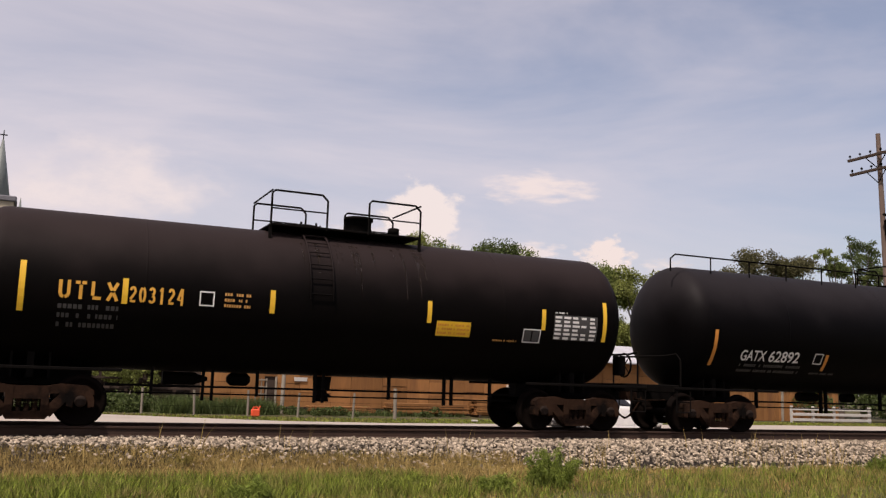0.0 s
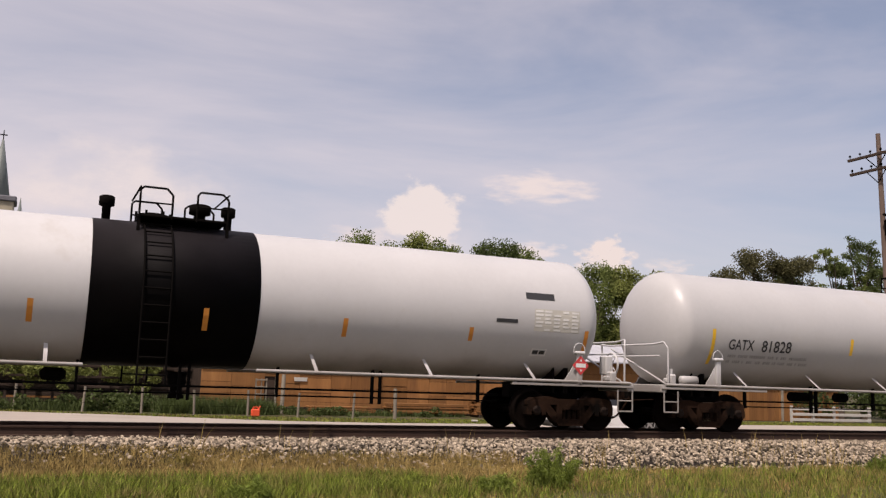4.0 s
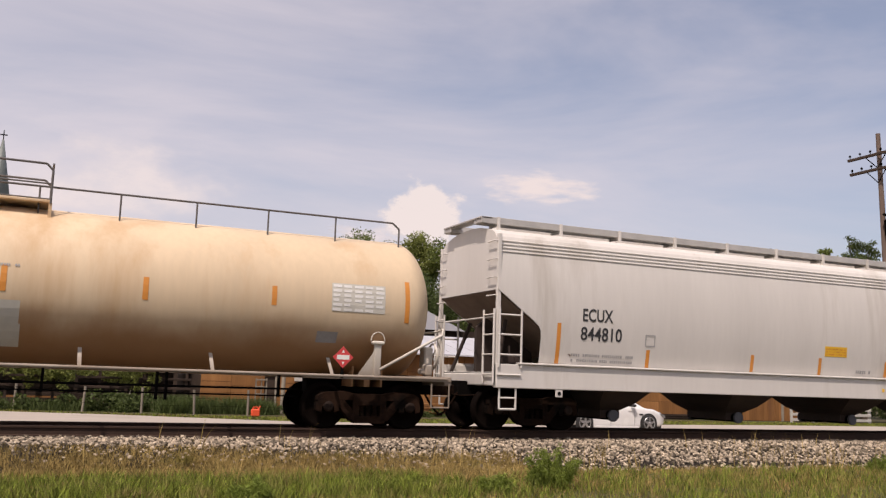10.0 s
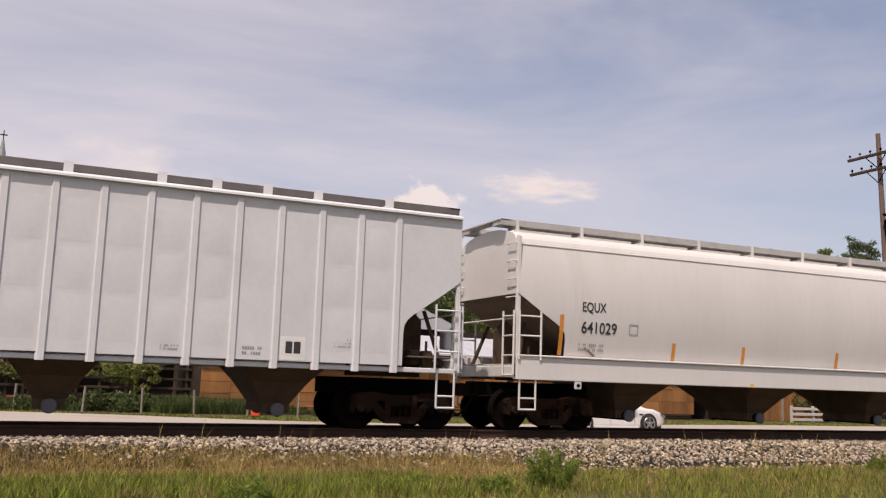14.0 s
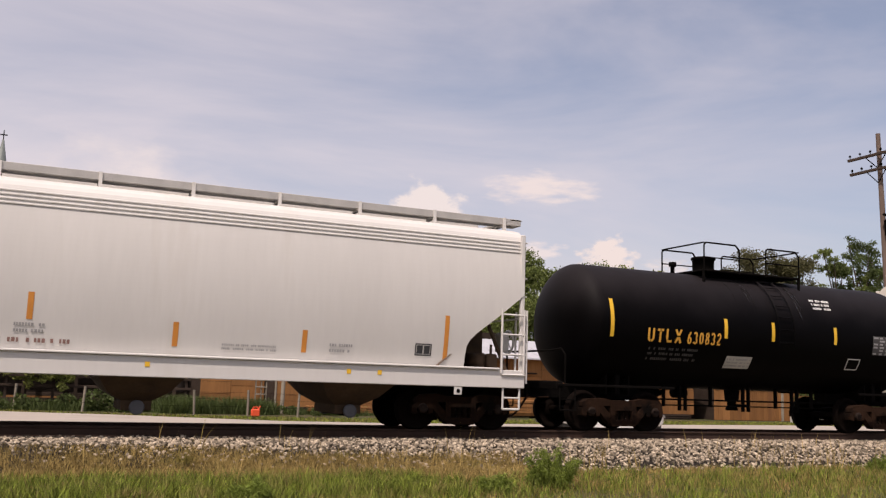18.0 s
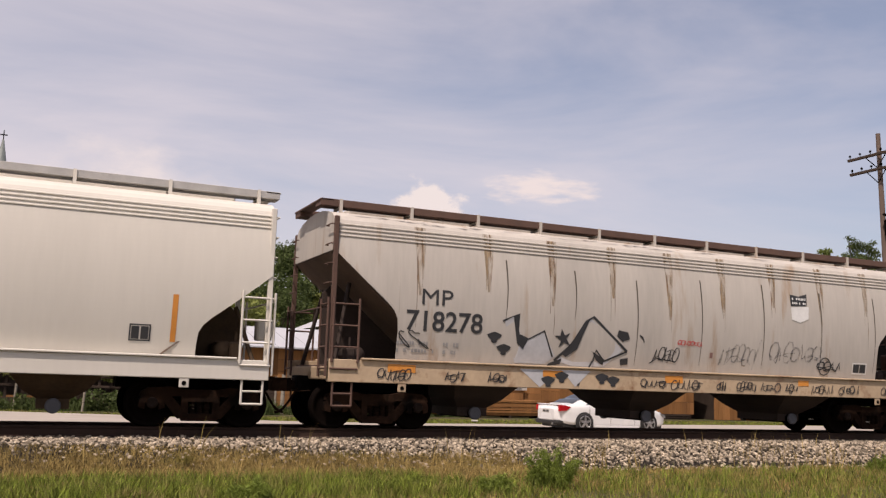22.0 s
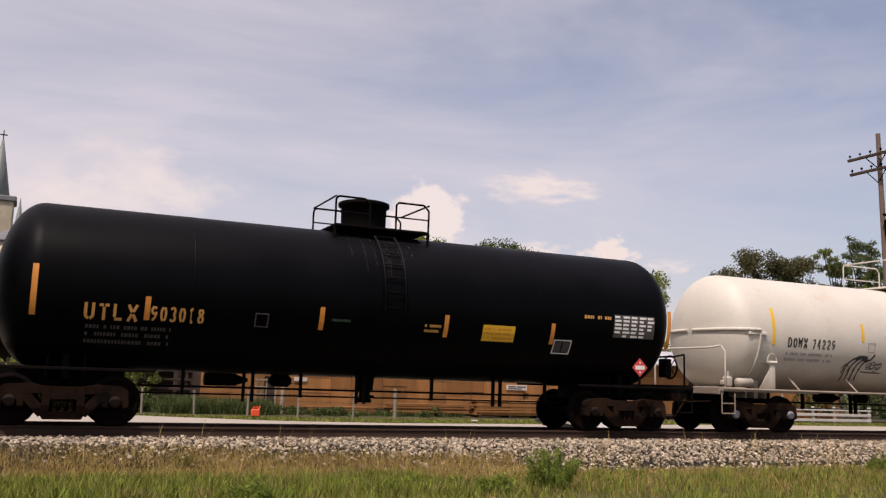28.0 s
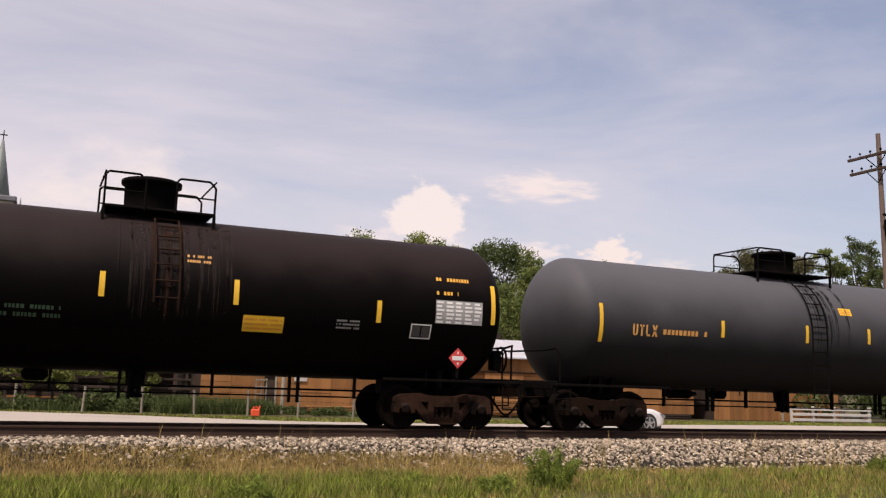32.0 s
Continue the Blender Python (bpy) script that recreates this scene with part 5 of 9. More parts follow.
cloud(1105, 2690, 560, 250, 190, 1, (1.0, 0.955, 0.935), 0.95, 0.26, 20, "bright heaped cloud low over the trees")
cloud(930, 2700, 455, 200, 80, 2, (0.95, 0.90, 0.91), 0.75, 0.5, 18, "thin white cloud wisp")
cloud(1560, 2700, 690, 320, 95, 13, (0.98, 0.92, 0.91), 0.95, 0.5, 6, "flat white cloud streak")
cloud(190, 2700, 560, 560, 300, 4, (0.97, 0.925, 0.925), 0.88, 0.6, 36, "broad pale pinkish cloud bank")
cloud(1840, 2700, 480, 170, 110, 5, (1.0, 0.93, 0.90), 1.0, 0.3, 14, "small heaped cloud over the roofs")
cloud(1545, 2700, 460, 200, 60, 6, (0.97, 0.92, 0.92), 0.9, 0.4, 14, "low white cloud puff")
cloud(2120, 2700, 455, 150, 60, 9, (0.97, 0.92, 0.91), 0.7, 0.5, 12, "small white cloud puff")


# ---- the train ----
SURGE_AT, SURGE = (17, 17.5, 18, 18.5, 19, 20, 21), (0.0, -0.05, -0.10, -0.13, 0.13, 0.03, 0.0)


def travelled(t):
    """Metres that the train has moved after t seconds; it slows a little and surges slightly on its slack."""
    a = t / 32.0
    return -float(np.interp(t, SURGE_AT, SURGE)) + 32 * (10.4829 * a - 0.90558 * a ** 2 + 0.63637 * a ** 3 - 0.19063 * a ** 4)


WHEEL_R, AXLES = 0.457, 1.778
ROLLING = []


def running_gear_meshes():
    w = Build()
    for s in (-1, 1):
        prof = [(-0.075, 0.10), (-0.09, 0.17), (-0.03, 0.20), (-0.02, 0.36), (-0.07, 0.395), (-0.07, 0.452), (0.045, 0.46), (0.05, 0.483), (0.075, 0.48), (0.075, 0.39), (0.02, 0.36), (0.01, 0.2), (0.09, 0.17), (0.075, 0.10)]
        w.lathe([(s * -0.74 + (d if s > 0 else -d), r) for d, r in prof], 32, "y")
    w.rod((0, -1.08, 0), (0, 1.08, 0), 0.085, 12)
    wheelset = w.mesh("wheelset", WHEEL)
    f = Build()
    # cast side frame: heavy arched top chord, rounded pedestals, triangular windows, spring group between the columns
    f.prism([(-1.12, 0.12), (-1.10, 0.21), (-0.98, 0.28), (-0.55, 0.31), (-0.30, 0.26), (0.30, 0.26), (0.55, 0.31), (0.98, 0.28), (1.10, 0.21), (1.12, 0.12), (0.55, 0.13), (-0.55, 0.13)], -0.10, 0.10)
    for s in (-1, 1):
        ped = [(s * 0.889 + 0.235 * math.cos(a), 0.02 + 0.19 * math.sin(a)) for a in (math.pi * (k / 10) for k in range(11))]
        ped += [(s * 0.889 - 0.235, -0.09), (s * 0.889 - 0.13, -0.12), (s * 0.889 - 0.12, 0.0), (s * 0.889, 0.09), (s * 0.889 + 0.12, 0.0), (s * 0.889 + 0.13, -0.12), (s * 0.889 + 0.235, -0.09)]
        f.prism(ped, -0.11, 0.11)
        f.prism([(s * 0.78, 0.14), (s * 0.56, 0.15), (s * 0.24, -0.19), (s * 0.40, -0.29)], -0.095, 0.095)
        f.prism([(s * 0.36, 0.24), (s * 0.23, 0.24), (s * 0.23, -0.27), (s * 0.36, -0.25)], -0.115, 0.115)
    f.prism([(-0.42, -0.19), (-0.32, -0.33), (0.32, -0.33), (0.42, -0.19), (0.24, -0.19), (-0.24, -0.19)], -0.11, 0.11)
    for x in (-0.14, 0.0, 0.14):
        for k in range(7):
            z = -0.19 + k * 0.032
            f.lathe([(z, 0.052), (z + 0.008, 0.062), (z + 0.018, 0.062), (z + 0.026, 0.052)], 10, "z", (x, 0, 0), close=False)
    f.box(-0.24, 0.24, -0.12, 0.12, 0.03, 0.13)
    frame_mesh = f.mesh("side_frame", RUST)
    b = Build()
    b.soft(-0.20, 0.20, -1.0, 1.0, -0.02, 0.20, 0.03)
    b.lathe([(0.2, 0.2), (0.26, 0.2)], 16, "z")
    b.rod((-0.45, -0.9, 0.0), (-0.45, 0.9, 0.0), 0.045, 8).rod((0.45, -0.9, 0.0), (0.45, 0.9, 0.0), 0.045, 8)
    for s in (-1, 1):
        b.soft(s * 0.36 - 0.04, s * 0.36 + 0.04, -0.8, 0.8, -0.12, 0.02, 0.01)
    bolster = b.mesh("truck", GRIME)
    c = Build().lathe([(0.0, 0.10), (-0.05, 0.105), (-0.075, 0.09), (-0.08, 0.05)], 16, "y")
    for k in range(3):
        t = 2.094 * k + 0.5
        c.rod((0.06 * math.cos(t), -0.08, 0.06 * math.sin(t)), (0.06 * math.cos(t), -0.10, 0.06 * math.sin(t)), 0.018, 6)
    return wheelset, frame_mesh, bolster, c.mesh("bearing_cap", CAP), c.mesh("bearing_cap", CAP_PALE)


GEAR = running_gear_meshes()


def truck(car, x, clean=False):
    wheelset, frame_mesh, bolster, cap, cap_pale = GEAR
    tr = part("truck", bolster, None, car, "greasy four-wheel freight truck bolster", pose(x, 0, WHEEL_R))
    for s in (-1, 1):
        part("side_frame", frame_mesh, None, tr, "", pose(0, s * 0.99, 0))
    for a in (-1, 1):
        ws = part("wheelset", wheelset, None, tr, "pair of dark steel wheels on an axle", pose(a * AXLES / 2, 0, 0))
        ROLLING.append((ws, a * AXLES / 2))
        for s in (-1, 1):
            part("bearing_cap", cap_pale if clean else cap, None, tr, "bare grey-blue bearing cap" if clean else "", pose(a * AXLES / 2, s * 1.075, 0, 0, 0, 0 if s < 0 else 180))
    return tr


def coupler_mesh():
    c = Build()
    c.soft(0.0, 0.62, -0.09, 0.09, -0.10, 0.10, 0.02)
    c.prism([(0.10, -0.16), (-0.06, -0.20), (-0.16, -0.10), (-0.10, 0.0), (0.0, 0.06), (-0.10, 0.16), (0.06, 0.22), (0.2, 0.12), (0.2, -0.12)], -0.14, 0.14, "z")
    # air hose hanging in a bow
    pts = [(0.30, -0.28, -0.06)] + [(0.30 - 0.42 * k / 6, -0.28 + 0.16 * k / 6, -0.06 - 0.52 * math.sin(math.pi * k / 12)) for k in range(1, 7)]
    c.pipe(pts, 0.026, 6)
    c.rod((0.25, 0.0, -0.1), (0.25, -0.55, -0.13), 0.014, 6).rod((0.25, -0.55, -0.13), (0.3, -1.2, -0.10), 0.014, 6)
    return c.mesh("coupler", RUST)


COUPLER = coupler_mesh()


def ends(car, half):
    for s in (-1, 1):
        part("coupler", COUPLER, None, car, "rusty knuckle coupler with hanging air hose", pose(s * half, 0, 0.86, 0, 0, 0 if s < 0 else 180))


def arc(cx, cy, rx, ry, a0, a1, n=7):
    return [(cx + rx * math.cos(radians(a0 + (a1 - a0) * k / n)), cy + ry * math.sin(radians(a0 + (a1 - a0) * k / n))) for k in range(n + 1)]


# strokes of the stencil alphabet in a unit box
STENCIL = {
    "U": ([(0.12, 1.0), (0.12, 0.35)] + arc(0.5, 0.32, 0.38, 0.24, 180, 262, 4), [(0.88, 1.0), (0.88, 0.35)] + arc(0.5, 0.32, 0.38, 0.24, 0, -82, 4)),
    "T": ([(0.0, 0.9), (0.42, 0.9)], [(0.58, 0.9), (1.0, 0.9)], [(0.5, 0.78), (0.5, 0.0)]),
    "D": ([(0.14, 1.0), (0.14, 0.0)], [(0.26, 0.92), (0.55, 0.92)] + arc(0.52, 0.5, 0.36, 0.42, 60, -60, 7) + [(0.26, 0.08)]),
    "O": (arc(0.5, 0.5, 0.38, 0.42, 100, 260, 9), arc(0.5, 0.5, 0.38, 0.42, 80, -80, 9)),
    "W": ([(0.0, 1.0), (0.22, 0.04), (0.44, 0.80)], [(0.56, 0.80), (0.78, 0.04), (1.0, 1.0)]),
    "G": (arc(0.52, 0.5, 0.38, 0.42, 100, 260, 9), arc(0.52, 0.5, 0.38, 0.42, 75, 30, 3), arc(0.52, 0.5, 0.38, 0.42, -80, -30, 3) + [(0.88, 0.44), (0.56, 0.44)]),
    "A": ([(0.02, 0.0), (0.46, 1.0)], [(0.54, 1.0), (0.98, 0.0)], [(0.28, 0.30), (0.72, 0.30)]),
    "L": ([(0.14, 1.0), (0.14, 0.22)], [(0.14, 0.1), (0.92, 0.1)]),
    "X": ([(0.06, 1.0), (0.44, 0.56)], [(0.56, 0.44), (0.94, 0.0)], [(0.94, 1.0), (0.56, 0.56)], [(0.44, 0.44), (0.06, 0.0)]),
    "0": (arc(0.5, 0.5, 0.36, 0.42, 100, 260, 9), arc(0.5, 0.5, 0.36, 0.42, 80, -80, 9)),
    "1": ([(0.24, 0.76), (0.5, 0.94)], [(0.52, 1.0), (0.52, 0.0)]),
    "2": (arc(0.5, 0.70, 0.34, 0.22, 170, -30, 8) + [(0.16, 0.2)], [(0.1, 0.1), (0.92, 0.1)]),
    "3": (arc(0.46, 0.72, 0.34, 0.20, 160, -80, 8), arc(0.46, 0.28, 0.38, 0.20, 80, -160, 8)),
    "4": ([(0.62, 1.0), (0.10, 0.32), (0.56, 0.32)], [(0.72, 1.0), (0.72, 0.0)]),
    "5": ([(0.88, 0.9), (0.2, 0.9), (0.16, 0.56)], arc(0.46, 0.33, 0.38, 0.25, 130, -160, 9)),
    "6": ([(0.76, 0.92), (0.30, 0.66), (0.16, 0.36)], arc(0.5, 0.30, 0.34, 0.22, 150, -200, 10)),
    "7": ([(0.10, 0.9), (0.88, 0.9)], [(0.84, 0.80), (0.40, 0.0)]),
    "8": (arc(0.5, 0.73, 0.30, 0.18, 95, 445, 10), arc(0.5, 0.28, 0.36, 0.20, 85, 275, 7), arc(0.5, 0.28, 0.36, 0.20, 75, -75, 7)),
    "9": (arc(0.5, 0.70, 0.34, 0.22, 30, 330, 10), [(0.84, 0.62), (0.70, 0.3), (0.26, 0.06)]),
}


class Skin:
    """The near side of a car, on which markings lie."""

    def __init__(self, car, y_of):
        self.car, self.y = car, y_of

    def quad(self, b, x0, x1, z0, z1, off=0.006, lean=0.0):
        n = max(1, int(abs(z1 - z0) / 0.12))
        for i in range(n):
            a, c = z0 + (z1 - z0) * i / n, z0 + (z1 - z0) * (i + 1) / n
            b.add([(x0, self.y(a) - off, a), (x1, self.y(a) - off, a), (x1, self.y(c) - off, c), (x0, self.y(c) - off, c)], [(0, 1, 2, 3)])

    def stripe(self, x, z0, z1, material=None, w=0.10):
        b = Build()
        self.quad(b, x - w / 2, x + w / 2, z0, z1, 0.007)
        part("reflector_stripe", b, material or ORANGE, self.car, "upright orange reflective stripe")

    def panel(self, x0, x1, z0, z1, material, name="marking_panel", label="", off=0.006):
        b = Build()
        self.quad(b, x0, x1, z0, z1, off)
        return part(name, b, material, self.car, label)

    def bars(self, x0, x1, z0, z1, rows, material, seed=1, name="small_lettering", off=0.011):
        rng = random.Random(seed)
        b = Build()
        h = (z1 - z0) / rows
        for r in range(rows):
            x, zb = x0, z1 - (r + 0.85) * h
            while x < x1 - 0.01:
                w = min(rng.uniform(0.22, 0.42) * h, x1 - x)
                self.quad(b, x, x + w, zb, zb + 0.50 * h, off)
                x += w + (0.14 * h if rng.random() < 0.8 else rng.uniform(0.5, 0.9) * h)
        tagged(part(name, b, material, self.car, "row of small stencilled lettering"), kind="stuff")

    def word(self, text, x0, x1, z0, z1, material, off=0.009):
        co, faces = lettering_mesh(text)
        vs = []
        for u, v in co:
            z = z0 + v * (z1 - z0)
            vs.append((x0 + u * (x1 - x0), self.y(z) - off, z))
        part("lettering", Build().add(vs, faces), material, self.car, "stencilled reporting marks")

    def stencil(self, text, x0, x1, z0, z1, material):
        """Broad letters in stencil bars, with the bridges left open."""
        b = Build()
        pitch = (x1 - x0) / (len(text) - 0.28)
        w = pitch * 0.68
        for k, ch in enumerate(text):
            for path in STENCIL.get(ch, ()):
                p = [Vector((x0 + k * pitch + u * w, z0 + v * (z1 - z0))) for u, v in path]
                t = (0.070 if ch.isdigit() else 0.088) * (z1 - z0)
                rim = []
                for i, q in enumerate(p):
                    d = (p[min(i + 1, len(p) - 1)] - p[max(i - 1, 0)]).normalized()
                    n = Vector((-d.y, d.x)) * t
                    rim += [q + n, q - n]
                b.add([(q.x, self.y(q.y) - 0.009, q.y) for q in rim], [(2 * i, 2 * i + 1, 2 * i + 3, 2 * i + 2) for i in range(len(p) - 1)])
        tagged(part("lettering", b, material, self.car, "stencilled reporting marks"), kind="stuff")

    def table(self, x0, x1, z0, z1, back, ink, seed=3):
        p = self.panel(x0, x1, z0, z1, back, "data_panel", "stencilled test data table")
        b = Build()
        rng = random.Random(seed)
        rows, cols = 6, 5
        for r in range(rows):
            for c in range(cols):
                if rng.random() < 0.12:
                    continue
                xa = x0 + (x1 - x0) * (c + 0.10) / cols
                za = z1 - (z1 - z0) * (r + 0.85) / rows
                self.quad(b, xa, xa + (x1 - x0) / cols * rng.uniform(0.5, 0.85), za, za + (z1 - z0) / rows * 0.55, 0.010)
        tagged(part("table_print", b, ink, p), kind="stuff")

    def outline(self, x0, x1, z0, z1, material, w=0.025, fill=None):
        """A square outline, with two dark fields inside if filled."""
        b = Build()
        for a in ((x0, x1, z0, z0 + w), (x0, x1, z1 - w, z1), (x0, x0 + w, z0 + w, z1 - w), (x1 - w, x1, z0 + w, z1 - w)):
            self.quad(b, *a, 0.009)
        p = part("stencil_box", b, material, self.car, "square stencilled box")
        if fill:
            b = Build()
            m = (x0 + x1) / 2
            self.quad(b, x0 + w * 1.6, m - w * 0.6, z0 + w * 1.6, z1 - w * 1.6, 0.009)
            self.quad(b, m + w * 0.6, x1 - w * 1.6, z0 + w * 1.6, z1 - w * 1.6, 0.009)
            part("stencil_field", b, fill, p)

    def stroke(self, points, r, material, name="graffiti_stroke"):
        # one mitred ribbon, so that the stroke stays one piece
        b, rim = Build(), []
        m = len(points)
        for i in range(m):
            xa, za = points[max(0, i - 1)]
            xb, zb = points[min(m - 1, i + 1)]
            n = Vector((za - zb, xb - xa))
            n = n.normalized() * r if n.length > 1e-6 else Vector((r, 0))
            x, z = points[i]
            rim += [(x + n.x, z + n.y), (x - n.x, z - n.y)]
        b.add([(x, self.y(z) - 0.012, z) for x, z in rim], [(2 * i, 2 * i + 1, 2 * i + 3, 2 * i + 2) for i in range(m - 1)])
        part(name, b, material, self.car, "sprayed graffiti line")

    def blob(self, points, material, name="graffiti_fill", off=0.010):
        part(name, Build().add([(x, self.y(z) - off, z) for x, z in points], [tuple(range(len(points)))]), material, self.car, "sprayed graffiti fill")


def head_bars(car, half, gap, z_mid, r, y0, y1, rows, ink, seed):
    """Rows (z, height) of small lettering on the leading domed head, from y0 to y1."""
    dp = r * 0.5
    xc = -(half - gap) + dp
    rng = random.Random(seed)
    b = Build()

    def at(y, z):
        return (xc - dp * math.sqrt(max(0.0, 1 - (y * y + (z - z_mid) ** 2) / (r * r))) - 0.012, y, z)
    for z, h, part_of in rows:
        y = y0
        while y < y0 + (y1 - y0) * part_of - 0.02:
            w = h * rng.uniform(0.45, 0.7)
            b.add([at(y, z), at(y + w, z), at(y + w, z + h), at(y, z + h)], [(0, 1, 2, 3)])
            y += w + h * (0.22 if rng.random() < 0.8 else 0.6)
    tagged(part("small_lettering", b, ink, car, "rows of small lettering on the tank head"), kind="stuff")


def placard(car, x, y, z, back=None, ink=None):
    """A diamond hazard placard on a holder."""
    r = 0.215
    h = part("placard", Build().prism([(x - r, z), (x, z - r), (x + r, z), (x, z + r)], y - 0.012, y), back or RED_PAINT, car, "diamond hazard placard")
    b = Build().prism([(x - 0.13, z - 0.045), (x + 0.13, z - 0.045), (x + 0.13, z + 0.045), (x - 0.13, z + 0.045)], y - 0.017, y - 0.013)
    for s in (-1, 1):
        b.prism([(x - 0.03, z + s * 0.09), (x + 0.03, z + s * 0.09), (x, z + s * 0.15)], y - 0.017, y - 0.013)
    part("placard_symbol", b, ink or W_PAINT, h)
    part("placard_holder", Build().box(x - 0.03, x + 0.03, y + 0.001, y + 0.03, z - 0.42, z + 0.1), GRIME, car)


def ladder(car, x0, x1, pts, step, r, material, name="ladder", rung_y=0.0):
    """Two rails that follow pts (y, z) and rungs between them."""
    b = Build()
    for x in (x0, x1):
        b.pipe([(x, y, z) for y, z in pts], r, 6)
    d = 0.0
    for (ya, za), (yb, zb) in zip(pts, pts[1:]):
        seg = math.hypot(yb - ya, zb - za)
        while d < seg:
            t = d / seg
            y, z = ya + (yb - ya) * t, za + (zb - za) * t
            b.rod((x0, y, z), (x1, y, z), r * 0.8, 6)
            d += step
        d -= seg
    return part(name, b, material, car, "steel ladder")


CARS, SKINS = [], []


def tank_car(label, u0, u1, z_mid, r, paint, head_gap=0.72, ends_from_coupler=2.07, band=None, side_rail=None, rail_paint=None, top_rail=False,
             platform=None, dome=None, valves=(), hatches=(), rungs=None, rung_paint=None, trim=None, guard_paint=None, end_cage=None, seams=(), sill_paint=None, loops=True, struts=False, cross=False, shield=False, clean_caps=False):
    half = (u1 - u0) / 2
    car = thing("tank_car", label, "tank car", "cars of the freight train", pose((u0 + u1) / 2, 0, 0))
    CARS.append((car, (u0 + u1) / 2))
    trim = trim or GRIME
    sill_paint = sill_paint or GRIME
    xe = half - head_gap
    dp = r * 0.50
    prof = []
    for k in range(1, 13):
        a = math.pi / 2 * k / 12
        prof.append((-xe + dp * (1 - math.sin(a)), r * max(0.02, math.cos(a))))
    prof = prof[::-1]
    if band:
        part("insulation_band", Build().lathe([(band[0], r + 0.012), (band[1], r + 0.012)], 64, "x", (0, 0, z_mid)), BLACK, car, "dark grey-black painted band round the tank")
    body = Build()
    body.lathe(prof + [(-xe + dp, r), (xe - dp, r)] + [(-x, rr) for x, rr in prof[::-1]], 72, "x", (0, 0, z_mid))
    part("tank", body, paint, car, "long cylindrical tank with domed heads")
    for x in seams:
        part("weld_seam", Build().lathe([(x - 0.02, r + 0.001), (x - 0.008, r + 0.005), (x + 0.008, r + 0.005), (x + 0.02, r + 0.001)], 64, "x", (0, 0, z_mid), close=False), paint, car)
    # stub sills, bolsters and saddles
    for s in (-1, 1):
        xt = s * (half - ends_from_coupler)
        b = Build()
        xa, xb = sorted((s * (half - 0.30), s * (half - ends_from_coupler - 1.1)))
        b.soft(xa, xb, -0.20, 0.20, 0.72, 1.06, 0.02)
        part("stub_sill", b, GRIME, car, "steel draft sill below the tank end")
        out = [(-0.85, 0.86), (0.85, 0.86)]
        for k in range(13):
            y = 0.85 - 1.7 * k / 12
            out.append((y, z_mid - math.sqrt(max(r * r - y * y, 0.05)) + 0.01))
        for d, w in ((0, 0.06), (-0.32, 0.02), (0.32, 0.02)):
            part("saddle", Build().prism(out, xt + d - w, xt + d + w, "x"), trim, car, "curved saddle plate between sill and tank")
        if end_cage:
            for sy in (-1, 1):
                post = part("lifting_post", Build().soft(xt - 0.075, xt + 0.075, sy * 1.43 - 0.04, sy * 1.43 + 0.04, 1.06, 1.74, 0.02).soft(xt - 0.13, xt + 0.13, sy * 1.43 - 0.08, sy * 1.43 + 0.08, 1.72, 1.80, 0.03), rail_paint or sill_paint, car, "upright lifting post with flat pad")
                part("gusset", Build().prism([(xt - 0.42, 1.07), (xt + 0.10, 1.07), (xt + 0.05, 1.60), (xt - 0.05, 1.60)], sy * 1.40 - 0.012, sy * 1.40 + 0.012), rail_paint or sill_paint, car, "pale triangular gusset plate")
                ring = [(xt + 0.15 * math.cos(math.pi * k / 8), sy * 1.43, 1.80 + 0.18 * math.sin(math.pi * k / 8)) for k in range(9)]
                part("lifting_ring", Build().pipe(ring, 0.012, 5), rail_paint or sill_paint, post)
        part("end_sill", Build().soft(min(s * (half - 0.38), s * (half - 0.55)), max(s * (half - 0.38), s * (half - 0.55)), -1.42, 1.42, 0.93, 1.12, 0.02), sill_paint, car)
        # side sill stubs along the truck with a grab step
        for sy in (-1, 1):
            part("side_bar", Build().soft(min(s * (half - 0.4), s * (half - 3.6)), max(s * (half - 0.4), s * (half - 3.6)), sy * 1.42 - 0.035, sy * 1.42 + 0.035, 1.01, 1.07, 0.01), sill_paint, car)
            st = Build().pipe([(s * (half - 0.45), sy * 1.45, 0.97), (s * (half - 0.45), sy * 1.45, 0.48), (s * (half - 0.85), sy * 1.45, 0.48), (s * (half - 0.85), sy * 1.45, 0.97)], 0.018)
            st.rod((s * (half - 0.45), sy * 1.45, 0.72), (s * (half - 0.85), sy * 1.45, 0.72), 0.015)
            part("sill_step", st, rail_paint or sill_paint, car)
        truck(car, xt, clean_caps)
    ends(car, half)
    # brake rigging under the tank
    b = Build()
    b.rod((-half + 3.4, -0.42, 0.77), (half - 3.4, -0.42, 0.77), 0.022, 8).rod((-half + 3.4, -0.38, 0.63), (half - 3.4, -0.38, 0.63), 0.016, 8)
    for k in range(7):
        x = -half + 4.0 + (2 * half - 8.0) * k / 6 + 0.25 * math.sin(5.0 * k + half)
        for d in (-0.09, 0.09) if k % 2 else (0.0,):
            b.box(x + d - 0.025, x + d + 0.025, -0.45, -0.36, 0.50 if k % 2 else 0.60, z_mid - math.sqrt(max(r * r - 0.2, 0.1)) + 0.03)
    part("brake_pipe", b, GRIME, car, "brake pipes and hangers under the tank")
    part("brake_cylinder", Build().lathe([(-0.45, 0.12), (-0.43, 0.13), (0.20, 0.13), (0.24, 0.10), (0.45, 0.04)], 16, "x", (-half * 0.36, 0.35, 0.92)), GRIME, car)
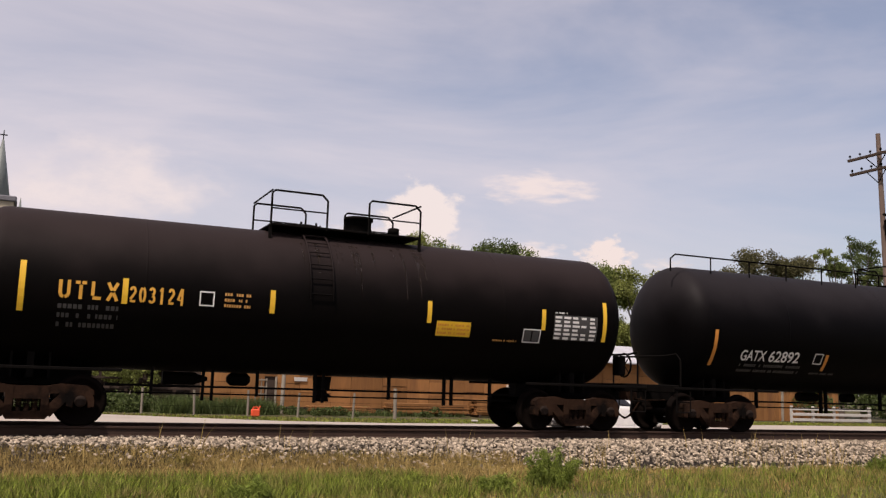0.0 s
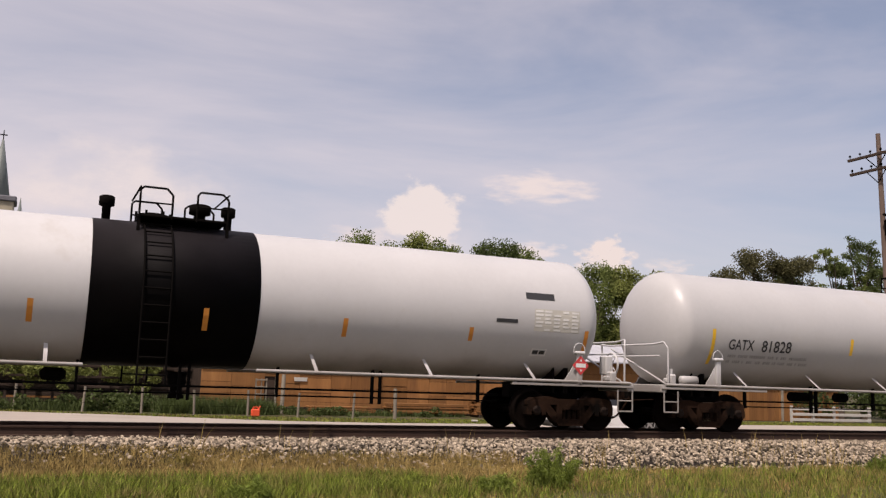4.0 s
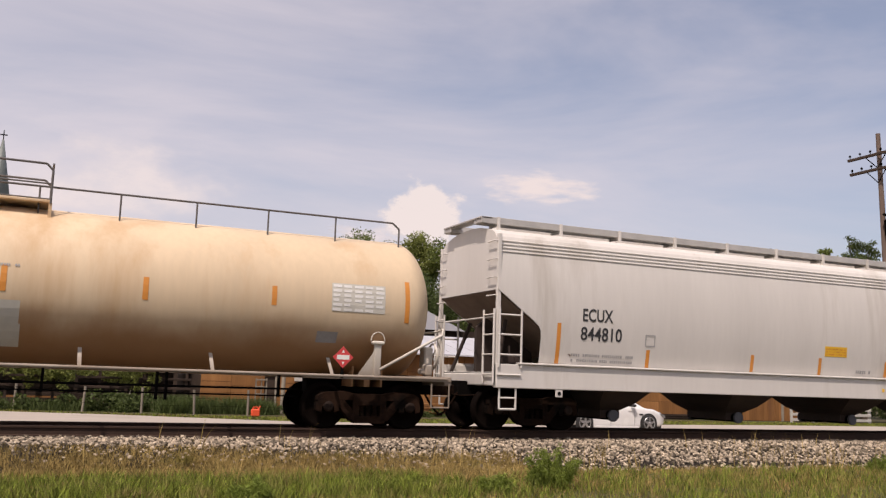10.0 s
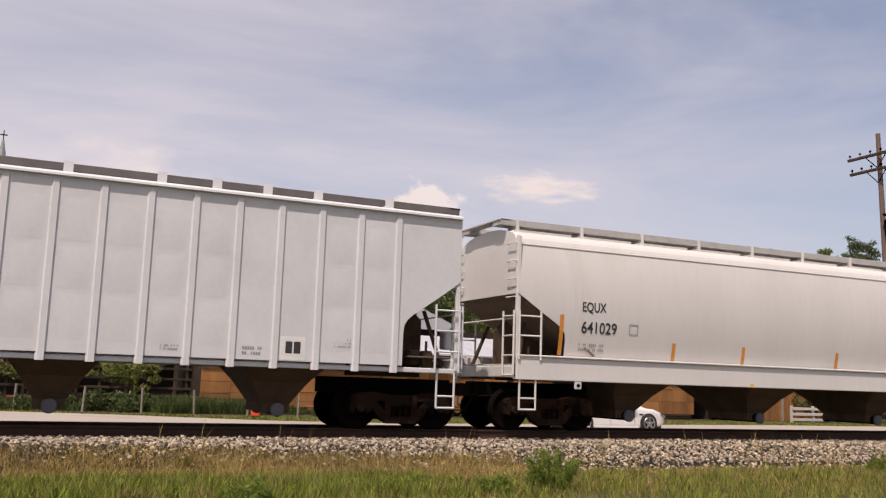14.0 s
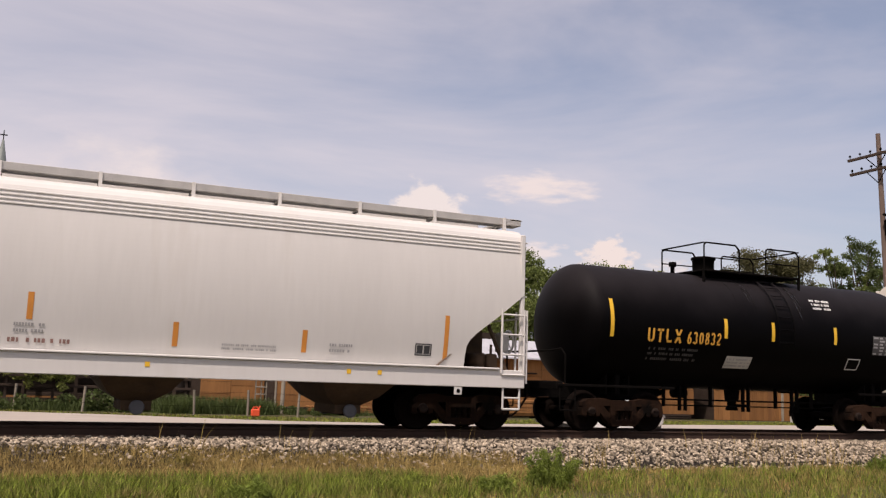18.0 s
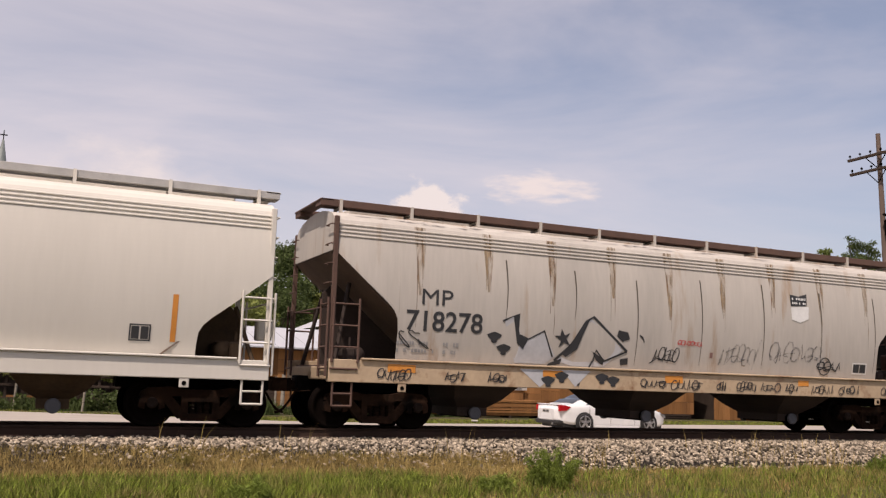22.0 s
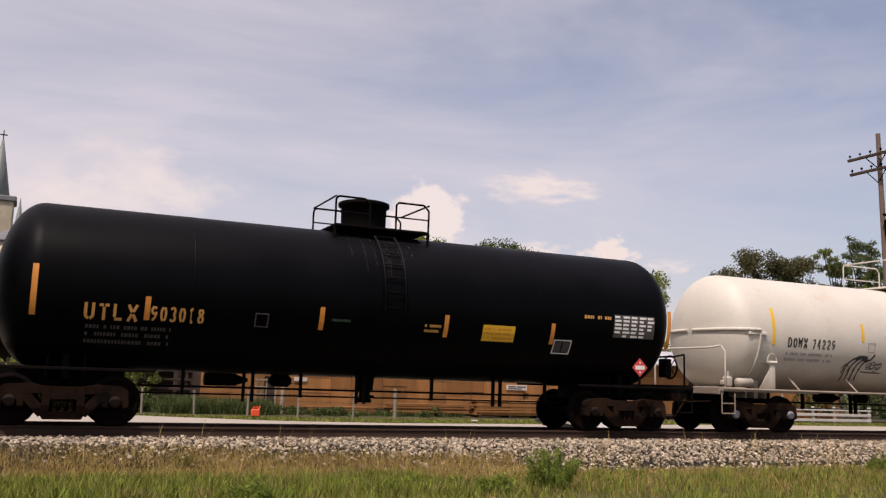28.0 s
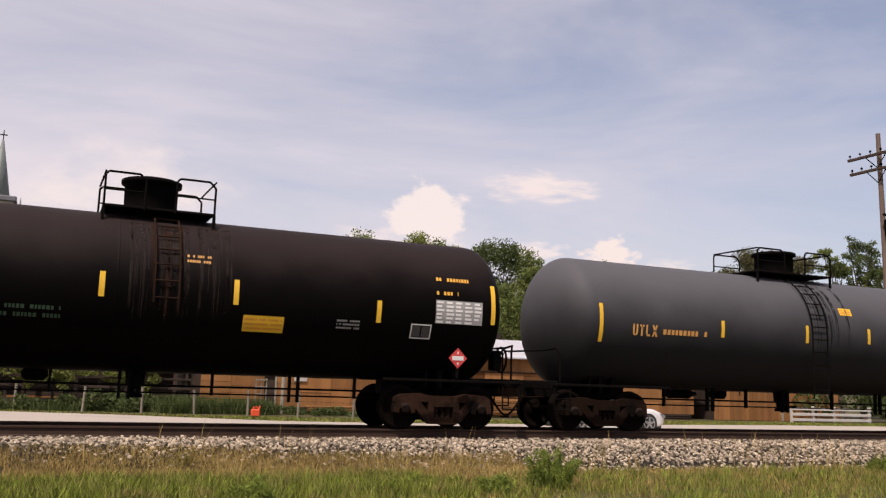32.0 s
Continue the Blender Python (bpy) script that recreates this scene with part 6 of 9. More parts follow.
    part("reservoir", Build().soft(-half * 0.22 - 0.24, -half * 0.22 + 0.24, 0.2, 0.5, 0.80, 1.06, 0.08), GRIME, car)
    part("bottom_outlet", Build().lathe([(1.05, 0.20), (0.80, 0.18), (0.74, 0.12), (0.62, 0.12), (0.58, 0.16), (0.52, 0.16)], 16, "z").rod((0, 0, 0.66), (0, -0.55, 0.66), 0.03), trim, car, "bottom outlet valve")
    skin = Skin(car, lambda z: -math.sqrt(max(r * r - (z - z_mid) ** 2, 0.0004)) - (0.0))
    if band:
        skin.band = Skin(car, lambda z: -math.sqrt(max((r + 0.012) ** 2 - (z - z_mid) ** 2, 0.0004)))
    top = z_mid + r
    rp = rail_paint or trim
    if side_rail:
        # pipe rail along the lower flank on slanted brackets
        z, y, gaps = side_rail
        xs = [(-half + 0.5, half - 0.5)] if not gaps else [(-half + 0.5, gaps[0]), (gaps[1], half - 0.5)]
        for xa, xb in xs:
            part("side_handrail", Build().rod((xa, -y, z), (xb, -y, z), 0.032, 8), rp, car, "long pipe handrail along the flank")
            part("side_handrail", Build().rod((xa, y, z), (xb, y, z), 0.032, 8), rp, car)
        n = 7
        for k in range(n):
            x = -half + 3.0 + (2 * half - 6.0) * k / (n - 1)
            if gaps and gaps[0] < x < gaps[1]:
                continue
            zb = z + 0.36
            yt = math.sqrt(max(r * r - (zb - z_mid) ** 2, 0.01))
            for sy in (-1, 1):
                b = Build().add([(x + dx, sy * (yy - dy), zz + dy) for dy in (0.0, 0.02) for dx, yy, zz in ((-0.035, y, z - 0.02), (0.035, y, z - 0.02), (0.035, yt, zb), (-0.035, yt, zb))], [(0, 1, 2, 3), (4, 7, 6, 5), (0, 4, 5, 1), (1, 5, 6, 2), (2, 6, 7, 3), (3, 7, 4, 0)])
                part("rail_bracket", b, rp, car)
    for s in (-1, 1):
        # bent pipe rail round the end, over the platform
        xx = s * (half - 0.62)
        zt = 2.12 if end_cage else 1.85
        pts = [(xx, -1.38, 1.08), (xx, -1.38, zt - 0.15), (xx + s * 0.06, -1.30, zt), (xx + s * 0.10, -0.9, zt - 0.04), (xx + s * 0.10, 0.9, zt - 0.04), (xx + s * 0.06, 1.30, zt), (xx, 1.38, zt - 0.15), (xx, 1.38, 1.08)]
        part("end_handrail", Build().pipe(pts, 0.024), rp, car, "bent pipe handrail across the end")
        if end_cage:
            part("end_platform", Build().soft(min(s * (half - 0.5), s * (half - 1.2)), max(s * (half - 0.5), s * (half - 1.2)), -1.42, 1.42, 1.08, 1.12, 0.01), sill_paint, car)
            xr = s * (half - 1.35)
            if s < 0:
                part("air_reservoir", Build().lathe([(-0.26, 0.04), (-0.22, 0.11), (0.22, 0.11), (0.26, 0.04)], 14, "x", (xr, -1.22, 1.24)), sill_paint, car, "small pale air reservoir")
            xv = s * (half - 0.85)
            part("brake_valve", Build().soft(xv - 0.09, xv + 0.09, -1.3, -1.08, 1.12, 1.38, 0.04).soft(xv - 0.2, xv - 0.07, -1.27, -1.12, 1.16, 1.28, 0.03).rod((xv, -1.19, 1.38), (xv, -1.19, 1.50), 0.04, 8), sill_paint, car, "brake valve on the end platform")
        if cross:
            part("cross_brace", Build().rod((xx, 0.95, zt - 0.12), (xx, -1.34, 1.12), 0.024, 8), rp, car, "slanting pipe brace across the end")
            part("end_handrail", Build().pipe([(xx + s * 0.10, -1.2, zt - 0.32), (xx + s * 0.10, 1.2, zt - 0.32)], 0.02), rp, car)
        for sy in (-1, 1) if shield else ():
            xg = sorted((-s * (-xe + dp - 0.22), -s * (-xe + dp + 0.34)))
            part("bearing_ledge", Build().soft(xg[0], xg[1], min(sy * 1.40, sy * 1.56), max(sy * 1.40, sy * 1.56), z_mid - 0.12, z_mid - 0.04, 0.015), paint, car, "welded ledge on the tank flank")
            xk = -s * (-xe + dp + 0.02)
            part("flank_strap", Build().pipe([(xk, sy * (r + 0.012) * math.cos(a), z_mid - (r + 0.012) * math.sin(a)) for a in [0.08 + 1.0 * k / 8 for k in range(9)]], 0.022, 6), paint, car)
        if shield and s < 0:
            # half-height shield that wraps the lower part of the head, with a flanged upper edge
            pf = [(x, rr + 0.03) for x, rr in prof] + [(-xe + dp, r + 0.03), (-xe + dp + 0.16, r + 0.03)]
            vs, m = [], 25
            for x, rr in pf:
                for k in range(m):
                    a = math.pi * (1 + k / (m - 1))
                    vs.append((-s * (x - 0.03), rr * math.cos(a), z_mid + rr * math.sin(a)))
            hs = part("head_shield", Build().add(vs, [(j * m + k, j * m + k + 1, (j + 1) * m + k + 1, (j + 1) * m + k) for j in range(len(pf) - 1) for k in range(m - 1)], True), paint, car, "half-height shield over the tank head")
            for sy in (-1, 1):
                part("flange", Build().pipe([(-s * (x - 0.03), sy * (rr + 0.03), z_mid + 0.01) for x, rr in pf], 0.045, 6), paint, hs)
                part("flange", Build().pipe([(-s * (-xe + dp + 0.14), sy * (r + 0.05) * math.cos(a), z_mid - (r + 0.05) * math.sin(a)) for a in [1.15 * k / 8 for k in range(9)]], 0.03, 6), paint, hs)
        if struts:
            xt = s * (half - ends_from_coupler)
            for sy in (-1, 1):
                part("end_strut", Build().rod((xt + s * 0.05, sy * 1.46, 1.22), (xx - s * 0.02, sy * 1.40, 1.98), 0.032, 8), rp, car, "slanting pipe strut at the end")
    if struts:
        # shield plate and curved grab rails at the leading end
        x0 = -half + 0.42
        part("end_shield", Build().prism([(x0, 1.13), (x0 + 0.78, 1.13), (x0 + 0.80, 1.55), (x0 + 1.15, 2.0), (x0 + 0.95, 2.06), (x0, 2.0)], -1.30, -1.27), paint, car, "rust-stained shield plate at the end")
        for y in (-0.62, -0.34):
            pts = []
            for k in range(9):
                a = math.radians(25 + 62 * k / 8)
                pts.append((-xe + dp * (1 - math.cos(a)) - 0.09 * math.cos(a), y, z_mid + math.sqrt(max((r * math.sin(a)) ** 2 - y * y, 0.01)) + 0.09))
            part("head_grab_rail", Build().pipe(pts, 0.018, 6), rp, car, "curved grab rail over the tank head")
    # hand brake wheel and box at the tail end
    hb = Build().lathe([(-0.03, 0.27), (0.0, 0.30), (0.03, 0.27), (0.0, 0.25), (-0.03, 0.27)], 20, "x", (half - 0.55, -0.75, 1.55), close=False)
    for k in range(4):
        t = math.pi / 4 * (2 * k + 1)
        hb.rod((half - 0.55, -0.75, 1.55), (half - 0.55, -0.75 + 0.27 * math.cos(t), 1.55 + 0.27 * math.sin(t)), 0.012)
    hb.soft(half - 0.80, half - 0.60, -0.90, -0.60, 1.30, 1.75, 0.03)
    part("hand_brake", hb, sill_paint, car, "hand brake wheel and gear box")
    if platform:
        x0, x1, zr = platform
        part("platform", Build().soft(x0, x1, -0.85, 0.85, top + 0.02, top + 0.07, 0.01), trim, car, "grated walkway round the loading hatch")
        for y in (-0.85, 0.85):
            m0, m1 = x0 + (x1 - x0) * 0.36, x1 - (x1 - x0) * 0.36
            if loops:
                for xa, xb in ((x0, m0), (m1, x1)):
                    b = Build().pipe([(xa, y, top), (xa, y, top + zr - 0.06), (xa + 0.06, y, top + zr), (xb - 0.12, y, top + zr), (xb, y, top + zr - 0.12), (xb, y, top)], 0.022)
                    b.rod((xa, y, top + zr * 0.5), (xb, y, top + zr * 0.5), 0.016)
                    part("platform_rail", b, guard_paint or trim, car, "bent pipe guard rail")
        for x in (x0, x1):
            b = Build()
            ym = 0.85
            b.pipe([(x, -ym, top + zr), (x, -ym + 0.06, top + zr), (x, ym, top + zr)], 0.02)
            part("platform_rail", b, guard_paint or trim, car)
        for x in (x0, x1):
            for y in (-0.83, 0.83):
                zt = z_mid + math.sqrt(max(r * r - y * y, 0)) - 0.02
                part("platform_leg", Build().box(x - 0.03, x + 0.03, y - 0.02, y + 0.02, zt, top + 0.03), trim, car)
    if dome:
        x, dr, dh = dome
        part("dome_housing", Build().lathe([(top - 0.08, dr * 0.92), (top + 0.10, dr * 0.92), (top + dh * 0.85, dr * 0.94), (top + dh * 0.86, dr * 1.06), (top + dh * 0.97, dr * 1.06), (top + dh, dr * 0.96), (top + dh + 0.02, dr * 0.4)], 28, "z", (x, 0, 0)), trim, car, "round valve housing with an overlapping lid")
    for x, y, vr, vh in valves:
        part("safety_valve", Build().lathe([(top - 0.05, vr * 0.55), (top + vh * 0.55, vr * 0.55), (top + vh * 0.6, vr), (top + vh * 0.95, vr), (top + vh, vr * 0.7)], 16, "z", (x, y, 0)), trim, car, "safety relief valve")
    for x, y, hr in hatches:
        b = Build().lathe([(top - 0.05, hr), (top + 0.12, hr), (top + 0.13, hr * 1.12), (top + 0.18, hr * 1.12), (top + 0.22, hr * 0.6)], 20, "z", (x, y, 0))
        for k in range(6):
            t = k * math.pi / 3
            b.rod((x + hr * 1.1 * math.cos(t), y + hr * 1.1 * math.sin(t), top + 0.08), (x + hr * 1.1 * math.cos(t), y + hr * 1.1 * math.sin(t), top + 0.24), 0.025)
        part("manway_hatch", b, trim, car, "bolted manway cover")
    if rungs:
        x0, x1, zlo = rungs
        for s in (-1, 1):
            pts = []
            zz = zlo
            a1 = math.acos(max(-1, min(1, 0.5 / (r + 0.07))))
            lo = math.asin(max(-1, min(1, (0.0))))
            if zlo < z_mid:
                pts.append((s * (r + 0.07), zlo))
            for k in range(9):
                a = lo + (math.radians(62) - lo) * k / 8
                pts.append((s * (r + 0.07) * math.cos(a), z_mid + (r + 0.07) * math.sin(a)))
            ladder(car, x0, x1, pts[::-1], 0.32, 0.020, rung_paint or (trim if not rail_paint else rp))
    for zr, y, posts, xa, xb in top_rail or ():
        b = Build()
        zb = z_mid + math.sqrt(max(r * r - y * y, 0)) - 0.02
        b.pipe([(xa, -y, zb), (xa, -y, top + zr - 0.12), (xa + 0.15, -y, top + zr), (xb - 0.15, -y, top + zr), (xb, -y, top + zr - 0.12), (xb, -y, zb)], 0.02)
        for x in posts if isinstance(posts, tuple) else [xa + (xb - xa) * k / posts for k in range(1, posts)]:
            b.rod((x, -y, zb), (x, -y, top + zr), 0.018)
        part("top_handrail", b, guard_paint or (trim if not rail_paint else rp), car, "pipe handrail along the top of the tank")
    SKINS.append(skin)
    return car, skin


def hopper_side(z, wide, z_sill, z_eave, bulge):
    t = (z - z_sill) / (z_eave - z_sill)
    return wide - bulge * (2 * t - 1) ** 2


RIB_BRACKETS = (-9.15, -8.19, -6.53, -4.88, -3.19, -1.53, 0.16, 1.80, 3.46, 4.50, 5.50, 6.54, 8.09)
BAYS = ((-6.3, 0.78, 0.28), (-2.3, 0.78, 0.28), (1.85, 0.78, 0.28), (6.05, 0.78, 0.28))


def hopper_car(label, u0, u1, paint, z_sill=1.34, sill_low=0.93, z_eave=4.25, z_roof=4.56, wide=1.58, bulge=0.15, cut=(1.36, 2.95, 1.85), end_gap=0.66, trucks=1.8,
               bays=BAYS, beads=(3.90, 3.98, 4.06, 4.14), walk_z=4.73, grate=None, posts=12, cut_paint=None, sill_paint=None, ribs=0, wings=False, ladder_paint=None, round_roof=True):
    half = (u1 - u0) / 2
    car = thing("hopper_car", label, "hopper car", "cars of the freight train", pose((u0 + u1) / 2, 0, 0))
    CARS.append((car, (u0 + u1) / 2))
    sill_paint, grate, lp = sill_paint or paint, grate or STEEL, ladder_paint or paint
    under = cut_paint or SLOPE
    xe = half - end_gap

    def side_at(z):
        return hopper_side(max(z, z_sill), wide, z_sill, z_eave, bulge)

    def section(zc):
        pts = []
        n = 28
        for k in range(n + 1):
            z = zc + (z_eave - (0 if ribs else 0.10) - zc) * k / n
            pts.append((side_at(z), z))
        ye = pts[-1][0]
        if not ribs:
            # rounded shoulder above the beads, then the roof slope up to the trough
            ys = side_at(z_eave - 0.09)
            pts += [(ys, z_eave - 0.09), (ys - 0.03, z_eave - 0.01), (ys - 0.09, z_eave + 0.07), (ys - 0.20, z_eave + 0.135), (ys - 0.42, z_eave + 0.20), (ys * 0.4, z_roof - 0.03), (0, z_roof)]
            return [(-y, z) for y, z in pts] + [(y, z) for y, z in pts[-2::-1]]
        pts += [(ye + 0.085, z_eave + 0.01), (ye + 0.08, z_eave + 0.05), (ye - 0.10, z_eave + 0.12), (ye * 0.70, z_eave + (z_roof - z_eave) * 0.65), (ye * 0.4, z_eave + (z_roof - z_eave) * 0.92), (0, z_roof)]
        return [(-y, z) for y, z in pts] + [(y, z) for y, z in pts[-2::-1]]

    # lower edge of the side sheet: down the cut corner, round the knee, along the sill
    cx, cz, ck = cut
    xs = [(-xe, cz)]
    for a, b in ((0.45, 0.45), (0.82, 0.80), (0.93, 0.93), (0.985, 1.06), (1.0, 1.25)):
        xs.append((-xe + cx * a, max(z_sill, cz + (ck - cz) * b)))
    xs.append((-xe + cx + 0.004, z_sill))
    n = len(xs)
    xs += [(-x, z) for x, z in xs[::-1]]
    secs = [[(x, y, z) for y, z in section(zc)] for x, zc in xs]
    m = len(secs[0])
    body = Build().add([p for s in secs for p in s], [(j * m + i, j * m + i + 1, (j + 1) * m + i + 1, (j + 1) * m + i) for j in range(len(secs) - 1) for i in range(m - 1)])
    for e in (0, len(secs) - 1):
        body.add(secs[e], [tuple(range(m))])
    part("body", body, paint, car, "curved-sided hopper body")
    for s in (-1, 1):
        xa, xb = s * (xe - 0.02), s * (xe - cx - 0.8)
        zb = max(0.95, cz + (ck - cz) * (cx + 0.8) / cx)
        if wings:
            xb, zb = s * (xe - 2.0), 1.2
        y = wide - 0.10
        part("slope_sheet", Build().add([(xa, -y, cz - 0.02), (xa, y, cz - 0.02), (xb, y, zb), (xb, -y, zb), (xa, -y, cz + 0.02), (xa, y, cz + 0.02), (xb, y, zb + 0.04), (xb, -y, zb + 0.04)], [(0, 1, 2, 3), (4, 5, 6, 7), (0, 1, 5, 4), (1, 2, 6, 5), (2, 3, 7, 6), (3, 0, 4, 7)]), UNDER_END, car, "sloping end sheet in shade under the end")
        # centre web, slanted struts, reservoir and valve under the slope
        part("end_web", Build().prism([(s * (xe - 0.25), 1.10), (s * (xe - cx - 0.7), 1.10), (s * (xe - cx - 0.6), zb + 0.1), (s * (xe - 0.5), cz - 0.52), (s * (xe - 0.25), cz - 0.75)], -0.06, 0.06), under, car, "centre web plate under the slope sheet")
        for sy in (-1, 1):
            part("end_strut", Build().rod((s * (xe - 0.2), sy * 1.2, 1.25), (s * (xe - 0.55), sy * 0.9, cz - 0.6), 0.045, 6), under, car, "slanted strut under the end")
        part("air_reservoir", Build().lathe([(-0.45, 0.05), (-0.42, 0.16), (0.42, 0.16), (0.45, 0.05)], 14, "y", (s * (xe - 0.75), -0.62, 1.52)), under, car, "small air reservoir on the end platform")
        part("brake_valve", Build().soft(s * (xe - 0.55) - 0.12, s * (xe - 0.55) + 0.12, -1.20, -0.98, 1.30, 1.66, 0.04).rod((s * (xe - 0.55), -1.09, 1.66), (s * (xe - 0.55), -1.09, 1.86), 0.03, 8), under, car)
    for s in (-1, 1):
        for z in beads:
            y = side_at(z)
            part("roof_bead", Build().prism([(s * y, z - 0.022), (s * (y + 0.022), z - 0.01), (s * (y + 0.022), z + 0.01), (s * y, z + 0.022)], -xe + 0.02, xe - 0.02, "x"), paint, car)
        y = wide
        yo = y - 0.06 if ribs else y + 0.03
        part("side_sill", Build().soft(-xe - 0.02, xe + 0.02, min(s * (y - 0.14), s * yo), max(s * (y - 0.14), s * yo), sill_low, z_sill - 0.03, 0.012), sill_paint, car, "painted side sill")
        if not ribs:
            part("sill_flange", Build().soft(-xe + cx * 0.45, xe - cx * 0.45, min(s * (y - 0.06), s * (y + 0.085)), max(s * (y - 0.06), s * (y + 0.085)), z_sill - 0.032, z_sill + 0.012, 0.012), sill_paint, car, "flange along the top of the sill")
        for k in range(ribs):
            x = -8.28 + 16.56 * k / (ribs - 1)
            zt = z_eave - 0.06
            b = Build()
            b.prism([(x - 0.13, s * (wide - 0.02)), (x - 0.085, s * (wide + 0.034)), (x + 0.02, s * (wide + 0.034)), (x + 0.028, s * (wide - 0.02))], sill_low - 0.02, zt, "z")
            part("side_post", b, paint, car)
        for sx in (-1, 1) if not ribs else ():
            x = sx * (xe - 1.55)
            b = Build().soft(x - 0.09, x + 0.09, min(s * (y - 0.02), s * (y + 0.02)), max(s * (y - 0.02), s * (y + 0.02)), sill_low - 0.17, sill_low + 0.02, 0.015)
            pad = part("jacking_pad", b, sill_paint, car, "jacking pad with a round eye")
            part("eye", Build().rod((x, s * (y + 0.021), sill_low - 0.09), (x, s * (y + 0.026), sill_low - 0.09), 0.045, 10), GRIME, pad)
    if ribs:
        # shallow dished panels between the posts
        for s in (-1, 1):
            for k in range(ribs - 1):
                if k in (0, 1, 2, 9, 16, 17):
                    continue
                x = -8.28 + 16.56 * (k + 0.46) / (ribs - 1)
                for z0, z1 in ((1.55, 2.35), (2.45, 3.2), (3.3, 4.1)):
                    w = 0.26
                    ya, yb = s * (wide + 0.001), s * (wide + 0.014)
                    b = Build().add([(x - w, ya, z0), (x + w, ya, z0), (x + w, ya, z1), (x - w, ya, z1), (x - w * 0.4, yb, z0 + 0.25), (x + w * 0.4, yb, z0 + 0.25), (x + w * 0.4, yb, z1 - 0.25), (x - w * 0.4, yb, z1 - 0.25)], [(0, 1, 5, 4), (1, 2, 6, 5), (2, 3, 7, 6), (3, 0, 4, 7), (4, 5, 6, 7)], True)
                    if s < 0:
                        part("panel_bulge", b, paint, car)
    # running boards on the roof
    for s in (-1, 1):
        part("running_board", Build().soft(-xe - 0.18, xe + 0.18, min(s * 0.62, s * 1.02), max(s * 0.62, s * 1.02), walk_z - 0.15, walk_z, 0.008), grate, car, "grated roof walkway")
        if ribs:
            for x in RIB_BRACKETS:
                part("walkway_bracket", Build().box(x - 0.085, x + 0.085, min(s * 1.30, s * 1.36), max(s * 1.30, s * 1.36), z_eave + 0.04, walk_z - 0.03).box(x - 0.03, x + 0.03, min(s * 0.60, s * 1.30), max(s * 0.60, s * 1.30), walk_z - 0.20, walk_z - 0.152), paint, car)
        for k in range(0 if ribs else posts):
            x = -xe + 0.25 + (2 * xe - 0.5) * k / (posts - 1)
            w = 0.032
            part("walkway_bracket", Build().box(x - w, x + w, min(s * 0.98, s * 1.05), max(s * 0.98, s * 1.05), z_eave + 0.05, walk_z + 0.005).box(x - 0.03, x + 0.03, min(s * 0.60, s * 1.0), max(s * 0.60, s * 1.0), walk_z - 0.20, walk_z - 0.152), paint, car)
        part("end_walkway", Build().soft(min(s * (xe - 0.1), s * (xe + 0.20)), max(s * (xe - 0.1), s * (xe + 0.20)), -1.02, 1.02, walk_z - 0.045, walk_z - 0.005, 0.008), grate, car)
    part("loading_hatch", Build().soft(-xe + 0.6, xe - 0.6, -0.45, 0.45, z_roof - 0.05, z_roof + 0.12, 0.05), paint, car, "long trough hatch cover on the roof")
    if wings:
        # side sheets run on past the slope and carry a rounded opening
        for s in (-1, 1):
            for sy in (-1, 1):
                x0, x1 = s * (xe - 0.08), s * (xe - cx - 0.1)
                hx, hz = s * (xe - 0.32), 2.70
                hole, rim = [], []
                for k in range(16):
                    a = 2 * math.pi * k / 16
                    c, q = math.cos(a), math.sin(a)
                    f = 1 / max(abs(c), abs(q)) ** 0.7
                    hole.append((hx + 0.225 * c * f, hz + 0.33 * q * f))
                    f = 1 / max(abs(c), abs(q))
                    px, pz = c * f, q * f
                    xw = (x0 if px * s > 0 else x1) if abs(px) > 0.999 else (hx + px * abs((x0 if px * s > 0 else x1) - hx))
                    rim.append((xw, hz + pz * ((cz - hz) if pz > 0 else (hz - z_sill))))
                vs = [(x, sy * (side_at(z) - d), z) for d in (0.035, 0.003) for ring in (hole, rim) for x, z in ring]
                fs = []
                for k in range(16):
                    j = (k + 1) % 16
                    fs += [(k, j, 16 + j, 16 + k), (32 + k, 32 + j, 48 + j, 48 + k), (k, j, 32 + j, 32 + k), (16 + k, 16 + j, 48 + j, 48 + k)]
                part("end_wing", Build().add(vs, fs), paint, car, "side sheet end with a rounded opening")
    # corner posts, ladders, end platforms
    for s in (-1, 1):
        for sy in (-1, 1):
            y = sy * (wide - 0.02)
            xo = s * (xe + 0.02)
            part("corner_post", Build().soft(min(xo, xo - s * 0.10), max(xo, xo - s * 0.10), min(y, y - sy * 0.08), max(y, y - sy * 0.08), sill_low + 0.05, z_eave + 0.04, 0.012), lp, car, "upright corner post")
            yo = sy * (wide + 0.05)
            xi = xo - s * 0.58
            b = Build().rod((xi, yo, z_sill - 0.1), (xi, yo, 2.62), 0.026).rod((xo - s * 0.04, yo, z_sill - 0.1), (xo - s * 0.04, yo, 2.62), 0.026)
            for z in (1.21, 1.64, 2.07, 2.50):
                if z > sill_low + 0.1:
                    b.rod((xo, yo, z), (xi, yo, z), 0.02)
            part("side_ladder", b, lp, car, "steel side ladder")
            xo2, yi = s * (xe + 0.08), y - sy * 0.50
            b = Build().rod((xo2, yi, sill_low + 0.1), (xo2, yi, 2.62), 0.026).rod((xo2, y, sill_low + 0.1), (xo2, y, 2.62), 0.026)
            for z in (1.21, 1.64, 2.07, 2.50):
                b.rod((xo2, y, z), (xo2, yi, z), 0.018)
            part("end_ladder", b, lp, car, "steel end ladder")
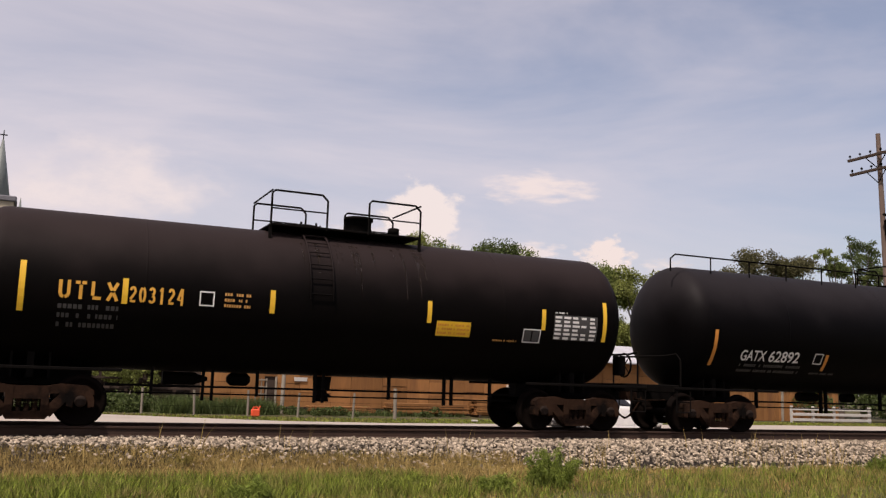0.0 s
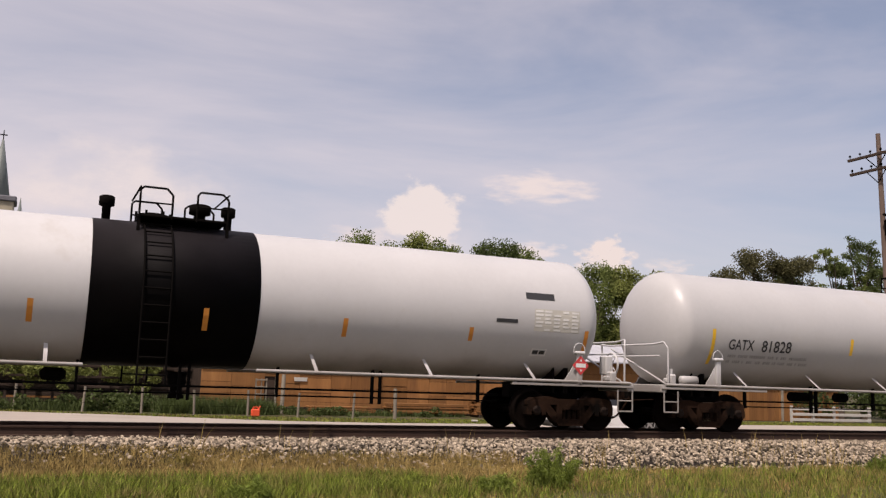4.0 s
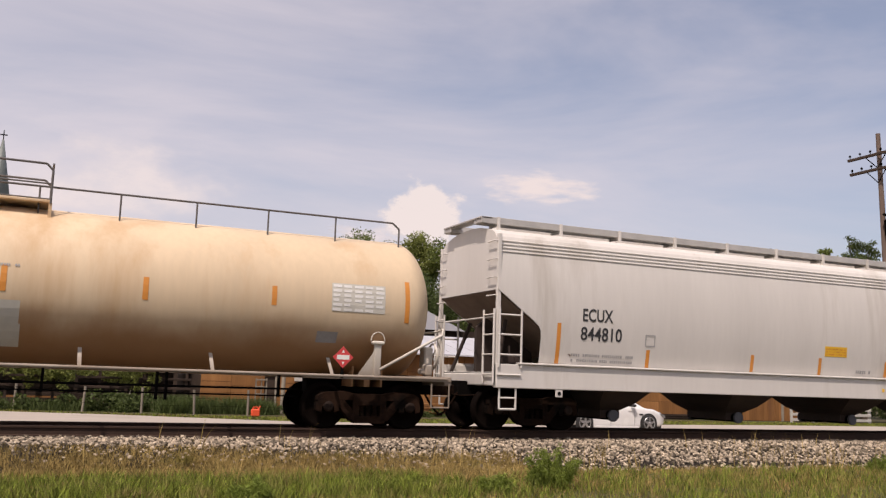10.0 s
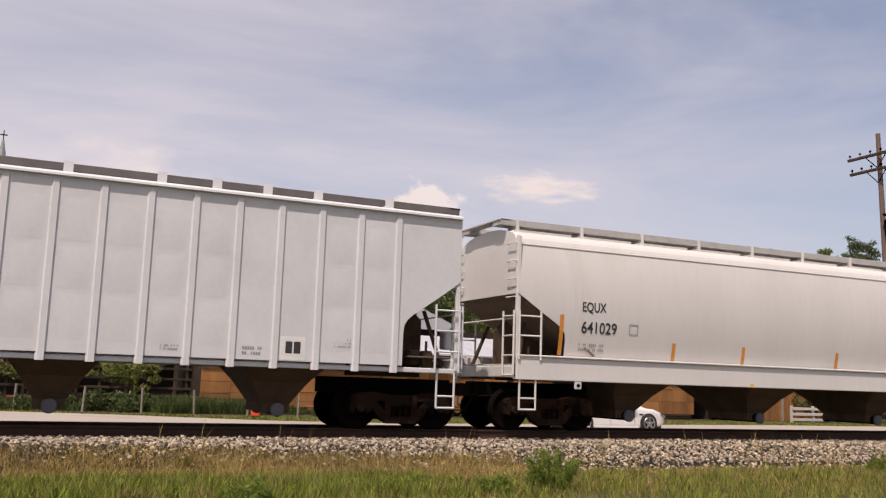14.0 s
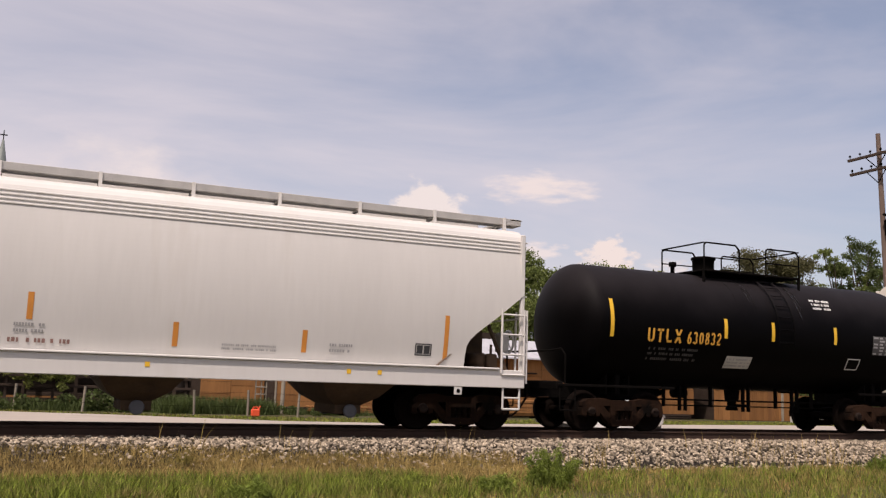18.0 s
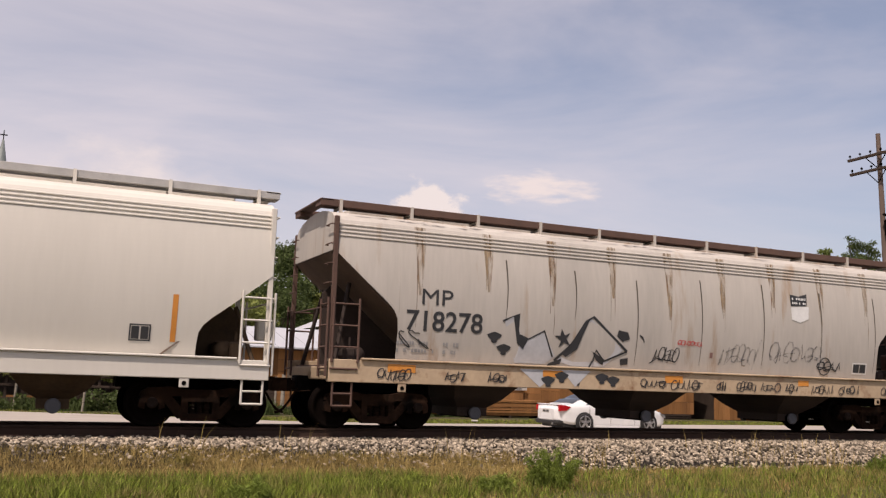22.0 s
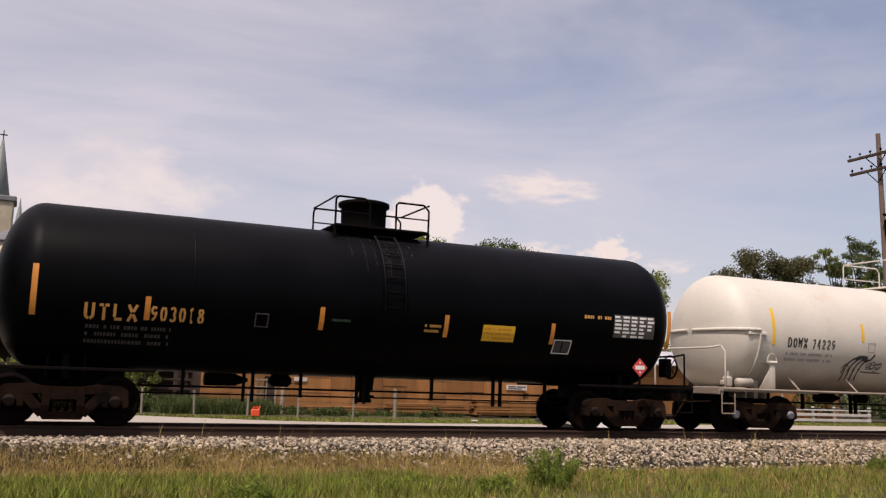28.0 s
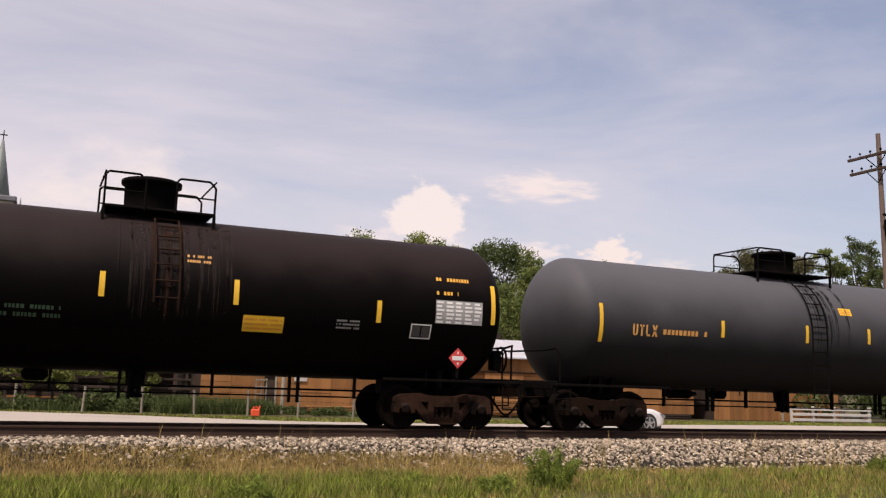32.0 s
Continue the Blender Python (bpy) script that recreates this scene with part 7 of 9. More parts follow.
            for k in range(5):
                z = 2.92 + 0.40 * k
                if z < z_eave - 0.05:
                    part("grab_iron", Build().pipe([(xo2 - s * 0.06, y - sy * 0.04, z), (xo2, y - sy * 0.04, z), (xo2, y - sy * 0.40, z), (xo2 - s * 0.06, y - sy * 0.40, z)], 0.014, 5), lp, car)
            xs0, xs1 = xo - s * 0.10, xo - s * 0.50
            st = Build().pipe([(xs0, y, sill_low + 0.02), (xs0, y, 0.48), (xs1, y, 0.48), (xs1, y, sill_low + 0.02)], 0.024)
            st.rod((xs0, y, 0.72), (xs1, y, 0.72), 0.02)
            part("sill_step", st, lp, car, "stirrup step below the sill")
        part("end_sill", Build().soft(min(s * (xe + 0.04), s * (xe - 0.12)), max(s * (xe + 0.04), s * (xe - 0.12)), -wide + 0.1, wide - 0.1, sill_low + 0.04, sill_low + 0.30, 0.02), sill_paint, car)
        part("end_platform", Build().soft(min(s * (xe - 0.13), s * (xe - 1.1)), max(s * (xe - 0.13), s * (xe - 1.1)), -wide + 0.12, wide - 0.12, sill_low + 0.31, sill_low + 0.34, 0.01), grate, car)
        part("end_handrail", Build().rod((s * (xe + 0.05), -wide + 0.1, 2.45), (s * (xe + 0.05), wide - 0.1, 2.45), 0.018), lp, car)
        truck(car, s * (half - trucks))
        if wings:
            part("end_fascia", Build().soft(min(s * (xe + 0.01), s * (xe - 0.05)), max(s * (xe + 0.01), s * (xe - 0.05)), -wide + 0.12, wide - 0.12, sill_low + 0.3, sill_low + 0.56, 0.012), sill_paint, car, "pale fascia plate across the end")
            for dx, rr in ((0.42, 0.27), (0.62, 0.22)):
                part("brake_drum", Build().lathe([(-0.05, 0.02), (-0.05, rr * 0.8), (-0.02, rr), (0.03, rr), (0.06, rr * 0.7), (0.06, 0.02)], 20, "x", (s * (xe - dx), -0.55 - dx * 0.5, 2.12 - 0.1 * dx)), ALLOY, car, "bright metal brake drum")
    wheel = Build().lathe([(-0.03, 0.25), (0.0, 0.29), (0.03, 0.25), (0.0, 0.22), (-0.03, 0.25)], 20, "x", (half - 0.48, -0.7, 1.95), close=False)
    for k in range(4):
        t = math.pi / 4 * (2 * k + 1)
        wheel.rod((half - 0.48, -0.7, 1.95), (half - 0.48, -0.7 + 0.25 * math.cos(t), 1.95 + 0.25 * math.sin(t)), 0.014)
    part("hand_brake_wheel", wheel, lp, car, "spoked hand brake wheel")
    part("hand_brake_box", Build().soft(half - 0.74, half - 0.53, -0.86, -0.54, 1.72, 2.15, 0.03), lp, car, "hand brake gear box")
    ends(car, half)
    # the tapering bays carry the load, so only stub sills run in over the trucks
    for s in (-1, 1):
        xa, xb = sorted((s * (half - 0.3), s * (half - trucks - 1.5)))
        part("stub_sill", Build().soft(xa, xb, -0.24, 0.24, 0.72, 1.06, 0.02), GRIME, car, "stub sill beam over the truck")
    for x, w, wb in bays:
        zt = sill_low + 0.02
        rings = [(w, wide - 0.10, zt), (w * 0.55 + wb * 0.45, 1.05, zt - 0.30), (wb, 0.74, 0.48), (wb, 0.74, 0.30)]
        vs = []
        for rx, ry, z in rings:
            vs += [(x - rx, -ry, z), (x + rx, -ry, z), (x + rx, ry, z), (x - rx, ry, z)]
        b = Build().add(vs, [(j * 4 + i, j * 4 + (i + 1) % 4, j * 4 + 4 + (i + 1) % 4, j * 4 + 4 + i) for j in range(3) for i in range(4)] + [(12, 13, 14, 15)])
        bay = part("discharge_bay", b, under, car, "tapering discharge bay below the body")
        part("outlet_pipe", Build().rod((x, -0.84, 0.36), (x, 0.84, 0.36), 0.11, 14), GRIME, bay)
        for sy in (-1, 1):
            part("outlet_cap", Build().lathe([(-0.03, 0.10), (-0.03, 0.14), (0.03, 0.14), (0.04, 0.06)], 14, "y", (x, sy * 0.88, 0.36)), OUTLET, bay, "round outlet cap")
    skin = Skin(car, lambda z: -(wide + 0.032) if z < z_sill - 0.03 else (-wide - 0.005 if ribs else -side_at(z)))
    if ribs:
        skin.y = lambda z: -wide + 0.002
    skin.sill = Skin(car, lambda z: -wide - 0.032)
    SKINS.append(skin)
    return car, skin


# ---- markings on the near sides ----
def label_plate(k, x0, x1, z0, z1, material, seed):
    """A coloured notice with rows of dark print."""
    k.panel(x0, x1, z0, z1, material, "notice_label", "rectangular printed notice")
    k.bars(x0 + 0.03, x1 - 0.03, z0 + 0.03, z1 - 0.03, 3, GREY_PAINT if material is not YELLOW else ORANGE, seed, "label_print")


SMUDGE = thin_film(mat("thin_dark_spray", (0.10, 0.095, 0.10), 0.9, vary=0.3, scale=5, fine=30), 0.6)


def scribble(k, x0, x1, z0, z1, loops, r, material, seed):
    """A looping sprayed tag within a box."""
    rng = random.Random(seed)
    n = loops
    for j in range(n):
        xa, xb = x0 + (x1 - x0) * j / n, x0 + (x1 - x0) * (j + 1.25) / n
        pts = []
        ph, w1, w2 = rng.uniform(0, 6.28), rng.uniform(0.7, 1.3), rng.choice((1, 2))
        for i in range(13):
            a = 6.28 * i / 12 * rng.uniform(0.96, 1.04) + ph
            pts.append(((xa + xb) / 2 + (xb - xa) * 0.5 * math.cos(a * w1), (z0 + z1) / 2 + (z1 - z0) * 0.5 * math.sin(a * w2 * 0.5 + 0.6 * j) * rng.uniform(0.75, 1.0)))
        k.stroke(pts, r, material)


def bubble(k, cx, cz, rx, rz, a0, a1, r, ink, lean=0.0):
    """Part of a slanted oval drawn with a spray can, from angle a0 to a1."""
    n = max(6, int(abs(a1 - a0) / 22))
    pts = []
    for i in range(n + 1):
        a = radians(a0 + (a1 - a0) * i / n)
        z = cz + rz * math.sin(a)
        pts.append((cx + rx * math.cos(a) + lean * (z - cz), z))
    k.stroke(pts, r, ink)


def tag(k, x0, x1, z0, z1, strokes, r, ink, seed):
    """A fast sprayed tag: one running line of hooks and loops, with flicks across it."""
    rng = random.Random(seed)
    w, h = (x1 - x0) / strokes, z1 - z0
    run = []
    for j in range(strokes):
        x, kind = x0 + j * w, rng.random()
        top, foot = z1 - h * rng.uniform(0.0, 0.35), z0 + h * rng.uniform(0.0, 0.25)
        if kind < 0.45:
            # a tall loop
            for i in range(9):
                a = radians(200 - 45 * i)
                run.append((x + w * (0.55 + 0.62 * math.cos(a)) + 0.25 * (foot + (top - foot) * (0.5 + 0.5 * math.sin(a)) - z0), foot + (top - foot) * (0.5 + 0.5 * math.sin(a))))
        else:
            # a zigzag
            run += [(x + w * 0.2, foot), (x + w * 0.55 + 0.1 * h, top), (x + w * rng.uniform(0.5, 0.8), foot + 0.1 * h)]
        if rng.random() < 0.3 and len(run) > 3:
            k.stroke(run, r, ink)
            run = []
    if len(run) > 1:
        k.stroke(run, r, ink)
    for j in range(2):
        x, z = rng.uniform(x0, x1 - 1.5 * w), rng.uniform(z0 + 0.2 * h, z0 + 0.7 * h)
        k.stroke([(x, z), (x + w, z + 0.12 * h), (x + rng.uniform(1.4, 2.2) * w, z + rng.uniform(-0.1, 0.2) * h)], r * 0.7, ink)


def marks_1(car, k):
    k.stripe(-5.99, 2.02, 2.91, YELLOW)
    k.stripe(-4.26, 2.24, 2.71, YELLOW)
    k.stripe(-1.52, 2.23, 2.68, YELLOW)
    k.stripe(1.82, 2.23, 2.69, YELLOW)
    k.stripe(4.58, 2.22, 2.68, YELLOW)
    k.stripe(6.19, 2.03, 2.93, YELLOW)
    k.stencil("UTLX", -5.38, -4.37, 2.28, 2.61, Y_PAINT)
    k.stencil("203124", -4.18, -3.20, 2.27, 2.58, Y_PAINT)
    k.outline(-2.92, -2.64, 2.29, 2.57, W_PAINT)
    k.bars(-2.45, -1.95, 2.28, 2.60, 3, O_PAINT, 10)
    label_plate(k, 2.00, 2.80, 1.98, 2.29, YELLOW, 11)
    k.outline(4.09, 4.53, 1.93, 2.23, W_PAINT, fill=DIM_PAINT)
    k.table(4.85, 5.99, 2.03, 2.58, DIM_PAINT, W_PAINT, 13)
    k.bars(4.87, 5.19, 2.60, 2.67, 1, W_PAINT, 14)
    k.bars(-5.38, -4.35, 1.76, 2.24, 3, DIM_PAINT, 15)
    k.bars(3.36, 3.99, 1.92, 1.99, 1, O_PAINT, 16)


def marks_2(car, k):
    k.stripe(-8.53, 1.63, 2.49)
    k.stripe(-4.83, 1.61, 2.02)
    k.stripe(-1.14, 1.61, 2.03)
    k.stripe(2.38, 1.67, 2.05)
    k.stripe(5.64, 1.69, 2.08)
    k.word("GATX", -7.67, -6.86, 1.78, 2.04, W_PAINT)
    k.word("62892", -6.76, -5.76, 1.77, 2.05, W_PAINT)
    k.bars(-7.61, -5.60, 1.49, 1.75, 2, DIM_PAINT, 36)
    k.outline(-5.26, -4.97, 1.77, 2.04, W_PAINT)
    k.bars(-5.20, -4.36, 1.50, 1.60, 1, DIM_PAINT, 38)
    k.panel(-1.85, -1.32, 1.82, 2.03, DIM_PAINT, "stencil_block")
    label_plate(k, 1.51, 2.37, 1.70, 2.05, YELLOW, 40)
    k.word("DIMETHYLAMINE", 3.54, 4.78, 1.96, 2.13, W_PAINT)
    k.word("ANHYDROUS", 3.79, 4.66, 1.81, 1.95, W_PAINT)
    k.outline(4.79, 5.27, 1.50, 1.76, W_PAINT, fill=DIM_PAINT)
    k.table(6.71, 7.81, 1.53, 2.12, GREY_PAINT, DIM_PAINT, 44)
    k.stripe(8.97, 1.65, 2.52)
    k.bars(1.56, 2.19, 1.67, 1.76, 1, DIM_PAINT, 46)
    placard(car, 8.46, -1.47, 1.36)


def marks_3(car, k):
    head_bars(car, 10.45, 0.95, 2.56, 1.42, -0.60, 0.0, ((2.88, 0.08, 0.9), (2.77, 0.06, 0.8), (2.69, 0.06, 1), (2.62, 0.05, 0.9)), GREY_PAINT, 73)
    k.word("DBCX", -7.99, -7.31, 2.20, 2.45, K_PAINT)
    k.word("626", -7.08, -6.58, 2.20, 2.45, K_PAINT)
    k.bars(-7.99, -6.21, 1.79, 2.12, 2, GREY_PAINT, 59)
    k.stripe(-5.57, 1.88, 2.30)
    label_plate(k, -4.37, -3.65, 2.10, 2.42, YELLOW, 61)
    k.stripe(-2.81, 1.84, 2.25)
    k.band.stripe(0.26, 1.84, 2.26)
    k.stripe(3.05, 1.86, 2.23)
    k.stripe(5.89, 1.91, 2.20)
    k.panel(7.21, 7.94, 2.90, 3.05, K_PAINT, "stencil_block")
    k.panel(6.46, 6.99, 2.35, 2.43, K_PAINT, "stencil_block")
    k.table(7.41, 8.58, 2.20, 2.69, PATCH, W_PAINT, 68)
    k.outline(7.46, 7.85, 1.66, 1.82, W_PAINT, fill=K_PAINT)
    k.stripe(-8.43, 1.52, 2.32)
    k.stripe(8.79, 1.79, 2.26)
    placard(car, 8.58, -1.47, 1.48)


def marks_4(car, k):
    k.word("GATX", -7.77, -6.97, 2.03, 2.29, K_PAINT)
    k.word("81828", -6.72, -5.75, 2.01, 2.30, K_PAINT)
    k.bars(-7.72, -5.06, 1.69, 1.96, 2, GREY_PAINT, 89)
    k.stripe(-8.26, 1.66, 2.51, YELLOW)
    k.stripe(-3.67, 2.04, 2.47, YELLOW)
    k.band.stripe(-0.04, 2.02, 2.52, YELLOW)
    k.band.stripe(2.51, 2.06, 2.49, YELLOW)
    k.stripe(5.79, 2.00, 2.46, YELLOW)
    label_plate(k, 4.38, 5.16, 1.77, 2.00, YELLOW, 95)
    k.bars(8.02, 8.54, 2.95, 3.07, 1, K_PAINT, 96)
    k.panel(8.03, 8.55, 2.75, 2.90, W_PAINT, "patch")
    k.table(7.75, 8.78, 2.17, 2.68, PATCH, O_PAINT, 98)
    k.outline(7.63, 8.06, 1.77, 1.97, K_PAINT, fill=K_PAINT)
    k.stripe(8.95, 1.66, 2.50, YELLOW)
    placard(car, 8.61, -1.47, 1.43)
    k.bars(6.21, 6.65, 1.91, 1.98, 1, GREY_PAINT, 102)


def marks_5(car, k):
    head_bars(car, 7.875, 0.80, 2.54, 1.56, -0.75, 0.10, ((2.98, 0.085, 1), (2.82, 0.04, 0.8), (2.74, 0.04, 0.8), (2.56, 0.04, 0.7), (2.46, 0.04, 0.6)), W_PAINT, 74)
    part("valve_shelf", Build().soft(-6.62, -5.55, -1.44, -0.80, 1.03, 1.09, 0.01), GRIME, car, "steel shelf beside the saddle")
    box = part("control_valve", Build().soft(-6.57, -6.12, -1.40, -1.18, 1.092, 1.30, 0.04).lathe([(1.29, 0.09), (1.34, 0.09), (1.38, 0.05)], 12, "z", (-6.42, -1.29, 0)), IVORY, car, "pale dusty brake control valve")
    part("valve_cover", Build().lathe([(-0.04, 0.05), (-0.04, 0.085), (0.0, 0.085)], 12, "y", (-6.24, -1.40, 1.20)), CAP_PALE, box)
    b = Build()
    for j in range(11):
        b.box(-6.45 + 0.075 * j, -6.40 + 0.075 * j, -1.446, -1.4405, 1.04, 1.08)
    tagged(part("small_lettering", b, W_PAINT, car, "row of small stencilled lettering"), kind="stuff")
    k.word("DUPX", -5.06, -4.23, 1.90, 2.17, W_PAINT)
    k.word("28165", -4.07, -3.13, 1.90, 2.18, W_PAINT)
    k.bars(-5.06, -3.33, 1.54, 1.85, 3, DIM_PAINT, 112)
    k.stripe(-6.29, 1.72, 2.63)
    k.stripe(-2.96, 1.94, 2.36)
    k.stripe(-0.90, 1.93, 2.36)
    k.stripe(1.36, 1.96, 2.38)
    k.stripe(3.82, 1.98, 2.41)
    k.stripe(6.89, 1.82, 2.67)
    label_plate(k, 1.50, 2.25, 1.86, 2.18, YELLOW, 119)
    k.bars(2.32, 3.54, 1.83, 2.19, 2, W_PAINT, 120)
    k.outline(3.15, 3.67, 1.60, 1.85, W_PAINT, fill=DIM_PAINT)
    k.table(3.94, 5.08, 1.67, 2.16, DIM_PAINT, GREY_PAINT, 122)
    placard(car, 5.11, -1.47, 1.47)


def marks_6(car, k):
    k.stencil("DOWX", -7.85, -6.82, 2.07, 2.37, K_PAINT)
    k.stencil("73648", -6.59, -5.59, 2.06, 2.35, K_PAINT)
    k.outline(-5.33, -5.10, 2.10, 2.33, GREY_PAINT)
    k.bars(-7.84, -6.27, 1.73, 1.97, 2, GREY_PAINT, 138)
    k.stripe(-8.33, 2.09, 3.03)
    k.stripe(-5.50, 2.31, 2.81)
    k.stripe(-3.21, 2.31, 2.78)
    k.stripe(-0.88, 2.30, 2.77)
    k.stripe(1.00, 2.34, 2.81)
    k.stripe(3.38, 2.34, 2.76)
    k.stripe(5.79, 2.39, 2.77)
    k.stripe(8.59, 2.19, 3.05)
    k.bars(-1.82, -1.06, 2.73, 2.86, 1, GREY_PAINT, 147)
    k.bars(0.65, 1.31, 2.77, 2.86, 1, GREY_PAINT, 148)
    k.panel(-1.16, 1.30, 1.77, 2.19, PATCH, "repaint_patch")
    k.panel(-0.28, 1.33, 1.39, 1.79, PATCH, "repaint_patch")
    k.table(6.96, 8.10, 2.35, 2.92, PATCH, W_PAINT, 151)
    k.panel(6.72, 7.15, 1.72, 1.94, GREY_PAINT, "stencil_block")
    placard(car, 7.26, -1.47, 1.44)


def marks_7(car, k):
    k.word("ECUX", -7.10, -6.29, 2.47, 2.76, K_PAINT)
    k.word("844810", -7.14, -6.03, 2.04, 2.35, K_PAINT)
    k.stripe(-7.71, 1.50, 2.40)
    k.stripe(-5.27, 1.48, 1.90)
    k.stripe(-2.13, 1.50, 1.92)
    k.stripe(0.11, 1.50, 1.93)
    k.stripe(2.46, 1.51, 1.91)
    k.stripe(5.40, 1.57, 1.97)
    k.bars(-7.35, -5.67, 1.54, 1.78, 2, GREY_PAINT, 172)
    k.outline(-5.37, -5.09, 1.98, 2.25, GREY_PAINT)
    label_plate(k, 0.25, 1.02, 1.98, 2.24, YELLOW, 174)
    k.outline(4.57, 4.95, 1.98, 2.21, K_PAINT, fill=K_PAINT)
    k.bars(1.39, 1.91, 1.55, 1.72, 1, GREY_PAINT, 176)
    k.outline(4.35, 4.79, 1.95, 2.23, W_PAINT, fill=K_PAINT)
    k.stripe(5.27, 1.50, 1.93)
    k.stripe(7.51, 1.49, 2.39)
    k.bars(6.13, 6.71, 1.88, 2.24, 3, GREY_PAINT, 180)


def marks_8(car, k):
    k.word("EQ", -8.18, -7.76, 2.30, 2.53, K_PAINT)
    k.word("UX", -7.34, -6.96, 2.30, 2.54, K_PAINT)
    k.word("104", -8.23, -7.74, 1.89, 2.14, K_PAINT)
    k.word("157", -7.35, -6.86, 1.89, 2.15, K_PAINT)
    k.outline(-6.41, -6.15, 2.12, 2.38, GREY_PAINT)
    k.blob([(-6.32, 1.98), (-6.24, 1.95), (-6.22, 1.90), (-6.25, 1.83), (-6.32, 1.81), (-6.38, 1.84), (-6.40, 1.90), (-6.38, 1.96)], FADED_RED)
    k.bars(-8.14, -7.87, 1.43, 1.68, 2, GREY_PAINT, 187)
    k.bars(-7.37, -6.90, 1.46, 1.69, 2, GREY_PAINT, 188)
    k.bars(-6.49, -6.10, 1.45, 1.68, 2, GREY_PAINT, 189)
    k.panel(5.86, 6.36, 1.34, 1.80, W_PAINT, "marking_panel", "white stencil ground")
    k.outline(5.93, 6.31, 1.43, 1.74, W_PAINT, fill=K_PAINT)
    k.bars(3.62, 3.95, 1.44, 1.56, 2, GREY_PAINT, 193)
    k.bars(0.20, 0.62, 1.72, 1.77, 1, GREY_PAINT, 194)
    k.bars(6.95, 7.30, 1.62, 1.82, 3, GREY_PAINT, 195)
    k.bars(5.13, 5.51, 1.41, 1.61, 2, GREY_PAINT, 191)
    k.bars(-0.73, -0.09, 1.69, 1.77, 1, GREY_PAINT, 192)


def marks_9(car, k):
    k.word("EQUX", -8.06, -7.42, 2.65, 2.91, K_PAINT)
    k.word("641029", -8.07, -7.12, 2.20, 2.47, K_PAINT)
    k.outline(-6.78, -6.53, 2.22, 2.47, GREY_PAINT)
    k.stripe(-8.59, 1.69, 2.59)
    k.stripe(-5.47, 1.64, 2.09)
    k.stripe(-3.36, 1.65, 2.09)
    k.stripe(-0.25, 1.64, 2.08)
    k.stripe(2.94, 1.66, 2.09)
    k.stripe(4.83, 1.67, 2.11)
    k.stripe(8.24, 1.70, 2.57)
    k.bars(-8.11, -7.43, 1.79, 2.01, 2, GREY_PAINT, 203)
    k.bars(6.24, 7.72, 2.46, 2.64, 2, GREY_PAINT, 204)
    k.outline(6.20, 6.59, 1.81, 2.06, K_PAINT, fill=K_PAINT)
    k.bars(6.90, 7.74, 1.81, 1.99, 1, GREY_PAINT, 206)


def marks_10(car, k):
    k.stripe(-5.08, 1.55, 2.00)
    k.stripe(-2.20, 1.53, 1.97)
    k.stripe(-0.13, 1.87, 2.35)
    k.stripe(2.37, 1.51, 1.96)
    k.stripe(4.84, 1.50, 1.94)
    k.stripe(7.89, 1.48, 2.40)
    k.bars(-0.37, 0.13, 1.63, 1.85, 2, GREY_PAINT, 213)
    k.bars(-0.88, 0.59, 1.45, 1.60, 1, FADED_RED, 214)
    k.outline(7.20, 7.57, 1.54, 1.79, K_PAINT, fill=K_PAINT)
    k.bars(-4.48, -3.63, 1.54, 1.72, 2, GREY_PAINT, 216)
    k.bars(3.24, 4.29, 1.48, 1.63, 2, GREY_PAINT, 217)
    k.bars(5.36, 5.85, 1.52, 1.74, 2, GREY_PAINT, 218)


def marks_11(car, k):
    k.stencil("UTLX", -3.75, -2.77, 2.11, 2.43, Y_PAINT)
    k.stencil("630832", -2.60, -1.58, 2.10, 2.41, Y_PAINT)
    k.stripe(-4.76, 2.18, 3.06, YELLOW)
    k.stripe(-1.44, 2.29, 2.77, YELLOW)
    k.stripe(0.07, 2.28, 2.76, YELLOW)
    k.stripe(2.18, 2.30, 2.74, YELLOW)
    k.stripe(4.93, 2.15, 3.07, YELLOW)
    label_plate(k, -1.30, -0.49, 1.58, 1.87, PATCH, 226)
    k.table(3.53, 4.64, 2.09, 2.59, DIM_PAINT, GREY_PAINT, 227)
    k.outline(2.71, 3.16, 1.67, 1.96, W_PAINT)
    k.bars(1.60, 2.28, 3.18, 3.50, 3, W_PAINT, 229)
    placard(car, 4.49, -1.47, 1.51, W_PAINT, K_PAINT)
    k.bars(-3.68, -2.24, 1.68, 2.03, 3, DIM_PAINT, 231)


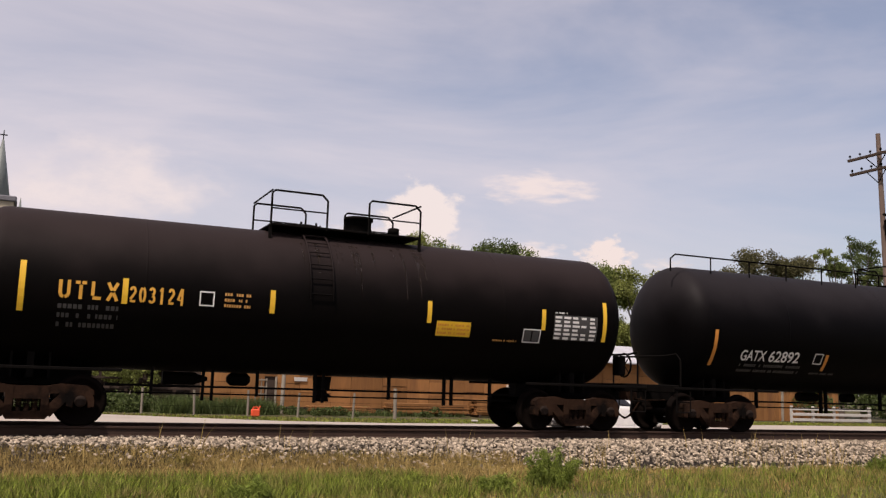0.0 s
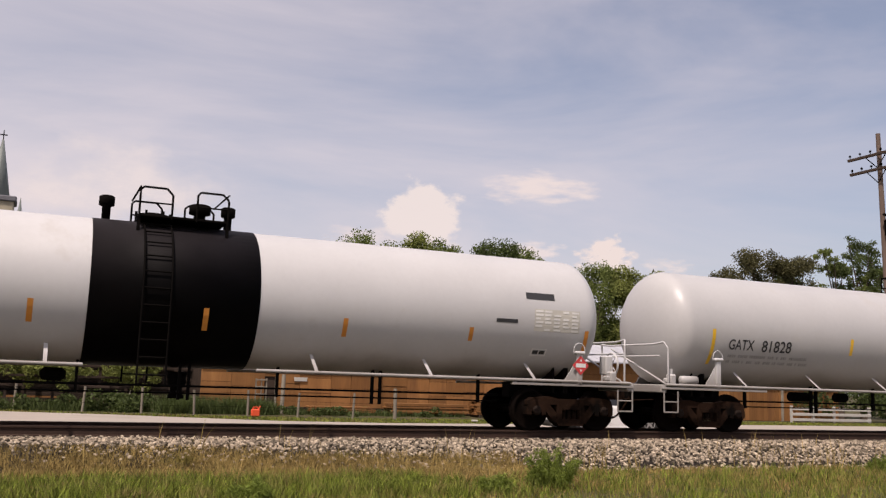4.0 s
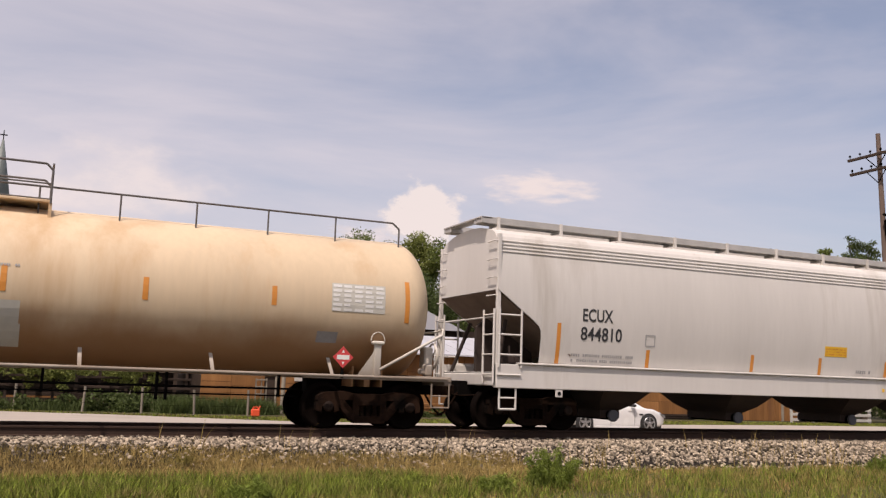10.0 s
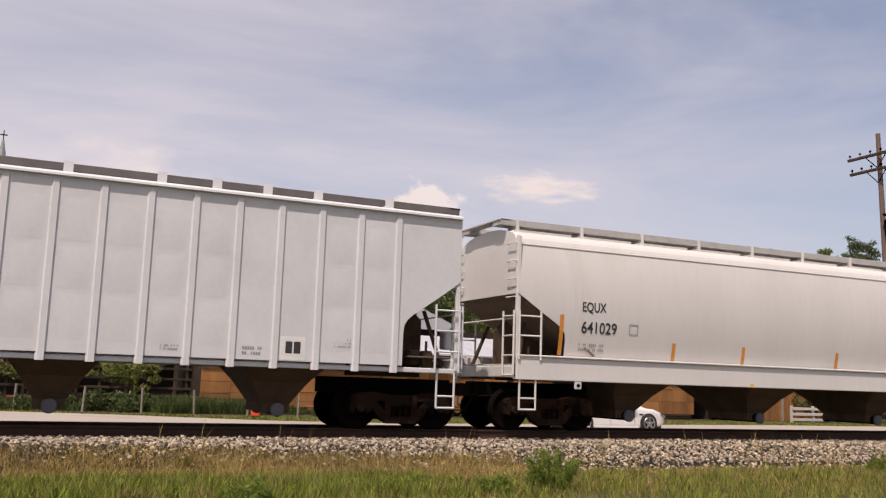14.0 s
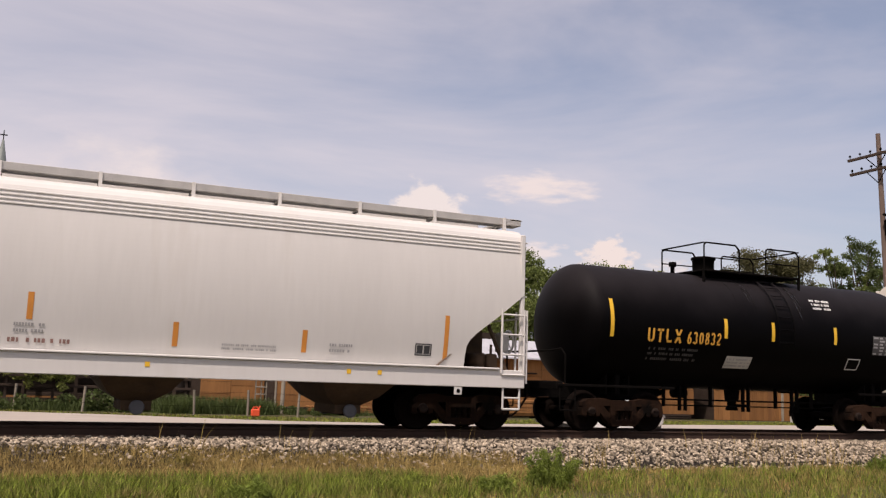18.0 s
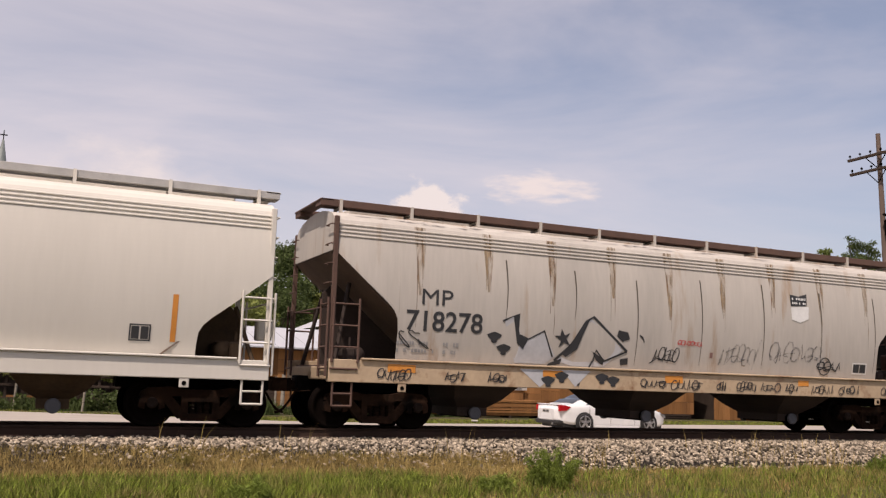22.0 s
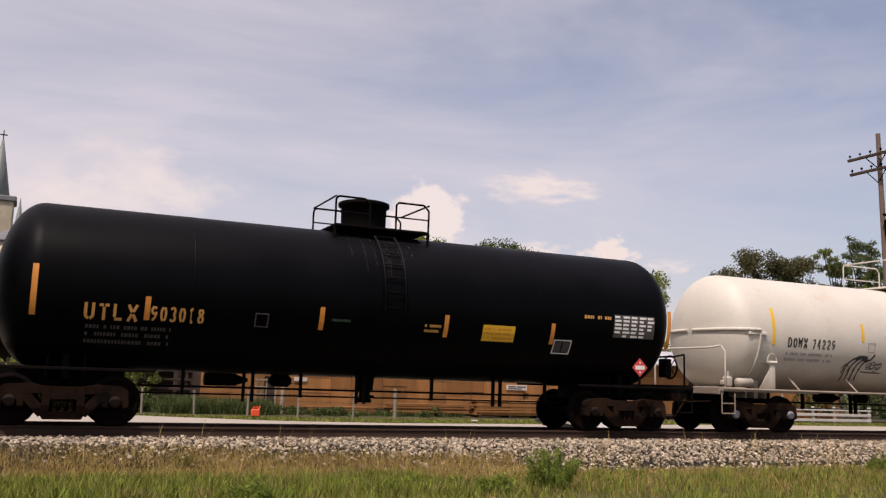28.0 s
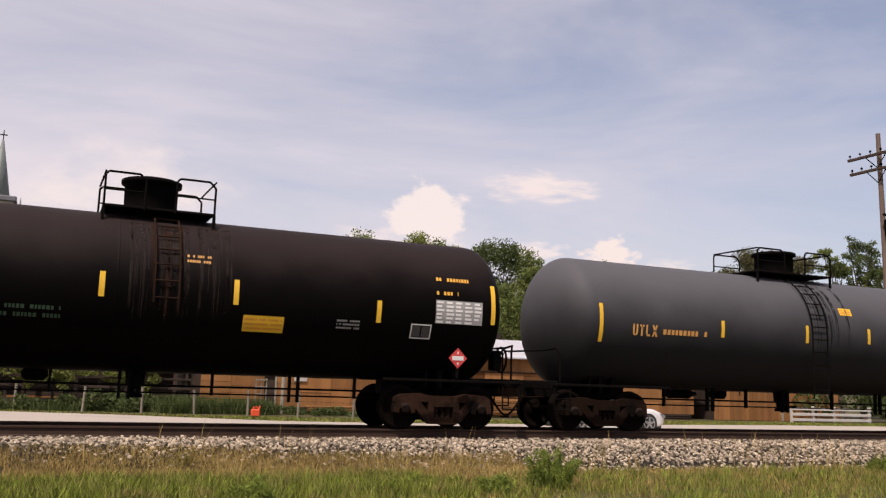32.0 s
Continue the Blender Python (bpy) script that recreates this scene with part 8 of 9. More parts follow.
def marks_12(car, k):
    k.word("EQUX", -7.87, -7.06, 2.34, 2.61, K_PAINT)
    k.word("631537", -7.87, -6.76, 1.91, 2.21, K_PAINT)
    k.stripe(-8.11, 1.53, 2.45)
    k.stripe(-5.07, 1.51, 1.96)
    k.stripe(-2.61, 1.52, 1.94)
    k.stripe(-0.05, 1.89, 2.35)
    k.stripe(2.33, 1.51, 1.98)
    k.stripe(4.64, 1.53, 1.95)
    k.stripe(7.98, 1.59, 2.47)
    k.outline(-6.12, -5.86, 2.09, 2.35, GREY_PAINT)
    k.bars(-7.92, -7.05, 1.53, 1.78, 2, GREY_PAINT, 250)
    k.bars(-4.45, -3.64, 1.53, 1.69, 2, GREY_PAINT, 251)
    k.bars(-0.37, 0.23, 1.67, 1.87, 2, GREY_PAINT, 252)
    k.bars(-0.91, 0.68, 1.48, 1.62, 1, FADED_RED, 253)
    k.bars(3.46, 4.18, 1.51, 1.72, 2, GREY_PAINT, 254)
    k.outline(7.20, 7.58, 1.58, 1.89, K_PAINT, fill=K_PAINT)


def marks_13(car, k):
    k.word("MP", -6.33, -5.62, 2.60, 2.93, K_PAINT)
    k.word("718278", -6.66, -4.90, 2.05, 2.48, K_PAINT)
    k.bars(-6.84, -6.00, 1.58, 1.88, 2, GREY_PAINT, 258)
    k.bars(-5.79, -5.43, 1.57, 1.89, 2, GREY_PAINT, 259)
    scribble(k, -6.81, -6.17, 1.68, 2.05, 3, 0.012, K_PAINT, 260)
    k.blob([(3.79, 3.50), (4.08, 3.46), (4.36, 3.54), (4.34, 3.24), (3.80, 3.20)], K_PAINT)
    k.blob([(3.80, 3.17), (4.40, 3.22), (4.38, 2.90), (4.10, 2.79), (3.82, 2.86)], W_PAINT)
    k.bars(3.85, 4.31, 3.24, 3.46, 2, W_PAINT, 263)
    k.blob([(-4.16, 2.49), (-4.00, 2.55), (-4.01, 2.11), (-3.75, 2.02), (-3.88, 1.77), (-4.04, 1.91)], K_PAINT)
    k.stroke([(-4.42, 2.36), (-4.11, 2.50), (-3.94, 1.91), (-3.37, 2.20), (-3.12, 1.64)], 0.022, K_PAINT)
    k.stroke([(-3.07, 1.56), (-2.65, 1.93), (-2.29, 2.47), (-2.10, 2.58), (-1.15, 1.84)], 0.03, K_PAINT)
    k.stroke([(-1.15, 1.84), (-1.75, 1.60), (-1.99, 1.84), (-2.05, 1.61), (-2.53, 1.03), (-2.86, 1.42)], 0.022, K_PAINT)
    k.blob([(-2.88, 1.72), (-2.47, 2.20), (-2.17, 2.58), (-2.37, 2.15), (-2.49, 1.84), (-2.78, 1.65)], K_PAINT)
    k.blob([(-2.93, 2.27), (-2.84, 2.13), (-2.70, 2.19), (-2.79, 2.06), (-2.68, 1.90), (-2.85, 1.97), (-2.99, 1.85), (-2.93, 2.01), (-3.11, 2.11), (-2.96, 2.12)], K_PAINT)
    k.blob([(-1.41, 2.32), (-1.15, 2.28), (-1.09, 2.13), (-1.29, 2.06), (-1.45, 2.18)], K_PAINT)
    k.blob([(-2.09, 1.81), (-1.75, 1.64), (-1.78, 1.50), (-1.97, 1.61)], K_PAINT)
    k.blob([(-1.33, 1.66), (-1.11, 1.70), (-1.10, 1.55), (-1.30, 1.52)], K_PAINT)
    k.blob([(-3.18, 1.51), (-2.87, 1.62), (-2.91, 1.49), (-3.26, 1.43)], K_PAINT)
    scribble(k, -0.83, -0.72, 1.99, 2.25, 1, 0.012, K_PAINT, 274)
    tag(k, -0.44, 0.25, 1.60, 2.05, 5, 0.013, K_PAINT, 275)
    k.stroke([(-0.50, 1.60), (-0.30, 1.72), (0.25, 1.66)], 0.012, K_PAINT)
    tag(k, 0.26, 1.00, 2.03, 2.19, 8, 0.008, RED_PAINT, 276)
    tag(k, 1.50, 2.55, 1.60, 2.20, 6, 0.022, SMUDGE, 277)
    k.stroke([(2.57, 1.55), (2.83, 2.31)], 0.024, SMUDGE)
    tag(k, 3.05, 4.70, 1.74, 2.32, 7, 0.024, SMUDGE, 281)
    tag(k, 4.68, 5.55, 1.55, 1.92, 4, 0.017, K_PAINT, 280)
    bubble(k, 4.98, 1.72, 0.20, 0.22, 0, 360, 0.014, K_PAINT)
    k.panel(1.25, 1.34, 1.79, 1.92, FADED_RED, "rust_mark")
    k.outline(5.95, 6.46, 1.56, 1.85, W_PAINT, fill=K_PAINT)


def marks_14(car, k):
    head_bars(car, 7.575, 0.72, 2.54, 1.52, -0.92, -0.10, ((2.93, 0.11, 1), (2.78, 0.045, 0.6), (2.68, 0.045, 0.6), (2.58, 0.04, 0.5), (1.95, 0.035, 0.7)), W_PAINT, 71)
    k.word("TILX", -5.07, -4.41, 2.12, 2.43, W_PAINT)
    k.word("200870", -4.20, -2.97, 2.09, 2.43, W_PAINT)
    k.bars(-5.02, -3.29, 1.72, 2.03, 2, GREY_PAINT, 285)
    k.stripe(-5.97, 2.07, 2.99, YELLOW)
    k.stripe(-2.29, 2.24, 2.72, YELLOW)
    k.stripe(1.16, 2.20, 2.70, YELLOW)
    k.stripe(3.02, 2.23, 2.71, YELLOW)
    k.stripe(6.26, 2.04, 2.96, YELLOW)
    k.bars(-2.50, -1.53, 1.69, 1.93, 2, DIM_PAINT, 291)
    k.bars(1.22, 2.28, 1.60, 1.92, 3, DIM_PAINT, 292)
    label_plate(k, 2.72, 3.46, 1.51, 1.78, YELLOW, 293)
    k.word("MALEIC ANHYDRIDE", 3.76, 5.02, 1.97, 2.12, W_PAINT)
    k.outline(4.59, 5.10, 1.61, 1.91, DIM_PAINT)
    k.table(5.04, 6.15, 2.14, 2.71, GREY_PAINT, W_PAINT, 296)
    placard(car, 5.73, -1.47, 1.38, W_PAINT, K_PAINT)


def marks_15(car, k):
    k.word("FPAX", -8.13, -7.37, 2.48, 2.75, K_PAINT)
    k.word("950220", -8.16, -6.96, 2.01, 2.30, K_PAINT)
    k.outline(-6.38, -6.12, 2.29, 2.56, GREY_PAINT)
    k.stripe(-8.76, 1.79, 2.30)
    k.stripe(-5.65, 1.41, 1.83)
    k.stripe(-3.08, 1.40, 1.83)
    k.stripe(-0.13, 1.43, 1.86)
    k.stripe(2.73, 1.45, 1.89)
    k.stripe(5.31, 1.49, 1.92)
    k.bars(-8.19, -7.34, 1.51, 1.75, 2, GREY_PAINT, 313)
    k.bars(6.52, 7.74, 2.07, 2.56, 5, GREY_PAINT, 314)
    k.outline(7.46, 7.84, 1.61, 1.87, W_PAINT, fill=K_PAINT)
    k.stripe(8.71, 1.49, 2.33)


def marks_16(car, k):
    k.stencil("UTLX", -5.90, -4.98, 1.93, 2.23, O_PAINT)
    k.stencil("903018", -4.75, -3.78, 1.95, 2.24, O_PAINT)
    k.stripe(-6.76, 1.96, 2.86)
    k.stripe(-4.82, 1.97, 2.40)
    k.stripe(-1.49, 1.96, 2.41)
    k.stripe(1.23, 1.95, 2.41)
    k.stripe(3.83, 1.92, 2.38)
    k.stripe(6.97, 1.94, 2.83)
    k.outline(-2.82, -2.55, 1.95, 2.22, DIM_PAINT)
    k.bars(-1.28, -0.89, 2.13, 2.23, 1, GREEN_PAINT, 326)
    k.bars(0.74, 1.11, 2.02, 2.23, 2, O_PAINT, 327)
    label_plate(k, 2.10, 2.88, 1.92, 2.26, YELLOW, 328)
    k.outline(3.90, 4.36, 1.72, 2.03, W_PAINT, fill=DIM_PAINT)
    k.bars(4.62, 5.36, 2.52, 2.66, 1, O_PAINT, 330)
    k.table(5.42, 6.55, 2.15, 2.67, DIM_PAINT, W_PAINT, 331)
    placard(car, 6.20, -1.47, 1.49, RED_PAINT, W_PAINT)
    k.bars(-5.86, -4.36, 1.50, 1.89, 3, DIM_PAINT, 333)


def marks_17(car, k):
    k.stencil("DOWX", -6.48, -5.83, 2.16, 2.42, K_PAINT)
    k.stencil("74229", -5.66, -4.87, 2.15, 2.41, K_PAINT)
    k.stripe(-6.96, 2.21, 3.13, YELLOW)
    k.stripe(-3.89, 2.41, 2.88, YELLOW)
    k.stripe(-1.25, 2.41, 2.87, YELLOW)
    k.stripe(1.36, 2.36, 2.87, YELLOW)
    k.stripe(4.04, 2.44, 2.91, YELLOW)
    k.stripe(7.16, 2.25, 3.14, YELLOW)
    k.outline(-3.69, -3.43, 2.14, 2.40, GREY_PAINT)
    k.bars(-6.51, -4.94, 1.81, 2.09, 2, GREY_PAINT, 350)
    label_plate(k, 2.78, 3.51, 2.24, 2.65, YELLOW, 351)
    # ribbed arches with drips and an arrow tail
    for j in range(4):
        bubble(k, -3.86 + 0.06 * j, 1.62 + 0.02 * j, 0.52 - 0.13 * j, 0.42 - 0.06 * j, 185, 70, 0.024, K_PAINT, 0.1)
        k.stroke([(-4.30 + 0.16 * j, 1.72), (-4.28 + 0.16 * j, 1.52), (-4.24 + 0.17 * j, 1.38 + 0.03 * (j % 2))], 0.020, K_PAINT)
    k.stroke([(-4.10, 1.97), (-3.84, 1.99), (-3.68, 1.90), (-3.50, 1.97), (-3.40, 2.10)], 0.030, K_PAINT)
    k.stroke([(-4.46, 1.70), (-4.36, 1.82), (-4.22, 1.76)], 0.016, K_PAINT)
    tag(k, -3.62, -3.12, 1.66, 1.92, 4, 0.012, K_PAINT, 353)
    k.stroke([(-3.72, 1.64), (-3.30, 1.62), (-2.88, 1.61), (-3.30, 1.66), (-3.10, 1.79)], 0.012, K_PAINT)
    # four tall balloon letters with round feet and an arrow
    for j in range(4):
        cx = 0.60 + 0.235 * j
        bubble(k, cx, 2.44 + 0.03 * j, 0.135, 0.27, 200, -25, 0.014, K_PAINT, -0.05)
        k.stroke([(cx - 0.02, 2.55), (cx - 0.01, 2.28)], 0.010, K_PAINT)
    for cx, cz, rx, rz in ((0.60, 2.02, 0.20, 0.22), (0.90, 1.98, 0.13, 0.20), (1.08, 1.98, 0.06, 0.18), (1.28, 1.93, 0.13, 0.24), (1.46, 1.94, 0.10, 0.25), (1.58, 1.96, 0.11, 0.25)):
        bubble(k, cx, cz, rx, rz, 100, 430, 0.013, K_PAINT, 0.08)
    k.stroke([(0.36, 2.10), (0.46, 1.92), (0.62, 1.82), (0.90, 1.77), (1.18, 1.74), (1.36, 1.67), (1.56, 1.70), (1.68, 1.90), (1.74, 2.20), (1.84, 2.40)], 0.024, K_PAINT)
    bubble(k, 0.36, 2.12, 0.06, 0.07, 0, 360, 0.014, K_PAINT)
    k.stroke([(1.56, 2.46), (1.70, 2.40), (1.92, 2.44), (1.74, 2.50), (1.70, 2.58)], 0.014, K_PAINT)
    # broader balloon letters drawn thinly under the label
    for cx, top in ((2.90, 2.15), (3.24, 2.24), (3.62, 2.17), (3.86, 2.19)):
        bubble(k, cx, top - 0.30, 0.16, 0.30, 205, -25, 0.012, K_PAINT, -0.04)
    for cx, cz, rx, rz in ((2.98, 1.68, 0.19, 0.20), (3.30, 1.74, 0.12, 0.17), (3.98, 1.77, 0.24, 0.16), (4.03, 1.62, 0.29, 0.16), (3.52, 1.60, 0.14, 0.10)):
        bubble(k, cx, cz, rx, rz, 60, 400, 0.012, K_PAINT, 0.1)
    k.stroke([(2.70, 1.52), (2.82, 1.68), (2.94, 1.52), (3.20, 1.62), (3.34, 1.48), (3.52, 1.56), (3.70, 1.50), (3.86, 1.66)], 0.013, K_PAINT)
    k.stroke([(2.14, 1.66), (2.24, 1.73), (2.20, 1.62), (2.44, 1.72), (2.74, 1.82)], 0.014, K_PAINT)
    k.outline(5.20, 5.55, 1.78, 2.00, GREY_PAINT, fill=K_PAINT)
    k.bars(5.92, 6.37, 2.69, 3.07, 3, GREY_PAINT, 362)
    placard(car, 7.08, -1.47, 1.53, W_PAINT, K_PAINT)
    k.panel(-7.59, -7.06, 1.37, 2.42, PATCH, "head_jacket")


def marks_18(car, k):
    head_bars(car, 8.275, 0.55, 2.56, 1.55, -0.66, 0.16, ((3.07, 0.075, 1), (2.92, 0.035, 0.6), (2.83, 0.03, 0.45), (2.74, 0.035, 0.6), (2.58, 0.03, 0.8)), O_PAINT, 72)
    k.stencil("UTLX", -5.79, -4.78, 2.05, 2.38, O_PAINT)
    k.stencil("901554", -4.64, -3.65, 2.09, 2.38, O_PAINT)
    k.stripe(-6.73, 2.13, 3.05, YELLOW)
    k.stripe(-3.55, 2.33, 2.83, YELLOW)
    k.stripe(-0.86, 2.35, 2.81, YELLOW)
    k.stripe(1.57, 2.35, 2.83, YELLOW)
    k.stripe(4.49, 2.17, 2.62, YELLOW)
    k.stripe(7.10, 2.26, 3.11, YELLOW)
    k.outline(-3.32, -3.03, 2.09, 2.37, DIM_PAINT)
    k.bars(-3.28, -1.51, 1.90, 2.18, 2, GREEN_PAINT, 384)
    k.bars(0.63, 1.08, 3.09, 3.29, 2, O_PAINT, 385)
    label_plate(k, 1.74, 2.54, 1.86, 2.17, YELLOW, 386)
    k.bars(3.61, 4.10, 2.00, 2.21, 3, GREY_PAINT, 387)
    k.outline(5.22, 5.68, 1.89, 2.19, W_PAINT, fill=DIM_PAINT)
    k.table(5.75, 6.84, 2.23, 2.72, GREY_PAINT, W_PAINT, 389)
    k.bars(5.78, 6.55, 3.11, 3.26, 1, Y_PAINT, 390)
    k.bars(5.77, 6.27, 2.81, 2.96, 1, Y_PAINT, 391)
    placard(car, 6.32, -1.47, 1.52, RED_PAINT, W_PAINT)


def marks_19(car, k):
    k.stencil("UTLX", -5.92, -5.24, 2.22, 2.49, O_PAINT)
    k.bars(-5.07, -3.77, 2.25, 2.49, 1, O_PAINT, 402)
    k.stripe(-6.80, 2.04, 2.92, YELLOW)
    k.stripe(-3.29, 2.30, 2.71, YELLOW)
    k.stripe(-0.56, 2.29, 2.74, YELLOW)
    k.stripe(1.61, 2.36, 2.76, YELLOW)
    label_plate(k, 0.68, 1.12, 3.08, 3.27, YELLOW, 407)


# ---- the nineteen cars, in the order in which they pass ----
def car_list():
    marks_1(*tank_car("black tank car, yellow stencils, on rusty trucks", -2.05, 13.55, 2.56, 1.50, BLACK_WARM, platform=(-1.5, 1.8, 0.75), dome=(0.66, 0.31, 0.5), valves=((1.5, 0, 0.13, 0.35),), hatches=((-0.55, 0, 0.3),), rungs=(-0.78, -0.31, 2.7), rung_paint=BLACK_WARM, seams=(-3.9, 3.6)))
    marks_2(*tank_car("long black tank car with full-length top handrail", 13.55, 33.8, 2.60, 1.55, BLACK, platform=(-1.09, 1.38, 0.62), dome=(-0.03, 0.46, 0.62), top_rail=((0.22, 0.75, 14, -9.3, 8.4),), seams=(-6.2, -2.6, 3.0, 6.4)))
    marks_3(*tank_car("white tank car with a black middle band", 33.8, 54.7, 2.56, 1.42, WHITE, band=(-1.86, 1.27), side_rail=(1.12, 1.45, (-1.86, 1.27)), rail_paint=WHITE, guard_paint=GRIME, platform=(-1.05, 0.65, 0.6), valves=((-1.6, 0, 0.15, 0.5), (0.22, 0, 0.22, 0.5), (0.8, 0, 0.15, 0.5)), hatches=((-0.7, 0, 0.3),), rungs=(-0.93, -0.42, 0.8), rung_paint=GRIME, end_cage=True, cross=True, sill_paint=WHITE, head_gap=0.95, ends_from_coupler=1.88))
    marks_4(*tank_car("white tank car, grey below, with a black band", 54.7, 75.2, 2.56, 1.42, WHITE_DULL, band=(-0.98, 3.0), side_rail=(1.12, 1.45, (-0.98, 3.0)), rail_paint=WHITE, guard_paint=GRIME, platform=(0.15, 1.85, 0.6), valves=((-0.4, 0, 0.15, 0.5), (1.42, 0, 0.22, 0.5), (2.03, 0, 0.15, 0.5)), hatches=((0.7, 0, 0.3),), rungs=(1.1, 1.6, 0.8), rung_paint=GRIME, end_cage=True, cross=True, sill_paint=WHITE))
    marks_5(*tank_car("blue-black tank car with tall top handrails", 75.2, 90.95, 2.54, 1.56, NAVY, platform=(-1.07, 1.16, 0.6), dome=(0.28, 0.48, 0.5), top_rail=((0.8, 0.75, (-4.68, -2.66, -0.7), -6.75, 0.12), (0.8, 0.75, (2.7, 4.5, 6.2), 0.82, 7.63)), seams=(-6.35, -4.65, -2.8, -0.68, 1.6, 4.2, 5.9), head_gap=0.80))
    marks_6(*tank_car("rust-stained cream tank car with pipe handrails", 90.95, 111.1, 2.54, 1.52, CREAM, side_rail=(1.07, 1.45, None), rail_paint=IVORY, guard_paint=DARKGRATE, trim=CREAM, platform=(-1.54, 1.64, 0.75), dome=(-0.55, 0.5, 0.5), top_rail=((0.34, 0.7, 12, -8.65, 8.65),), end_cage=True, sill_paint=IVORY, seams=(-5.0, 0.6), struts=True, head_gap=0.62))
    marks_7(*hopper_car("light grey covered hopper, black lettering", 111.1, 130.82, HOP_GREY, bays=((-5.8, 0.66, 0.27), (-2.05, 0.66, 0.27), (1.85, 0.66, 0.27), (5.6, 0.66, 0.27)), z_sill=1.47, cut=(1.10, 3.05, 2.25), end_gap=0.60))
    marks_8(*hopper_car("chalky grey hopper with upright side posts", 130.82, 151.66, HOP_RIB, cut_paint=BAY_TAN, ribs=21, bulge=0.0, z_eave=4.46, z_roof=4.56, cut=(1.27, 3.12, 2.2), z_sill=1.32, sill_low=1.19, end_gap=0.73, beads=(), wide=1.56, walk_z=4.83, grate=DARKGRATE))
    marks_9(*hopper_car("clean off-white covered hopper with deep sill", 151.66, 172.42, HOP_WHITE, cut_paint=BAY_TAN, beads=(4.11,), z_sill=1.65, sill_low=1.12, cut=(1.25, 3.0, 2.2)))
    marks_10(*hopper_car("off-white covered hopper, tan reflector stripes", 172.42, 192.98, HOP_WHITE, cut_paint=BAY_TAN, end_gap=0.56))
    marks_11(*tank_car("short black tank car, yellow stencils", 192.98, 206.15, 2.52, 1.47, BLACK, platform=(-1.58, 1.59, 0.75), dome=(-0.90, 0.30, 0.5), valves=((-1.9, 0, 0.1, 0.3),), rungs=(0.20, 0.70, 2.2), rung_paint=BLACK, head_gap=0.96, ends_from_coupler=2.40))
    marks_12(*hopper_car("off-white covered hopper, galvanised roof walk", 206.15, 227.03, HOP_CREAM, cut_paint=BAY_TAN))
    marks_13(*hopper_car("weathered grey hopper with rust and graffiti", 227.03, 244.7, HOP_OLD, bays=((-4.7, 0.76, 0.36), (-0.15, 0.76, 0.36), (4.45, 0.76, 0.36)), grate=RUSTGRATE, posts=11, sill_paint=OLD_SILL, ladder_paint=RUSTGRATE, cut=(1.43, 3.6, 2.35), z_sill=1.43, sill_low=0.95, end_gap=0.57))
    marks_14(*tank_car("matt black tank car, white lettering", 244.7, 259.85, 2.54, 1.52, BLACK, platform=(-1.01, 0.69, 0.7), dome=(0.3, 0.30, 0.55), hatches=((-0.59, 0, 0.32),), clean_caps=True))
    marks_15(*hopper_car("light grey covered hopper, open end cage", 259.85, 279.95, HOP_GREY, beads=(4.12,), wings=True, cut=(0.70, 3.34, 3.1), z_sill=1.38, sill_low=1.15, end_gap=0.62, bays=((-6.0, 0.75, 0.24), (-2.14, 0.80, 0.24), (1.98, 0.75, 0.24), (5.85, 0.75, 0.24))))
    marks_16(*tank_car("black tank car with a big round dome", 279.95, 296.3, 2.62, 1.57, NAVY, platform=(-1.11, 1.02, 0.65), dome=(-0.2, 0.54, 0.72), rungs=(-0.2, 0.25, 2.4), rung_paint=BLACK, seams=(-4.0, 3.5)))
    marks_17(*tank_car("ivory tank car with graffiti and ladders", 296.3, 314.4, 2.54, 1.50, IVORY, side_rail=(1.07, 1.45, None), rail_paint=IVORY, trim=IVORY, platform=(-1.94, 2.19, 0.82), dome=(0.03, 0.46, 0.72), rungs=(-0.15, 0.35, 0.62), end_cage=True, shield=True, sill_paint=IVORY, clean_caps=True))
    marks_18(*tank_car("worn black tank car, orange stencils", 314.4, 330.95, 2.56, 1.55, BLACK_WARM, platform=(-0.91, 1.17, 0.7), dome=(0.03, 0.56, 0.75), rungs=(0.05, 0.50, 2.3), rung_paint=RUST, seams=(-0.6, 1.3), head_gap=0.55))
    marks_19(*tank_car("grey tank car, pale top sheen painted on, faded orange stencils", 330.95, 347.75, 2.56, 1.55, GREYTANK, platform=(-1.50, 1.04, 0.65), dome=(-0.15, 0.55, 0.7), rungs=(-0.45, 0.05, 0.9)))


car_list()


# ---- runs, spills and rust on the cars ----
def run_stain(skin, x, z0, z1, w, material, name="run_stain", off=0.004, bow=0.0):
    """A run that starts at z0 and thins out down to z1."""
    b = Build()
    n = max(2, int((z0 - z1) / 0.14))
    pts = []
    for i in range(n + 1):
        t = i / n
        z = z0 + (z1 - z0) * t
        h = w / 2 * (1 - 0.8 * t ** 1.5)
        xx = x + bow * math.sin(3.1 * t)
        pts += [(xx - h, skin.y(z) - off, z), (xx + h, skin.y(z) - off, z)]
    b.add(pts, [(2 * i, 2 * i + 1, 2 * i + 3, 2 * i + 2) for i in range(n)])
    part(name, b, material, skin.car)


